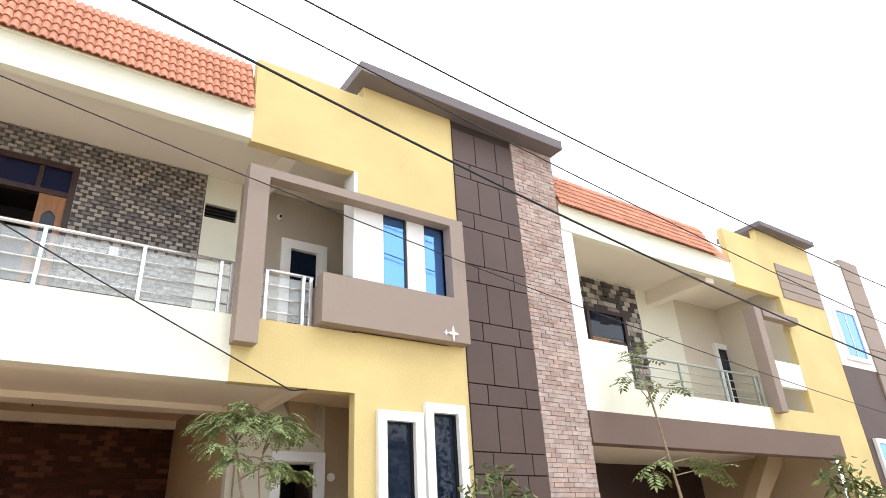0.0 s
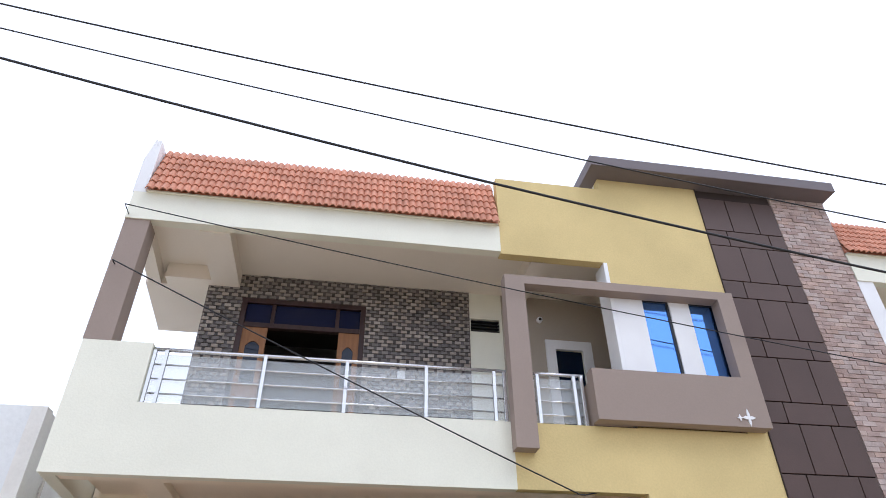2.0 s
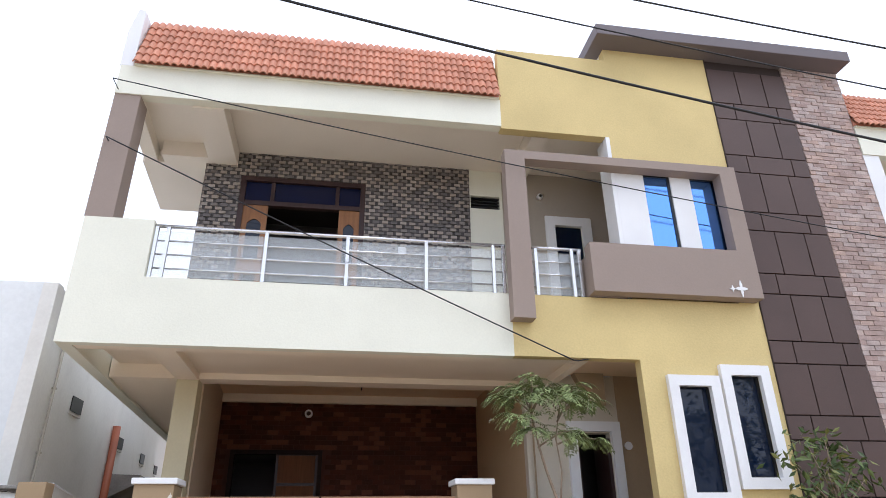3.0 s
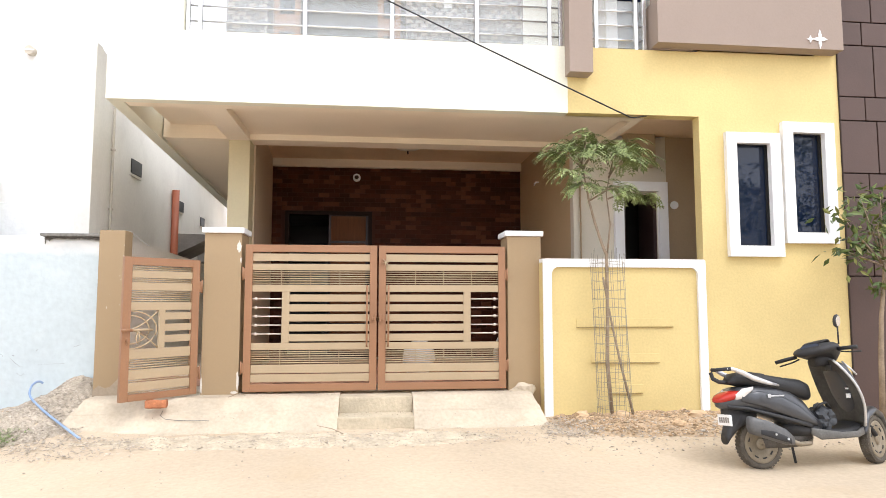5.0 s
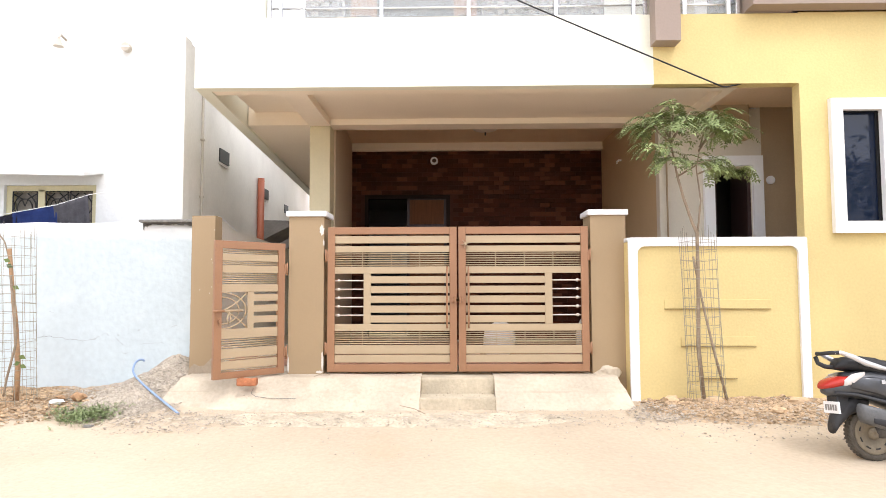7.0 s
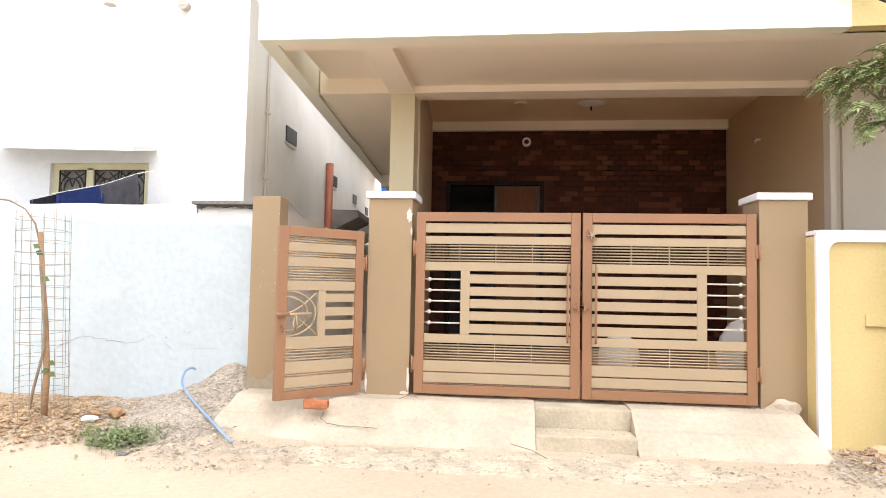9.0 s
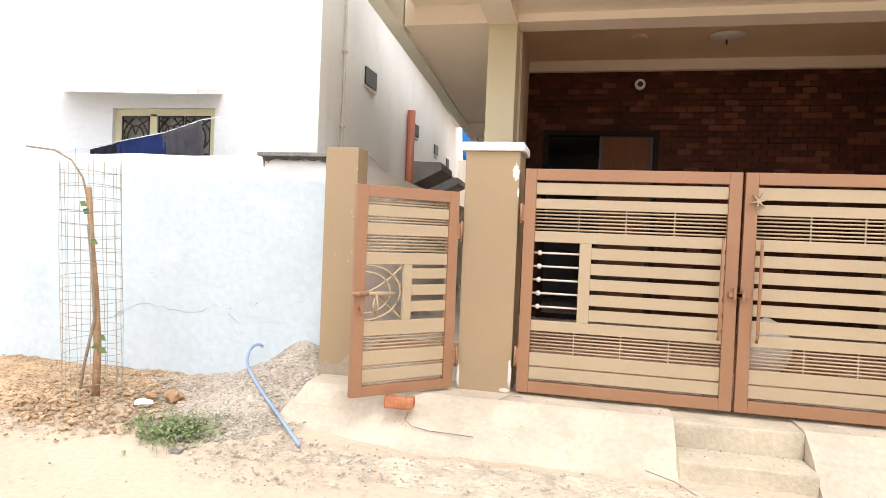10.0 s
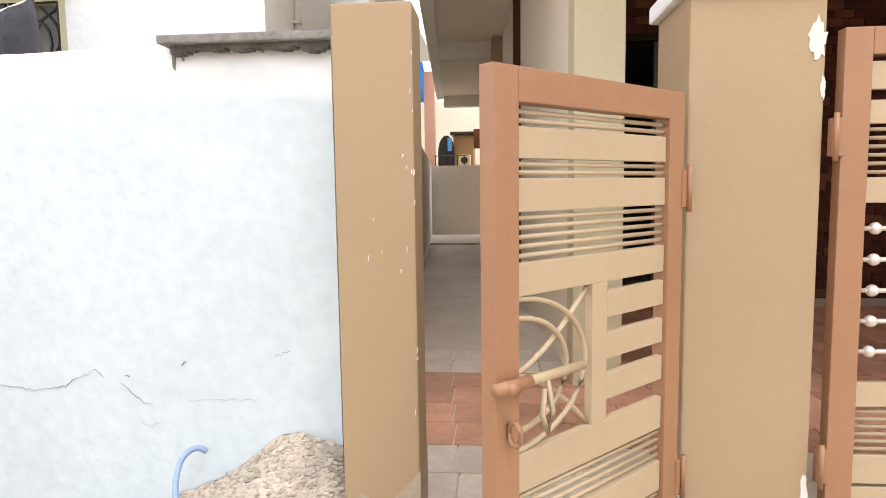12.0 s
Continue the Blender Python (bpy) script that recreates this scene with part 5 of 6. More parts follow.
LEAF2 = mat("yellow_green_leaf", (0.17, 0.20, 0.055), 0.5, 0.2, 6, 40, 0.1, pick="island",
            tones=[(0.07, 0.11, 0.03), (0.12, 0.16, 0.04), (0.20, 0.21, 0.06), (0.09, 0.13, 0.03), (0.06, 0.09, 0.03)])


def leaflet(bm, base, d, n, size, wide=0.38):
    s = d.cross(n).normalized() * size * wide * 0.5
    v = [bm.verts.new(p) for p in (base, base + d * size * 0.45 + s, base + d * size - n * size * 0.12, base + d * size * 0.45 - s)]
    bm.faces.new(v)


def frond(bm, base, d, length, r, pairs, size):
    """A feathered leaf: a drooping midrib with pairs of leaflets."""
    p, d = base.copy(), d.normalized()
    for k in range(pairs):
        d = (d + Vector((0, 0, -0.13 - 0.07 * k / pairs))).normalized()
        p = p + d * length / pairs
        side = d.cross(Vector((0, 0, 1))).normalized()
        up = side.cross(d)
        for s in (-1, 1):
            leaflet(bm, p, (side * s + d * 0.5 - up * 0.15).normalized(), up, size * (0.8 + 0.5 * r.random()) * (1 - 0.4 * abs(k / pairs - 0.4)))
    leaflet(bm, p, d, Vector((0, 0, 1)), size)


def feather_tree(at, trunks, limbs, fronds, label, seed, length=0.3, size=0.075, pairs=7):
    r = random.Random(seed)
    t = thing("street_tree", at, label, "tree", "street trees")
    for pts, r0, r1 in trunks:
        part("trunk", tube(pts, r0, 8, taper=[r0 + (r1 - r0) * k / (len(pts) - 1) for k in range(len(pts))]), BARK, t, smooth=True)
    crown = bmesh.new()
    for a, b in limbs:
        a, b = Vector(a), Vector(b)
        m = a.lerp(b, 0.5) + Vector((r.uniform(-0.05, 0.05), r.uniform(-0.05, 0.05), 0.06))
        part("limb", tube([a, m, b], 0.01, 6, taper=[0.012, 0.009, 0.004]), BARK, t, smooth=True)
        for k in range(fronds):
            u = r.uniform(0.35, 1.0)
            p = (a.lerp(m, u * 2) if u < 0.5 else m.lerp(b, u * 2 - 1))
            ang = r.uniform(0, 6.28)
            d = Vector((math.cos(ang), 0.8 * math.sin(ang), r.uniform(-0.15, 0.55))) + (b - a).normalized() * 0.5
            frond(crown, p, d, length * r.uniform(0.7, 1.2), r, pairs, size)
    part("crown", crown, LEAF, t, "feathery green foliage", kind="stuff")
    return t


def cage(at, radius, height, label, lean=0.0):
    """A tree guard of welded wire."""
    c = thing("tree_guard", at, label, "tree guard", "tree guards")
    WIRE = bpy.data.materials.get("galvanised_wire") or mat("galvanised_wire", (0.33, 0.30, 0.23), 0.6, 0.2, 5, 40, 0, metal=0.3)
    x, y, z = at
    bm = bmesh.new()
    for k in range(14):
        a = 2 * math.pi * k / 14
        tube([(x + radius * math.cos(a) + lean * q * height + 0.01 * math.sin(k * 3 + q * 5), y + radius * math.sin(a), z + height * q + (0.05 * ((k * 7) % 3) if q == 1 else 0)) for q in (0, 0.33, 0.66, 1)], 0.0028, 4, bm)
    part("upright_wire", bm, WIRE, c, kind="stuff")
    bm = bmesh.new()
    k = 0
    q = 0.03
    while q < 1:
        tube([(x + radius * math.cos(a) + lean * q * height, y + radius * math.sin(a), z + height * q + 0.008 * math.sin(a * 2 + k)) for a in [2 * math.pi * j / 18 for j in range(19)]], 0.0022, 4, bm)
        q += 0.055
        k += 1
    part("hoop_wire", bm, WIRE, c, kind="stuff")


TX, TY = 2.95, 7.25
feather_tree((TX, TY, 0.05), [([(2.95, TY, 0.02), (2.90, TY, 0.69), (2.915, TY, 1.25), (2.92, TY, 1.93), (2.865, TY, 2.07), (2.785, TY, 2.32), (2.72, TY, 2.57), (2.68, TY, 2.82), (2.64, TY, 3.02)], 0.026, 0.010),
                              ([(3.20, TY - 0.05, 0.02), (3.06, TY - 0.03, 0.63), (2.96, TY - 0.02, 1.12), (2.93, TY - 0.01, 1.32)], 0.017, 0.012),
                              ([(2.92, TY, 1.40), (2.87, TY, 1.68)], 0.016, 0.013),
                              ([(2.92, TY, 1.90), (2.97, TY, 2.3), (2.93, TY, 2.66), (2.99, TY, 2.95)], 0.012, 0.006)],
             [((2.66, TY, 2.95), (2.32, TY, 3.14)), ((2.65, TY, 2.98), (2.42, TY + 0.12, 3.27)), ((2.64, TY, 3.0), (2.66, TY - 0.1, 3.34)), ((2.66, TY, 2.95), (2.92, TY + 0.1, 3.33)), ((2.96, TY, 2.85), (3.16, TY - 0.12, 3.26)),
              ((2.97, TY, 2.9), (3.36, TY, 3.22)), ((2.99, TY, 2.93), (3.50, TY + 0.1, 3.12)), ((2.70, TY, 2.70), (2.38, TY - 0.1, 2.92)), ((2.72, TY, 2.57), (3.10, TY - 0.1, 2.74)), ((2.95, TY, 2.6), (3.42, TY, 2.66)), ((2.70, TY, 2.7), (2.58, TY - 0.15, 2.72)), ((2.65, TY, 2.95), (2.72, TY - 0.3, 3.12)), ((2.98, TY, 2.9), (3.02, TY - 0.3, 3.1))],
             24, "young street tree with feathery green crown inside a wire guard", 11, 0.27, 0.055, 9)
cage((TX + 0.03, TY, 0.03), 0.19, 1.88, "leaning welded wire tree guard round the young tree", -0.03)
feather_tree((10.0, 7.0, 0.0), [([(10.05, 7.0, 0.0), (10.0, 7.0, 1.5), (10.0, 7.0, 2.4), (9.85, 7.0, 3.2), (9.7, 7.0, 4.0), (9.6, 7.0, 4.4)], 0.035, 0.012)],
             [((9.7, 7.0, 3.9), (9.15, 7.0, 4.35)), ((9.65, 7.0, 4.2), (9.75, 7.0, 4.85)), ((9.7, 7.0, 4.1), (10.5, 7.0, 4.2)), ((9.8, 7.0, 3.0), (9.4, 7.0, 2.75)), ((9.85, 7.0, 2.9), (10.9, 7.0, 2.95)), ((9.9, 7.0, 2.7), (11.2, 7.0, 2.8))],
             7, "slender sparse street tree before the second house", 12, 0.4, 0.13, 6)


def broad_tree(at, trunk, clumps, label, seed, size=0.13, per=26, spread=0.2):
    r = random.Random(seed)
    t = thing("street_tree", at, label, "tree", "street trees")
    part("trunk", tube(trunk, 0.03, 8, taper=[0.034 - 0.02 * k / (len(trunk) - 1) for k in range(len(trunk))]), BARK, t, smooth=True)
    crown = bmesh.new()
    top = Vector(trunk[-1])
    mid = Vector(trunk[-2])
    for c in clumps:
        c = Vector(c)
        part("limb", tube([mid.lerp(top, r.random()), mid.lerp(c, 0.6) + Vector((0, 0, 0.05)), c], 0.01, 6, taper=[0.014, 0.009, 0.004]), BARK, t, smooth=True)
        for k in range(per):
            p = c + Vector((r.gauss(0, spread * 0.5), r.gauss(0, spread * 0.5), r.gauss(0, spread * 0.42)))
            d = Vector((r.uniform(-1, 1), r.uniform(-1, 1), r.uniform(-1.1, 0.25))).normalized()
            n = d.cross(Vector((r.uniform(-1, 1), r.uniform(-1, 1), 0.2))).normalized()
            leaflet(crown, p, d, n, size * r.uniform(0.7, 1.2), 0.36)
    part("crown", crown, LEAF2, t, "drooping glossy leaves", kind="stuff")


BX, BY = 6.12, 7.05
broad_tree((BX, BY, 0.02), [(BX + 0.0, BY, 0.0), (BX + 0.02, BY, 0.7), (BX + 0.05, BY, 1.2), (BX + 0.12, BY, 1.7), (BX + 0.15, BY, 2.2)],
           [(5.68, 7.0, 2.42), (5.95, 7.0, 2.62), (6.25, 7.05, 2.66), (6.5, 7.0, 2.4), (6.1, 6.95, 2.3), (5.9, 7.0, 2.08), (6.35, 7.0, 2.15), (6.65, 7.05, 2.2), (6.15, 7.0, 1.92), (6.45, 7.0, 1.85), (5.75, 7.0, 1.98), (6.3, 7.1, 2.45), (6.2, 7.0, 1.6)],
           "young street tree with drooping yellow-green leaves", 13, 0.14, 34, 0.22)
broad_tree((16.0, 7.0, 0.0), [(16.0, 7.0, 0.0), (16.0, 7.0, 1.0), (16.0, 7.0, 1.6), (15.95, 7.0, 2.2)],
           [(15.2, 7.0, 2.85), (15.6, 7.0, 2.6), (16.0, 7.0, 2.9), (16.4, 7.0, 2.6), (16.8, 7.0, 2.5), (15.7, 7.0, 2.2), (16.2, 7.0, 2.2), (17.2, 7.0, 2.4), (16.6, 7.0, 2.0)],
           "bushy street tree with pale green leaves further along", 14, 0.24, 34, 0.35)
broad_tree((24.5, 9.0, 0.0), [(24.5, 9.0, 0.0), (24.5, 9.0, 3.0), (24.5, 9.0, 4.5), (24.5, 9.0, 6.0)],
           [(24.3, 9.0, 6.4), (24.8, 9.0, 7.0), (24.0, 9.0, 5.6), (24.6, 9.0, 5.2), (25.2, 9.0, 6.2), (24.2, 9.0, 7.2)],
           "tall dark tree beyond the second house", 15, 0.3, 60, 0.6)

# sapling in a wire guard on the soil heap
SX, SY = -4.58, 7.19
sap = thing("sapling", (SX, SY, 0.1), "bare brown sapling with a few leaves in a wire guard", "sapling")
part("stem", tube([(SX, SY, 0.05), (SX + 0.01, SY, 0.5), (SX - 0.05, SY + 0.03, 0.95), (SX - 0.11, SY + 0.05, 1.3), (SX - 0.19, SY + 0.08, 1.80)], 0.03, 8, taper=[0.031, 0.029, 0.025, 0.021, 0.023]), mat("peeling_brown_bark", (0.38, 0.235, 0.13), 0.9, 0.3, 10, 60, 0.7), sap, smooth=True)
part("stake", tube([(SX - 0.14, SY - 0.02, 0.05), (SX - 0.1, SY - 0.02, 0.35), (SX + 0.0, SY - 0.03, 0.75), (SX - 0.06, SY - 0.01, 1.2), (SX - 0.11, SY, 1.5)], 0.012, 6), BARK, sap, smooth=True)
part("bent_twig", tube([(SX - 0.19, SY + 0.07, 1.72), (SX - 0.24, SY + 0.07, 1.88), (SX - 0.35, SY + 0.07, 2.02), (SX - 0.52, SY + 0.07, 2.10), (SX - 0.8, SY + 0.07, 2.13)], 0.008, 6), BARK, sap, smooth=True)
bm = bmesh.new()
for x, z, d in ((0.04, 0.62, 1), (0.05, 0.52, 1), (-0.14, 1.62, 1), (-0.17, 1.68, 1), (-0.06, 1.38, 1), (0.06, 0.55, -1)):
    leaflet(bm, Vector((SX + x, SY - 0.03, z)), Vector((d, -0.2, -0.4)).normalized(), Vector((0, -1, 0.3)).normalized(), 0.09, 0.6)
part("leaves", bm, LEAF2, sap, "few yellow-green leaves")
cage((SX - 0.02, SY, 0.1), 0.22, 1.88, "open welded wire tree guard round the sapling", -0.045)

# ---- clutter on the ground ----
def stones(name, material, label, spots, seed, kind="stuff"):
    """Broken angular pieces strewn over ellipses (centre, half sizes, count, smallest and largest radius)."""
    r = random.Random(seed)
    ico = bmesh.new()
    bmesh.ops.create_icosphere(ico, subdivisions=1, radius=1)
    co = [v.co.copy() for v in ico.verts]
    fa = [[v.index for v in f.verts] for f in ico.faces]
    ico.free()
    verts, faces = [], []
    for cx, cy, sx, sy, n, s0, s1 in spots:
        for _ in range(n):
            a, u = r.uniform(0, 6.283), r.random() ** 0.5 * r.uniform(0.75, 1.08)
            x, y = cx + sx * u * math.cos(a), cy + sy * u * math.sin(a)
            if y > 8.11 or (x > 2.2 and y > 7.46) or (-2.75 < x < 2.1 and y > 6.98) or (-2.93 < x < -2.5 and y > 7.70):
                continue
            s = s0 + (s1 - s0) * r.random() ** 2.5
            z = ground_height(x, y) + loose(x, y) + 0.02 * s
            e = Matrix.Rotation(r.uniform(0, 6.28), 3, "Z") @ Matrix.Rotation(r.uniform(-0.6, 0.6), 3, "X")
            sc = Vector((r.uniform(0.8, 1.5), r.uniform(0.6, 1.1), r.uniform(0.35, 0.7)))
            k = len(verts)
            for c in co:
                q = e @ Vector((c.x * sc.x, c.y * sc.y, c.z * sc.z))
                verts.append((Vector((x, y, z)) + q * s * r.uniform(0.72, 1.2))[:])
            faces += [[k + i for i in f] for f in fa]
    me = bpy.data.meshes.new(name)
    me.from_pydata(verts, [], faces)
    me.materials.append(material)
    return tagged(new(name, me), label, "rubble", "", kind)


def crumbs(name, label, spots, seed):
    """Small crumbs on the ramp and steps: (x0, x1, y0, y1, height at y0, height at y1, count, size)."""
    r = random.Random(seed)
    verts, faces = [], []
    for x0, x1, y0, y1, z0, z1, n, size in spots:
        for _ in range(n):
            u = r.random()
            c = Vector((r.uniform(x0, x1), y0 + (y1 - y0) * u, z0 + (z1 - z0) * u))
            s, k = size * r.uniform(0.4, 1.0) ** 2, len(verts)
            verts += [(c + Vector(d) * s * r.uniform(0.7, 1.3))[:] for d in ((1, 0.2, 0), (-0.4, 0.9, 0), (-0.5, -0.8, 0), (0.1, 0, 1), (0, 0.1, -0.8))]
            faces += [[k + i for i in f] for f in ((0, 1, 3), (1, 2, 3), (2, 0, 3), (1, 0, 4), (2, 1, 4), (0, 2, 4))]
    me = bpy.data.meshes.new(name)
    me.from_pydata(verts, [], faces)
    me.materials.append(CONCRETE_CRUMB)
    return tagged(new(name, me), label, "rubble", "", "stuff")


CONCRETE_CRUMB = mat("cement_crumb", (0.47, 0.40, 0.305), 0.95, 0.2, 6, 30, 0.4, pick="island", spread=0.5)
crumbs("cement_crumbs", "cement crumbs and grit on the ramp and entrance steps", [(-0.13, 0.66, 7.12, 7.38, 0.166, 0.166, 50, 0.007), (-0.13, 0.66, 7.35, 7.40, 0.166, 0.168, 26, 0.012), (-0.13, 0.66, 7.0, 7.10, 0.02, 0.03, 120, 0.014),
       (-2.5, -0.2, 7.44, 7.64, 0.352, 0.356, 60, 0.007), (0.75, 1.8, 7.44, 7.62, 0.352, 0.356, 40, 0.007), (-2.3, -0.2, 7.1, 7.25, 0.10, 0.232, 50, 0.007), (0.75, 1.95, 7.02, 7.22, 0.05, 0.212, 50, 0.008)], 51)


def loose(x, y):
    """Relief of loose earth over the ground."""
    return 0.022 + 0.03 * noise.noise((x * 5, y * 5, 4)) + 0.016 * noise.noise((x * 14, y * 14, 6))


def heap(name, material, label, cx, cy, rx, ry, seed):
    """A low sheet of loose earth with a ragged outline that lies on the ground."""
    bm = bmesh.new()
    R, S = 30, 110
    centre = bm.verts.new((cx, cy, ground_height(cx, cy) + loose(cx, cy)))
    last = None
    for j in range(1, R + 1):
        u = j / R
        ring_ = []
        for k in range(S):
            a = 2 * math.pi * k / S
            f = u * (1 + 0.22 * noise.noise((math.cos(a) * 2, math.sin(a) * 2, seed)) + 0.12 * noise.noise((math.cos(a) * 9, math.sin(a) * 9, seed)))
            x, y = cx + rx * f * math.cos(a), cy + ry * f * math.sin(a)
            y = min(y, 8.125)
            ring_.append(bm.verts.new((x, y, ground_height(x, y) + loose(x, y) * (1 - u ** 5) - 0.02 * u ** 5 + 0.012 * noise.noise((x * 40, y * 40, seed)) * (1 - u ** 5))))
        for k in range(S):
            if last:
                bm.faces.new((last[k], last[(k + 1) % S], ring_[(k + 1) % S], ring_[k]))
            else:
                bm.faces.new((centre, ring_[k], ring_[(k + 1) % S]))
        last = ring_
    return tagged(new(name, to_mesh(name, bm, material)), label, "earth heap", kind="stuff")


heap("soil_heap", mat("loose_red_soil", (0.48, 0.33, 0.195), 0.95, 0.3, 4, 35, 1.0), "loose red-brown soil heaped round the sapling", -5.45, 7.7, 1.5, 1.1, 1)
heap("gravel_bed", mat("loose_grey_rubble", (0.48, 0.415, 0.33), 0.95, 0.25, 5, 40, 1.0), "grey-tan rubble bed beside the end pillar", -3.45, 7.9, 1.0, 1.12, 2)
heap("earth_strip", mat("loose_tan_earth", (0.48, 0.36, 0.235), 0.95, 0.25, 5, 35, 1.0), "broken tan earth along the boundary wall foot", 3.75, 6.98, 1.75, 0.48, 3)
heap("grit_strip", mat("grey_tan_grit", (0.52, 0.445, 0.335), 0.95, 0.25, 4, 30, 1.0, stain=0.4, stain_color=(0.52, 0.43, 0.31)), "trodden grey grit along the foot of the ramp", -0.5, 6.76, 2.4, 0.28, 4)
CLOD = mat("crumbled_brown_soil", (0.47, 0.335, 0.205), 0.95, 0.2, 6, 30, 0.7, pick="island", spread=0.4)
CHIPS = mat("broken_tan_stone", (0.47, 0.41, 0.335), 0.95, 0.2, 6, 30, 0.5, pick="island", spread=0.28)
stones("soil_clods", CLOD, "loose red-brown soil clods on the heap round the sapling", [(-5.3, 7.6, 1.5, 1.2, 11000, 0.003, 0.015), (-4.5, 7.15, 0.7, 0.5, 1300, 0.004, 0.03), (-5.0, 7.9, 1.1, 0.3, 2200, 0.004, 0.018)], 21)
stones("gravel_pieces", CHIPS, "grey-tan broken stones beside the end pillar", [(-3.45, 7.75, 1.05, 0.9, 11000, 0.003, 0.012), (-3.3, 7.8, 0.5, 0.4, 1500, 0.006, 0.022), (-3.1, 6.95, 0.8, 0.3, 700, 0.004, 0.016), (-4.0, 7.85, 0.6, 0.3, 2200, 0.004, 0.016)], 22)
stones("wall_rubble", CLOD, "broken earth and stones along the boundary wall foot", [(3.5, 7.0, 1.35, 0.42, 4200, 0.005, 0.022), (3.3, 7.2, 1.1, 0.25, 700, 0.008, 0.034), (6.2, 7.1, 0.9, 0.3, 900, 0.005, 0.03)], 23)
stones("wall_chips", CHIPS, "pale stone chips strewn over the broken earth", [(3.6, 6.85, 1.6, 0.45, 1300, 0.004, 0.018), (4.3, 6.8, 0.8, 0.35, 250, 0.006, 0.032), (2.35, 6.85, 0.4, 0.25, 500, 0.005, 0.018)], 26)
stones("road_grit", CHIPS, "scattered grit at the road edge", [(-1.5, 6.75, 2.2, 0.26, 1200, 0.003, 0.013), (1.0, 6.72, 2.2, 0.26, 1000, 0.003, 0.013), (-2.6, 6.6, 0.8, 0.35, 700, 0.003, 0.014), (-1.0, 6.2, 4.5, 0.8, 420, 0.002, 0.010), (3.5, 6.45, 2.0, 0.4, 500, 0.003, 0.014)], 24)


def rock(name, at, size, material, label, category, seed):
    r = random.Random(seed)
    bm = bmesh.new()
    bmesh.ops.create_icosphere(bm, subdivisions=2, radius=1)
    for v in bm.verts:
        v.co = Vector((v.co.x * size[0], v.co.y * size[1], v.co.z * size[2])) * (1 + (0.22 if "sack" in name else 0.55) * noise.noise(v.co * 2 + Vector((seed, 0, 0))))
    ob = tagged(new(name, to_mesh(name, bm, material)), label, category)
    ob.location = (at[0], at[1], at[2])
    return ob


rock("clod", (-3.98, 7.35, ground_height(-3.98, 7.35) + 0.06), (0.075, 0.06, 0.05), SOIL, "large red-brown soil clod", "clod", 5)
rock("clod", (-4.15, 7.3, ground_height(-4.15, 7.3) + 0.05), (0.05, 0.04, 0.035), SOIL, "large red-brown soil clod", "clod", 8)
rock("stone", (4.45, 6.75, 0.03), (0.09, 0.07, 0.06), GRAVEL, "pale broken stone by the wall", "stone", 9)
rock("stone", (4.1, 6.95, 0.06), (0.12, 0.08, 0.07), GRAVEL, "pale broken stone by the wall", "stone", 10)
rock("stone", (5.0, 6.9, 0.05), (0.10, 0.08, 0.06), GRAVEL, "pale broken stone by the wall", "stone", 12)
rock("cement_lump", (2.0, 7.62, 0.36), (0.14, 0.07, 0.09), CONCRETE, "rough cement lump at the gate pillar foot", "cement lump", 11)
rock("white_chip", (-4.12, 7.18, ground_height(-4.12, 7.18) + 0.055), (0.085, 0.04, 0.03), LIMEWHITE, "white broken plaster chip", "rubble", 14)
for k, (x, y, a, b_) in enumerate(((3.05, 7.2, 0.13, 0.10), (3.9, 7.12, 0.15, 0.09), (4.3, 7.22, 0.12, 0.08), (2.6, 7.25, 0.10, 0.08), (4.65, 7.05, 0.09, 0.07), (3.55, 6.85, 0.10, 0.07))):
    rock("clod", (x, y, ground_height(x, y) + 0.02), (a * 0.8, b_ * 0.8, 0.05), CLOD, "large broken clod by the yellow wall", "clod", 60 + k)
solid("card_scrap", box(-3.55, -3.46, 6.70, 6.755, ground_height(-3.5, 6.73) - 0.004, ground_height(-3.5, 6.73) + 0.022, 0.006), SLAB, "grey scrap of board", "rubble", kind="thing")
bm = box(-0.11, 0.11, -0.055, 0.055, 0, 0.085, 0.014)
bmesh.ops.subdivide_edges(bm, edges=list(bm.edges), cuts=3, use_grid_fill=True)
for v in bm.verts:
    v.co += 0.016 * Vector((noise.noise(v.co * 14), noise.noise(v.co * 14 + Vector((9, 0, 0))), noise.noise(v.co * 14 + Vector((0, 9, 0)))))
brick = solid("loose_brick", bm, mat("orange_red_brick", (0.44, 0.17, 0.08), 0.9, 0.3, 10, 60, 0.8), "orange-red brick propping the side gate", "brick", kind="thing")
brick.matrix_world = pose(-2.03, 7.18, 0.285, -8, 0, 12)
# blue hose
hz = [(-3.60, 8.085, 0.45), (-3.625, 8.07, 0.472), (-3.66, 8.04, 0.465), (-3.675, 7.98, 0.42), (-3.61, 7.84, 0.335), (-3.35, 7.56, 0.24), (-3.0, 7.22, 0.14), (-2.64, 6.86, 0.05)]
hpts = []
for k in range(len(hz) - 1):
    p0, p1, p2, p3 = (Vector(hz[min(max(k + q, 0), len(hz) - 1)]) for q in (-1, 0, 1, 2))
    for q in range(5):
        u = q / 5
        hpts.append(0.5 * (2 * p1 + (p2 - p0) * u + (2 * p0 - 5 * p1 + 4 * p2 - p3) * u * u + (3 * p1 - p0 - 3 * p2 + p3) * u ** 3))
tagged(solid("hose", tube(hpts + [Vector(hz[-1])], 0.0125, 10), mat("dull_blue_plastic", (0.27, 0.37, 0.56), 0.5, 0.15, 5, 50, 0.2), "dull blue plastic pipe sticking out of the gravel", "pipe", kind="thing", smooth=True))
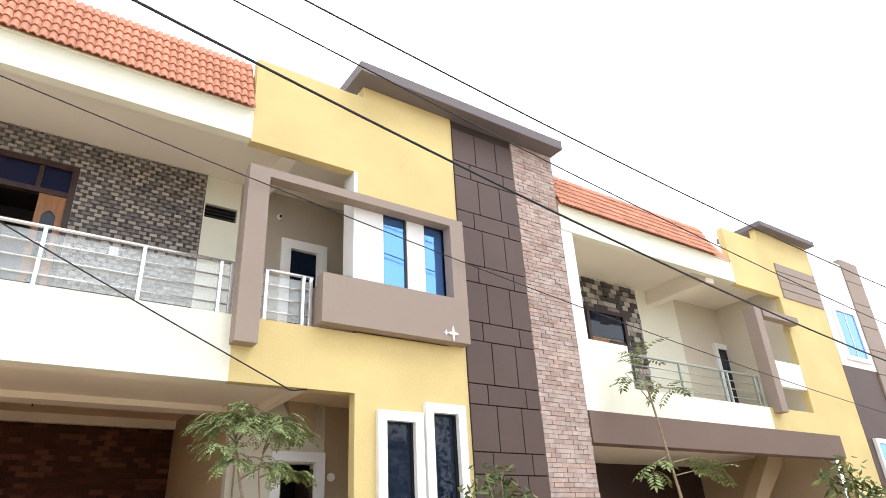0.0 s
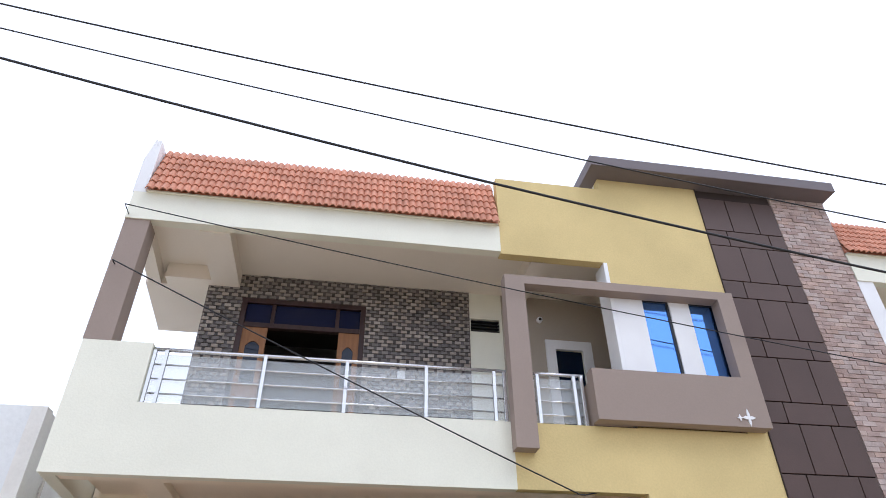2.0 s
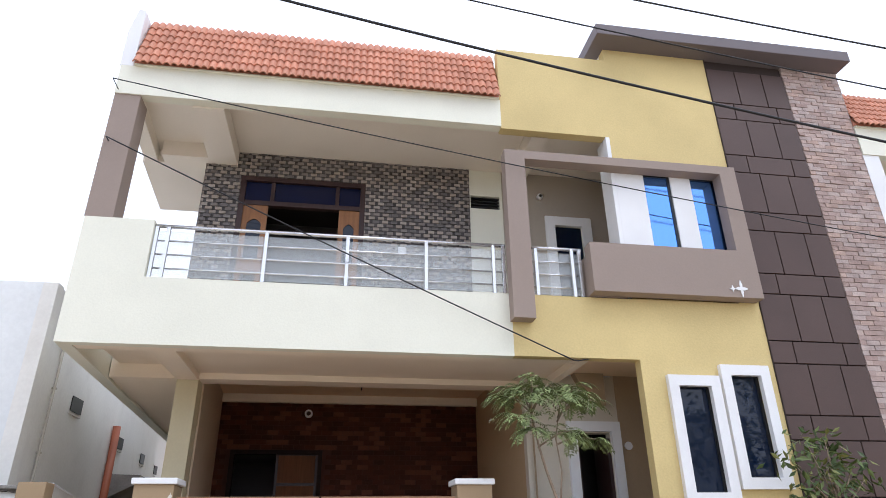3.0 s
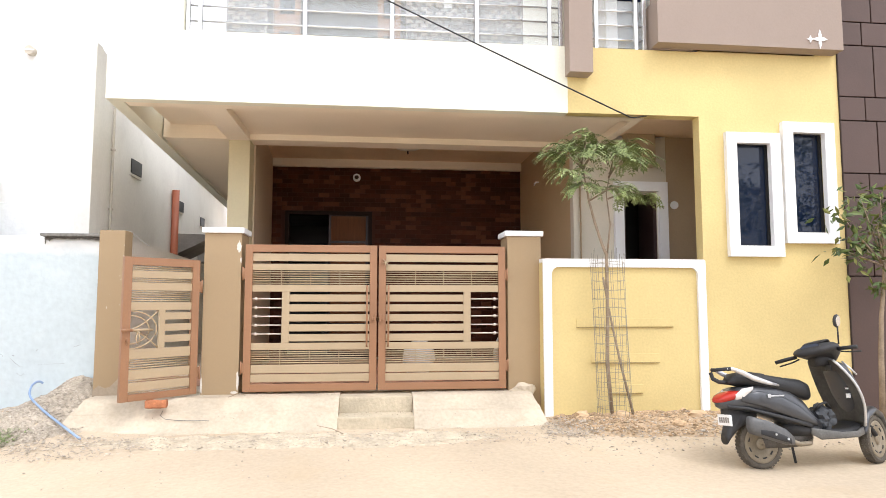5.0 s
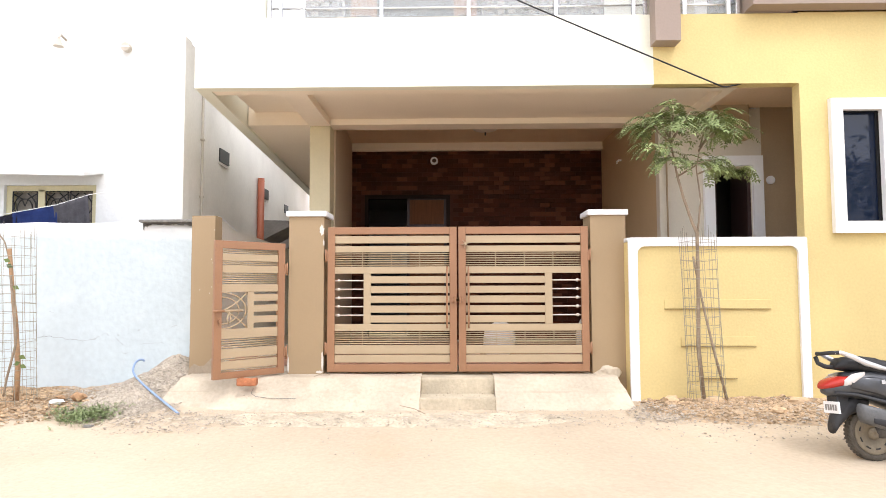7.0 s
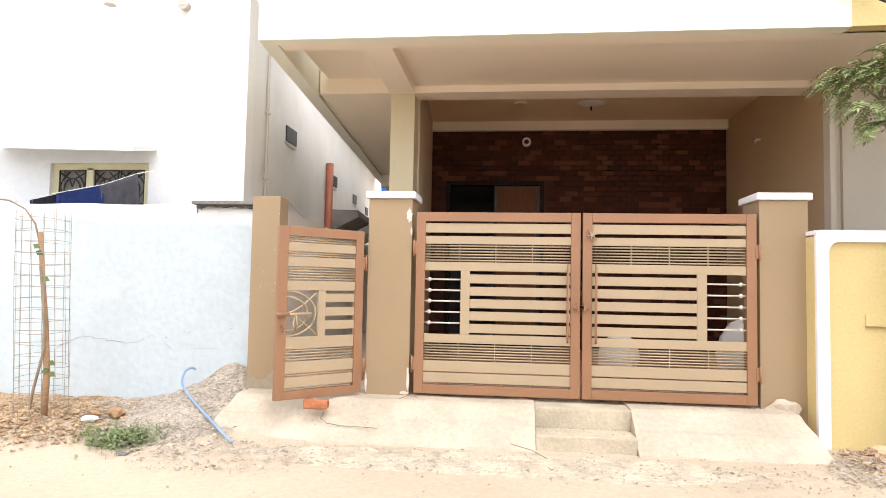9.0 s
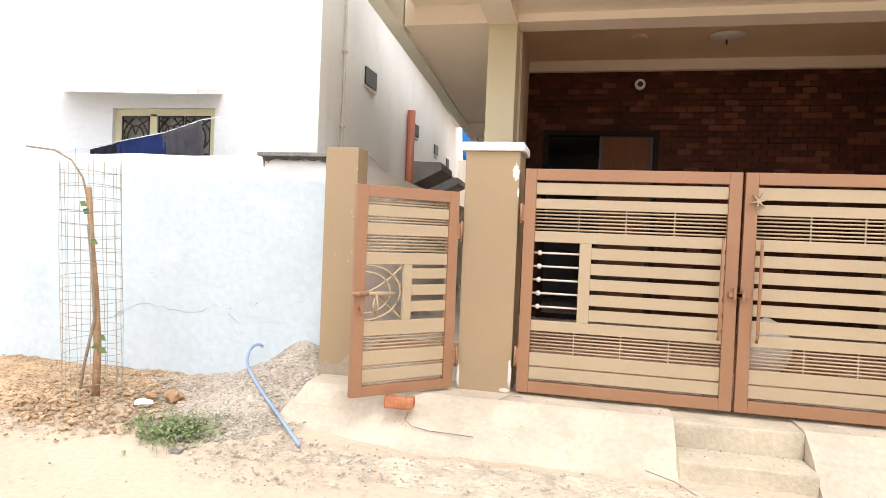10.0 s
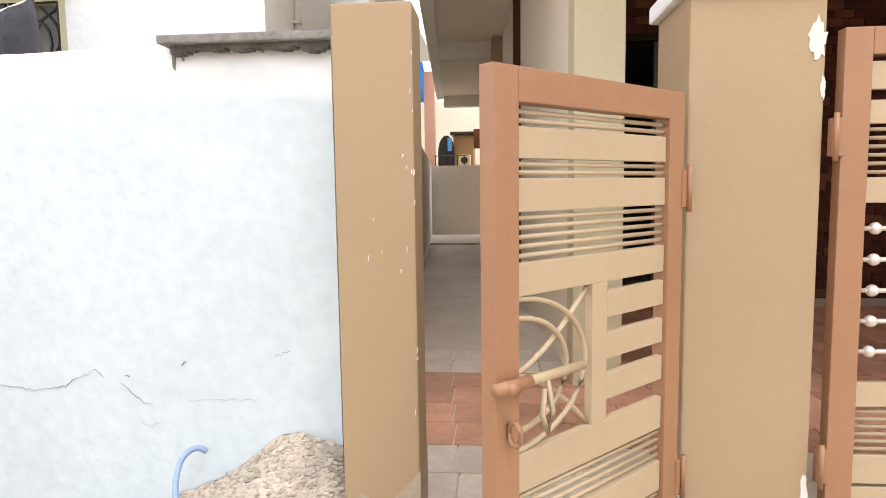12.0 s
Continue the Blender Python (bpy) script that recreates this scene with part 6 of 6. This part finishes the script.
for a, b in (((-1.35, 7.43, 0.352), (-1.2, 7.56, 0.356)), ((-0.35, 7.03, 0.1), (-0.02, 6.86, 0.02))):
    tagged(solid("twig", tube([a, ((a[0] + b[0]) / 2, (a[1] + b[1]) / 2, (a[2] + b[2]) / 2 + 0.02), b], 0.0035, 6), BARK, "thin dry twig on the ramp", "twig", kind="thing"))
tagged(solid("wire_scrap", tube([(-1.98, 7.24, 0.245), (-1.99, 7.19, 0.205), (-1.93, 7.155, 0.175), (-1.8, 7.14, 0.16), (-1.62, 7.14, 0.157), (-1.48, 7.135, 0.153)], 0.0032, 6), SLAB, "curled dark wire scrap on the ramp", "wire", kind="thing"))
# weeds
r = random.Random(31)
bm = bmesh.new()
for k in range(300):
    x, y = r.gauss(-3.68, 0.15), r.gauss(6.95, 0.10)
    d = Vector((r.uniform(-1, 1), r.uniform(-1, 1), r.uniform(0.3, 1.2))).normalized()
    p = Vector((x, y, ground_height(x, y)))
    q = p + d * r.uniform(0.04, 0.15)
    tube([p, q], 0.0015, 3, bm)
    for _ in range(7):
        leaflet(bm, p.lerp(q, r.uniform(0.4, 1)), Vector((r.uniform(-1, 1), r.uniform(-1, 1), r.uniform(-0.2, 0.6))).normalized(), Vector((0, 0, 1)), r.uniform(0.018, 0.042), 0.5)
me = to_mesh("weed_patch", bm, mat("dusty_green_weed", (0.28, 0.34, 0.15), 0.8, 0.2, 6, 40, 0.1, pick="island", spread=0.4))
tagged(new("weed_patch", me), "low dusty green weed patch by the roadside", "weeds", kind="stuff")

# sack and clutter inside the carport
def lump(name, at, size, material, label, category, seed):
    ob = rock(name, at, size, material, label, category, seed)
    for p in ob.data.polygons:
        p.use_smooth = True
    return ob


SACKING = mat("white_woven_sack", (0.66, 0.64, 0.60), 0.8, 0.1, 4, 80, 0.3)
lump("sack", (0.87, 9.25, 0.60), (0.24, 0.17, 0.30), SACKING, "white woven sack slumped behind the gate", "sack", 42)
lump("sack", (2.2, 9.25, 0.68), (0.26, 0.2, 0.38), SACKING, "white woven sack standing on the carport floor", "sack", 43)
solid("plank", box(0.6, 1.5, 9.25, 9.33, 0.335, 0.48, 0.006), WOOD, "short wooden plank on the carport floor", "plank", kind="thing")

# ---- plain houses behind the camera, which close the street ----
solid("wall_opposite", box(-30, 40, -9.3, -9.0, -0.2, 2.2), ROAD_FAR, "plain plaster wall across the street", "wall")
for x0, x1, z1 in ((-24, -8, 6.2), (10.5, 19.5, 6.6)):
    oh = thing("opposite_house", (x0, -13, 0), "pale plastered house across the street", "house")
    part("wall", holed(x0, x1, -0.2, z1, -13.0, -12.7, [(x0 + 1.5 + 3 * k, x0 + 2.7 + 3 * k, z, z + 1.3) for k in range(int((x1 - x0 - 1) // 3)) for z in (1.0, 4.2)]), LIMEWHITE, oh)
    # dark sheet for the shade in the window holes
    part("room_back", box(x0, x1, -13.6, -13.5, -0.2, z1), DARK, oh)
    part("floor_band", box(x0 - 0.2, x1 + 0.2, -12.7, -12.2, 3.0, 3.2), WHITE, oh)
    part("roof", box(x0, x1, -20, -12.6, z1, z1 + 0.15), ROAD_FAR, oh)
rng = random.Random(90)
for x, h in ((13.0, 6.5), (17.5, 8.0), (-6.0, 7.0), (24.0, 7.5)):
    broad_tree((x, -8.3, -0.1), [(x, -8.3, -0.1), (x, -8.3, h * 0.35), (x, -8.3, h * 0.55), (x, -8.3, h * 0.75)],
               [(x + rng.uniform(-1.8, 1.8), -8.3 + rng.uniform(-1, 1), h * rng.uniform(0.5, 1.0)) for _ in range(14)], "leafy tree across the street", 91 + int(x), 0.32, 60, 1.1)

# ---- scooter ----
PAINT = mat("dark_grey_metallic_paint", (0.075, 0.077, 0.083), 0.28, 0.12, 5, 60, 0.04, metal=0.45, spec=0.6)
PLASTIC = mat("black_textured_plastic", (0.03, 0.03, 0.032), 0.6, 0.12, 5, 90, 0.2)
VINYL = mat("black_seat_vinyl", (0.018, 0.018, 0.019), 0.5, 0.1, 6, 90, 0.2)
RUBBER = mat("dusty_tyre_rubber", (0.11, 0.095, 0.075), 0.9, 0.25, 8, 60, 0.5)
RIM = mat("dusty_beige_rim", (0.27, 0.225, 0.16), 0.6, 0.2, 6, 50, 0.1, metal=0.2)
SILVER = mat("silver_trim", (0.62, 0.62, 0.63), 0.3, 0.05, 4, 50, 0, metal=0.7)
REDLENS = mat("red_lamp_lens", (0.42, 0.03, 0.02), 0.15, 0.05, 4, 50, 0)
CLEARLENS = mat("pale_lamp_lens", (0.62, 0.58, 0.55), 0.15, 0.05, 4, 50, 0)


def loft(sections, sides=16, power=2.6):
    """A body along x from sections (x, y centre, z centre, half width, half height), with soft square rings."""
    bm = bmesh.new()
    rings = []
    for x, yc, zc, hw, hh in sections:
        ring_ = []
        for k in range(sides):
            a = 2 * math.pi * k / sides
            c, s = math.cos(a), math.sin(a)
            ring_.append(bm.verts.new((x, yc + hw * math.copysign(abs(c) ** (2 / power), c), zc + hh * math.copysign(abs(s) ** (2 / power), s))))
        rings.append(ring_)
    for a, b in zip(rings, rings[1:]):
        for k in range(sides):
            bm.faces.new((a[k], a[(k + 1) % sides], b[(k + 1) % sides], b[k]))
    bm.faces.new(rings[0][::-1]), bm.faces.new(rings[-1])
    return bm


def spin(profile, centre, steps=32, turn=None):
    """A ring round the y axis from a profile of (radius, y)."""
    bm = bmesh.new()
    rings = [[bm.verts.new((rr * math.cos(a), yy, rr * math.sin(a))) for rr, yy in profile] for a in [2 * math.pi * k / steps for k in range(steps)]]
    n = len(profile)
    for i in range(steps):
        for j in range(n):
            bm.faces.new((rings[i][j], rings[i][(j + 1) % n], rings[(i + 1) % steps][(j + 1) % n], rings[(i + 1) % steps][j]))
    if turn:
        bmesh.ops.transform(bm, matrix=turn, verts=bm.verts)
    bmesh.ops.translate(bm, verts=bm.verts, vec=centre)
    return bm


DUST = mat("dusty_grey_skirt", (0.13, 0.125, 0.115), 0.6, 0.3, 7, 60, 0.2)
BAGCLOTH = mat("slate_grey_bag_cloth", (0.04, 0.044, 0.05), 0.55, 0.3, 9, 60, 0.3)
sc = thing("scooter", (0, 0, 0), "dusty dark grey scooter parked on its stand, handlebar turned", "scooter")
STEER = Matrix.Rotation(radians(25), 4, "Z")
AX = Vector((1.22, 0, 0))


def wheel(centre, turn=None):
    R = 0.222
    tyre_prof = [(R - 0.05, -0.035), (R - 0.02, -0.05), (R - 0.005, -0.036), (R, 0), (R - 0.005, 0.036), (R - 0.02, 0.05), (R - 0.05, 0.035)]
    w = part("wheel", spin([(0.05, -0.03), (0.125, -0.03), (0.165, -0.042), (0.174, -0.036), (0.174, 0.036), (0.165, 0.042), (0.125, 0.03), (0.05, 0.03)], centre, 32, turn), RIM, sc, "dusty wheel with pressed rim", True)
    part("tyre", spin(tyre_prof, centre, 36, turn), RUBBER, w, smooth=True)
    bm = bmesh.new()
    for k in range(40):
        a = 2 * math.pi * k / 40
        for y in (-0.028, 0.0, 0.028):
            b = box(-0.010, 0.010, y - 0.010, y + 0.010, -0.006, 0.006)
            m = Matrix.Rotation(-a, 4, "Y") @ Matrix.Translation((R - 0.001 - 0.09 * abs(y), 0, 0)) @ Matrix.Rotation(radians(90), 4, "Y")
            bmesh.ops.transform(b, matrix=m, verts=b.verts)
            me_ = bpy.data.meshes.new("tmp")
            b.to_mesh(me_)
            b.free()
            bm.from_mesh(me_)
            bpy.data.meshes.remove(me_)
    if turn:
        bmesh.ops.transform(bm, matrix=turn, verts=bm.verts)
    bmesh.ops.translate(bm, verts=bm.verts, vec=centre)
    part("tread", bm, RUBBER, w, kind="stuff")
    part("hub", spin([(0.004, -0.05), (0.03, -0.048), (0.05, -0.036), (0.055, 0.045), (0.004, 0.05)], centre, 20, turn), RIM, w, smooth=True)
    for k in range(9):
        b = bmesh.new()
        tube([(0.128 * math.cos(a), -0.0325, 0.128 * math.sin(a)) for a in [2 * math.pi * (k + q) / 9 for q in (-0.22, -0.11, 0, 0.11, 0.22)]], 0.007, 6, b)
        if turn:
            bmesh.ops.transform(b, matrix=turn, verts=b.verts)
        bmesh.ops.translate(b, verts=b.verts, vec=centre)
        part("rim_slot", b, PLASTIC, w)
    return w


wheel(Vector((0, 0.02, 0.222)))
wheel(Vector((1.235, 0, 0.222)), STEER)
part("tail_body", loft([(-0.40, 0, 0.60, 0.04, 0.03), (-0.34, 0, 0.61, 0.10, 0.065), (-0.22, 0, 0.64, 0.15, 0.11), (-0.05, 0, 0.635, 0.165, 0.13), (0.12, 0, 0.60, 0.17, 0.155), (0.28, 0, 0.55, 0.165, 0.17), (0.42, 0, 0.48, 0.155, 0.15), (0.54, 0, 0.40, 0.13, 0.07), (0.60, 0, 0.37, 0.11, 0.04)], 20, 3.2), PAINT, sc, "dark grey tail body", True)
for s_ in (-1, 1):
    part("side_panel", loft([(-0.24, s_ * 0.148, 0.655, 0.012, 0.04), (-0.05, s_ * 0.172, 0.635, 0.014, 0.07), (0.15, s_ * 0.178, 0.575, 0.016, 0.085), (0.33, s_ * 0.172, 0.50, 0.016, 0.07), (0.46, s_ * 0.155, 0.43, 0.014, 0.035), (0.56, s_ * 0.13, 0.385, 0.01, 0.012)], 12, 2.2), PAINT, sc, smooth=True)
part("body_crease", loft([(-0.36, -0.10, 0.575, 0.012, 0.012), (-0.2, -0.155, 0.555, 0.014, 0.014), (0.1, -0.176, 0.475, 0.015, 0.018), (0.3, -0.172, 0.42, 0.016, 0.02), (0.45, -0.15, 0.38, 0.016, 0.02)], 10), PLASTIC, sc, smooth=True)
part("lower_cover", loft([(0.25, 0, 0.36, 0.11, 0.08), (0.4, 0, 0.345, 0.15, 0.07), (0.55, 0, 0.33, 0.15, 0.05)], 14), PLASTIC, sc, smooth=True)
part("seat", loft([(-0.28, 0, 0.80, 0.05, 0.02), (-0.22, 0, 0.82, 0.11, 0.055), (-0.05, 0, 0.81, 0.135, 0.075), (0.12, 0, 0.775, 0.145, 0.08), (0.3, 0, 0.74, 0.145, 0.085), (0.44, 0, 0.715, 0.13, 0.095), (0.53, 0, 0.69, 0.10, 0.085), (0.565, 0, 0.67, 0.06, 0.05)], 18, 2.9), VINYL, sc, "black vinyl seat", True)
part("seat_pad", loft([(-0.2, 0, 0.865, 0.05, 0.012), (-0.1, 0, 0.868, 0.10, 0.025), (0.06, 0, 0.85, 0.105, 0.022), (0.14, 0, 0.835, 0.06, 0.01)], 14), VINYL, sc, smooth=True)
for s_ in (-1, 1):
    part("grab_rail", loft([(-0.335, s_ * 0.115, 0.915, 0.015, 0.012), (-0.29, s_ * 0.14, 0.915, 0.016, 0.018), (-0.2, s_ * 0.158, 0.875, 0.016, 0.026), (-0.1, s_ * 0.162, 0.825, 0.015, 0.028), (0.03, s_ * 0.16, 0.785, 0.013, 0.022), (0.16, s_ * 0.152, 0.755, 0.010, 0.010)], 12), SILVER, sc, "silver rear grab rail", True)
part("rail_loop", tube([(-0.30, -0.135, 0.915), (-0.345, -0.10, 0.915), (-0.37, -0.05, 0.912), (-0.375, 0.0, 0.91), (-0.37, 0.05, 0.912), (-0.345, 0.10, 0.915), (-0.30, 0.135, 0.915)], 0.018, 10), PLASTIC, sc, "black rear loop of the grab rail", True)
part("rail_brace", tube([(-0.365, 0.06, 0.915), (-0.395, 0.05, 0.88), (-0.385, 0.04, 0.83), (-0.34, 0.02, 0.80), (-0.27, 0.0, 0.79)], 0.02, 10), PLASTIC, sc, smooth=True)
tl = part("tail_lamp", loft([(-0.415, 0, 0.628, 0.05, 0.02), (-0.37, 0, 0.645, 0.105, 0.038), (-0.30, 0, 0.665, 0.138, 0.048), (-0.23, 0, 0.69, 0.15, 0.036)], 18), REDLENS, sc, "red tail lamp", True)
for y in (-0.125, 0.125):
    part("indicator", loft([(-0.29, y * 1.05, 0.655, 0.015, 0.025), (-0.22, y * 1.2, 0.69, 0.016, 0.045), (-0.12, y * 1.28, 0.735, 0.010, 0.016)], 10), CLEARLENS, tl, smooth=True)
np_ = part("number_plate", box(-0.345, -0.33, -0.10, 0.10, 0.40, 0.50, 0.004), WHITE, sc, "white rear number plate")
for k in range(5):
    part("plate_bar", box(-0.349, -0.3455, -0.075 + 0.032 * k, -0.055 + 0.032 * k, 0.425, 0.475), SHADE, np_)
part("plate_holder", box(-0.33, -0.22, -0.07, 0.07, 0.40, 0.58, 0.01), PLASTIC, sc)
part("rear_fender", loft([(-0.36, 0, 0.28, 0.06, 0.05), (-0.32, 0, 0.36, 0.07, 0.08), (-0.22, 0, 0.46, 0.075, 0.09), (-0.05, 0, 0.50, 0.075, 0.06)], 12), PLASTIC, sc, "dusty black rear mudguard", True)
part("muffler", loft([(-0.24, -0.20, 0.415, 0.035, 0.05), (-0.22, -0.20, 0.41, 0.055, 0.08), (-0.05, -0.20, 0.36, 0.06, 0.085), (0.12, -0.195, 0.295, 0.055, 0.07), (0.2, -0.185, 0.26, 0.035, 0.04)], 16, 3.2), mat("dusty_grey_muffler", (0.13, 0.13, 0.13), 0.5, 0.25, 6, 50, 0.1, metal=0.3), sc, "dusty grey muffler", True)
part("heat_shield", loft([(-0.16, -0.256, 0.35, 0.006, 0.022), (-0.02, -0.26, 0.315, 0.006, 0.035), (0.14, -0.248, 0.26, 0.006, 0.025)], 10), BLACK, sc)
for x, z in ((-0.02, 0.325), (0.1, 0.28)):
    part("shield_bolt", tube([(x, -0.27, z), (x, -0.262, z)], 0.011, 8), SILVER, sc)
part("exhaust_pipe", tube([(0.18, -0.185, 0.255), (0.3, -0.16, 0.22), (0.45, -0.1, 0.22), (0.55, 0, 0.26)], 0.022, 8), RIM, sc, smooth=True)
part("engine", loft([(0.02, 0.06, 0.24, 0.09, 0.07), (0.2, 0.05, 0.26, 0.11, 0.09), (0.38, 0.03, 0.27, 0.12, 0.09), (0.5, 0, 0.27, 0.08, 0.06)], 14), mat("oily_engine_grey", (0.12, 0.11, 0.10), 0.6, 0.3, 10, 60, 0.4, metal=0.3), sc, smooth=True)
part("kick_stand", tube([(0.36, 0.04, 0.24), (0.37, 0.04, 0.12), (0.38, 0.04, 0.03)], 0.012, 8), PLASTIC, sc, smooth=True)

part("floorboard", loft([(0.48, 0, 0.33, 0.14, 0.04), (0.6, 0, 0.315, 0.16, 0.03), (0.85, 0, 0.315, 0.165, 0.03), (0.98, 0, 0.35, 0.16, 0.05)], 14), PLASTIC, sc, "black floorboard", True)
part("side_skirt", loft([(0.44, -0.15, 0.33, 0.012, 0.03), (0.52, -0.17, 0.30, 0.014, 0.05), (0.75, -0.172, 0.285, 0.012, 0.03), (0.92, -0.17, 0.29, 0.012, 0.03), (0.99, -0.16, 0.32, 0.012, 0.04)], 10), DUST, sc, "dusty grey side skirt", True)
bm = bmesh.new()
bmesh.ops.create_icosphere(bm, subdivisions=3, radius=1)
for v_ in bm.verts:
    v_.co = Vector((v_.co.x * 0.13, v_.co.y * 0.10, v_.co.z * 0.13)) * (1 + 0.45 * noise.noise(v_.co * 2.3) + 0.2 * noise.noise(v_.co * 6)) + Vector((0.66, -0.04, 0.435))
bag = part("bag", bm, BAGCLOTH, sc, "crumpled slate grey bag on the floorboard")
part("bag_strap", tube([(0.56, -0.08, 0.50), (0.58, -0.12, 0.56), (0.66, -0.12, 0.585), (0.72, -0.1, 0.53)], 0.014, 6), VINYL, bag, smooth=True)
# leg shield: a curved shell that leans back
bm = bmesh.new()
g = []
for j in range(11):
    u = j / 10
    z = 0.36 + 0.62 * u
    xc = 0.99 - 0.02 * u - 0.20 * u ** 2
    hw = 0.19 + 0.075 * math.sin(math.pi * min(1, u * 0.95)) - 0.035 * u ** 4
    g.append([bm.verts.new((xc + 0.03 * (1 - (2 * i / 12 - 1) ** 2), hw * (2 * i / 12 - 1), z)) for i in range(13)])
for a, b in zip(g, g[1:]):
    for i in range(12):
        bm.faces.new((a[i], a[i + 1], b[i + 1], b[i]))
bmesh.ops.solidify(bm, geom=list(bm.faces), thickness=0.02)
shield = part("leg_shield", bm, DUST, sc, "black inner leg shield", True)
part("silver_edge", tube([(0.99 - 0.02 * u - 0.20 * u ** 2 - 0.005, -(0.19 + 0.075 * math.sin(math.pi * min(1, u * 0.95)) - 0.035 * u ** 4) - 0.004, 0.36 + 0.62 * u) for u in [k / 12 for k in range(13)]], 0.012, 8), SILVER, shield, "silver edge trim", True)
part("carry_hook", tube([(0.84, -0.2, 0.96), (0.85, -0.27, 0.90), (0.90, -0.275, 0.84), (0.93, -0.25, 0.84)], 0.008, 8), SILVER, shield, smooth=True)
part("seam_label", box(0.925, 0.94, -0.12, -0.09, 0.70, 0.715), WHITE, shield)
part("warning_label", box(0.925, 0.94, -0.13, -0.09, 0.62, 0.66), WHITE, shield)
part("key_plate", box(0.765, 0.785, -0.13, -0.06, 0.88, 0.93, 0.006), BLACK, shield)
part("front_apron", loft([(0.86, 0, 0.92, 0.10, 0.07), (0.95, 0, 0.80, 0.16, 0.16), (1.03, 0, 0.62, 0.17, 0.20), (1.08, 0, 0.48, 0.13, 0.14)], 16), PAINT, sc, "dark grey front apron", True)


def steered(bm):
    bmesh.ops.translate(bm, verts=bm.verts, vec=(-0.86, 0, 0))
    bmesh.ops.translate(bm, verts=bm.verts, vec=(0, 0, -1.06))
    bmesh.ops.transform(bm, matrix=Matrix.Rotation(radians(-9), 4, "X") @ STEER, verts=bm.verts)
    bmesh.ops.translate(bm, verts=bm.verts, vec=(0.81, 0, 1.035))
    return bm


fend = loft([(-0.24, 0, 0.30, 0.055, 0.03), (-0.16, 0, 0.44, 0.065, 0.045), (0.0, 0, 0.50, 0.07, 0.035), (0.16, 0, 0.44, 0.065, 0.04), (0.25, 0, 0.32, 0.05, 0.03)], 14)
bmesh.ops.transform(fend, matrix=STEER, verts=fend.verts)
bmesh.ops.translate(fend, verts=fend.verts, vec=(1.235, 0, 0))
part("front_fender", fend, PAINT, sc, "dark grey front mudguard", True)
part("fork", tube([(0.98, 0.05, 0.62), (1.2, 0.075, 0.26)], 0.022, 10), PLASTIC, sc, smooth=True)
part("fork", tube([(0.98, -0.05, 0.62), (1.2, -0.075, 0.26)], 0.022, 10), PLASTIC, sc, smooth=True)
head = part("handlebar_cover", steered(loft([(0.62, 0, 1.07, 0.12, 0.03), (0.68, 0, 1.09, 0.19, 0.055), (0.78, 0, 1.10, 0.21, 0.07), (0.88, 0, 1.08, 0.17, 0.08), (0.97, 0, 1.04, 0.09, 0.06)], 18, 2.2)), PLASTIC, sc, "black handlebar cowl", True)
part("visor", steered(loft([(0.70, 0, 1.155, 0.10, 0.008), (0.80, 0, 1.185, 0.12, 0.012), (0.92, 0, 1.15, 0.09, 0.012)], 12)), VINYL, head, smooth=True)
part("dial", steered(loft([(0.645, 0, 1.115, 0.09, 0.035), (0.655, 0, 1.12, 0.085, 0.03)], 14)), DARKGLASS, head)
part("head_lamp", steered(loft([(0.95, 0, 1.05, 0.09, 0.055), (0.985, 0, 1.045, 0.07, 0.045)], 14)), CLEARLENS, head, smooth=True)
part("neck", loft([(0.70, 0, 0.98, 0.07, 0.06), (0.80, 0, 1.0, 0.08, 0.07), (0.88, 0, 0.96, 0.07, 0.06)], 12), PLASTIC, sc, smooth=True)
for s in (-1, 1):
    part("grip", steered(tube([(0.76, s * 0.2, 1.07), (0.72, s * 0.28, 1.06), (0.69, s * 0.39, 1.045)], 0.019, 10)), VINYL, head, smooth=True)
    part("brake_lever", steered(tube([(0.80, s * 0.2, 1.05), (0.80, s * 0.28, 1.03), (0.76, s * 0.39, 1.01)], 0.008, 6)), PLASTIC, head, smooth=True)
mir = part("mirror_stalk", steered(tube([(0.80, -0.2, 1.12), (0.79, -0.22, 1.2), (0.78, -0.24, 1.28)], 0.008, 8)), PLASTIC, sc, "mirror stalk", True)
bm = spin([(0.001, -0.012), (0.047, -0.010), (0.052, 0.0), (0.044, 0.018), (0.001, 0.026)], Vector((0, 0, 0)), 20)
for v_ in bm.verts:
    v_.co.z *= 1.25
bmesh.ops.transform(bm, matrix=Matrix.Translation((0.775, -0.25, 1.335)) @ Matrix.Rotation(radians(0), 4, "Z") @ Matrix.Rotation(radians(16), 4, "X"), verts=bm.verts)
part("mirror_head", steered(bm), PLASTIC, mir, "round rear-view mirror", True)
bm = spin([(0.001, -0.0145), (0.042, -0.0145), (0.042, -0.0125), (0.001, -0.0125)], Vector((0, 0, 0)), 20)
for v_ in bm.verts:
    v_.co.z *= 1.25
bmesh.ops.transform(bm, matrix=Matrix.Translation((0.775, -0.25, 1.335)) @ Matrix.Rotation(radians(0), 4, "Z") @ Matrix.Rotation(radians(16), 4, "X"), verts=bm.verts)
part("mirror_glass", steered(bm), mat("mirror_glass", (0.6, 0.6, 0.6), 0.03, 0.0, 1, 10, 0, metal=1.0), mir)
part("badge_bar", box(0.0, 0.17, -0.199, -0.192, 0.655, 0.668), SILVER, sc)
part("badge_bar", box(0.0, 0.03, -0.198, -0.19, 0.645, 0.68), SILVER, sc)
sc.matrix_world = pose(3.725, 5.63, -0.098, -8, 0, 4.5) @ Matrix.Scale(0.965, 4)
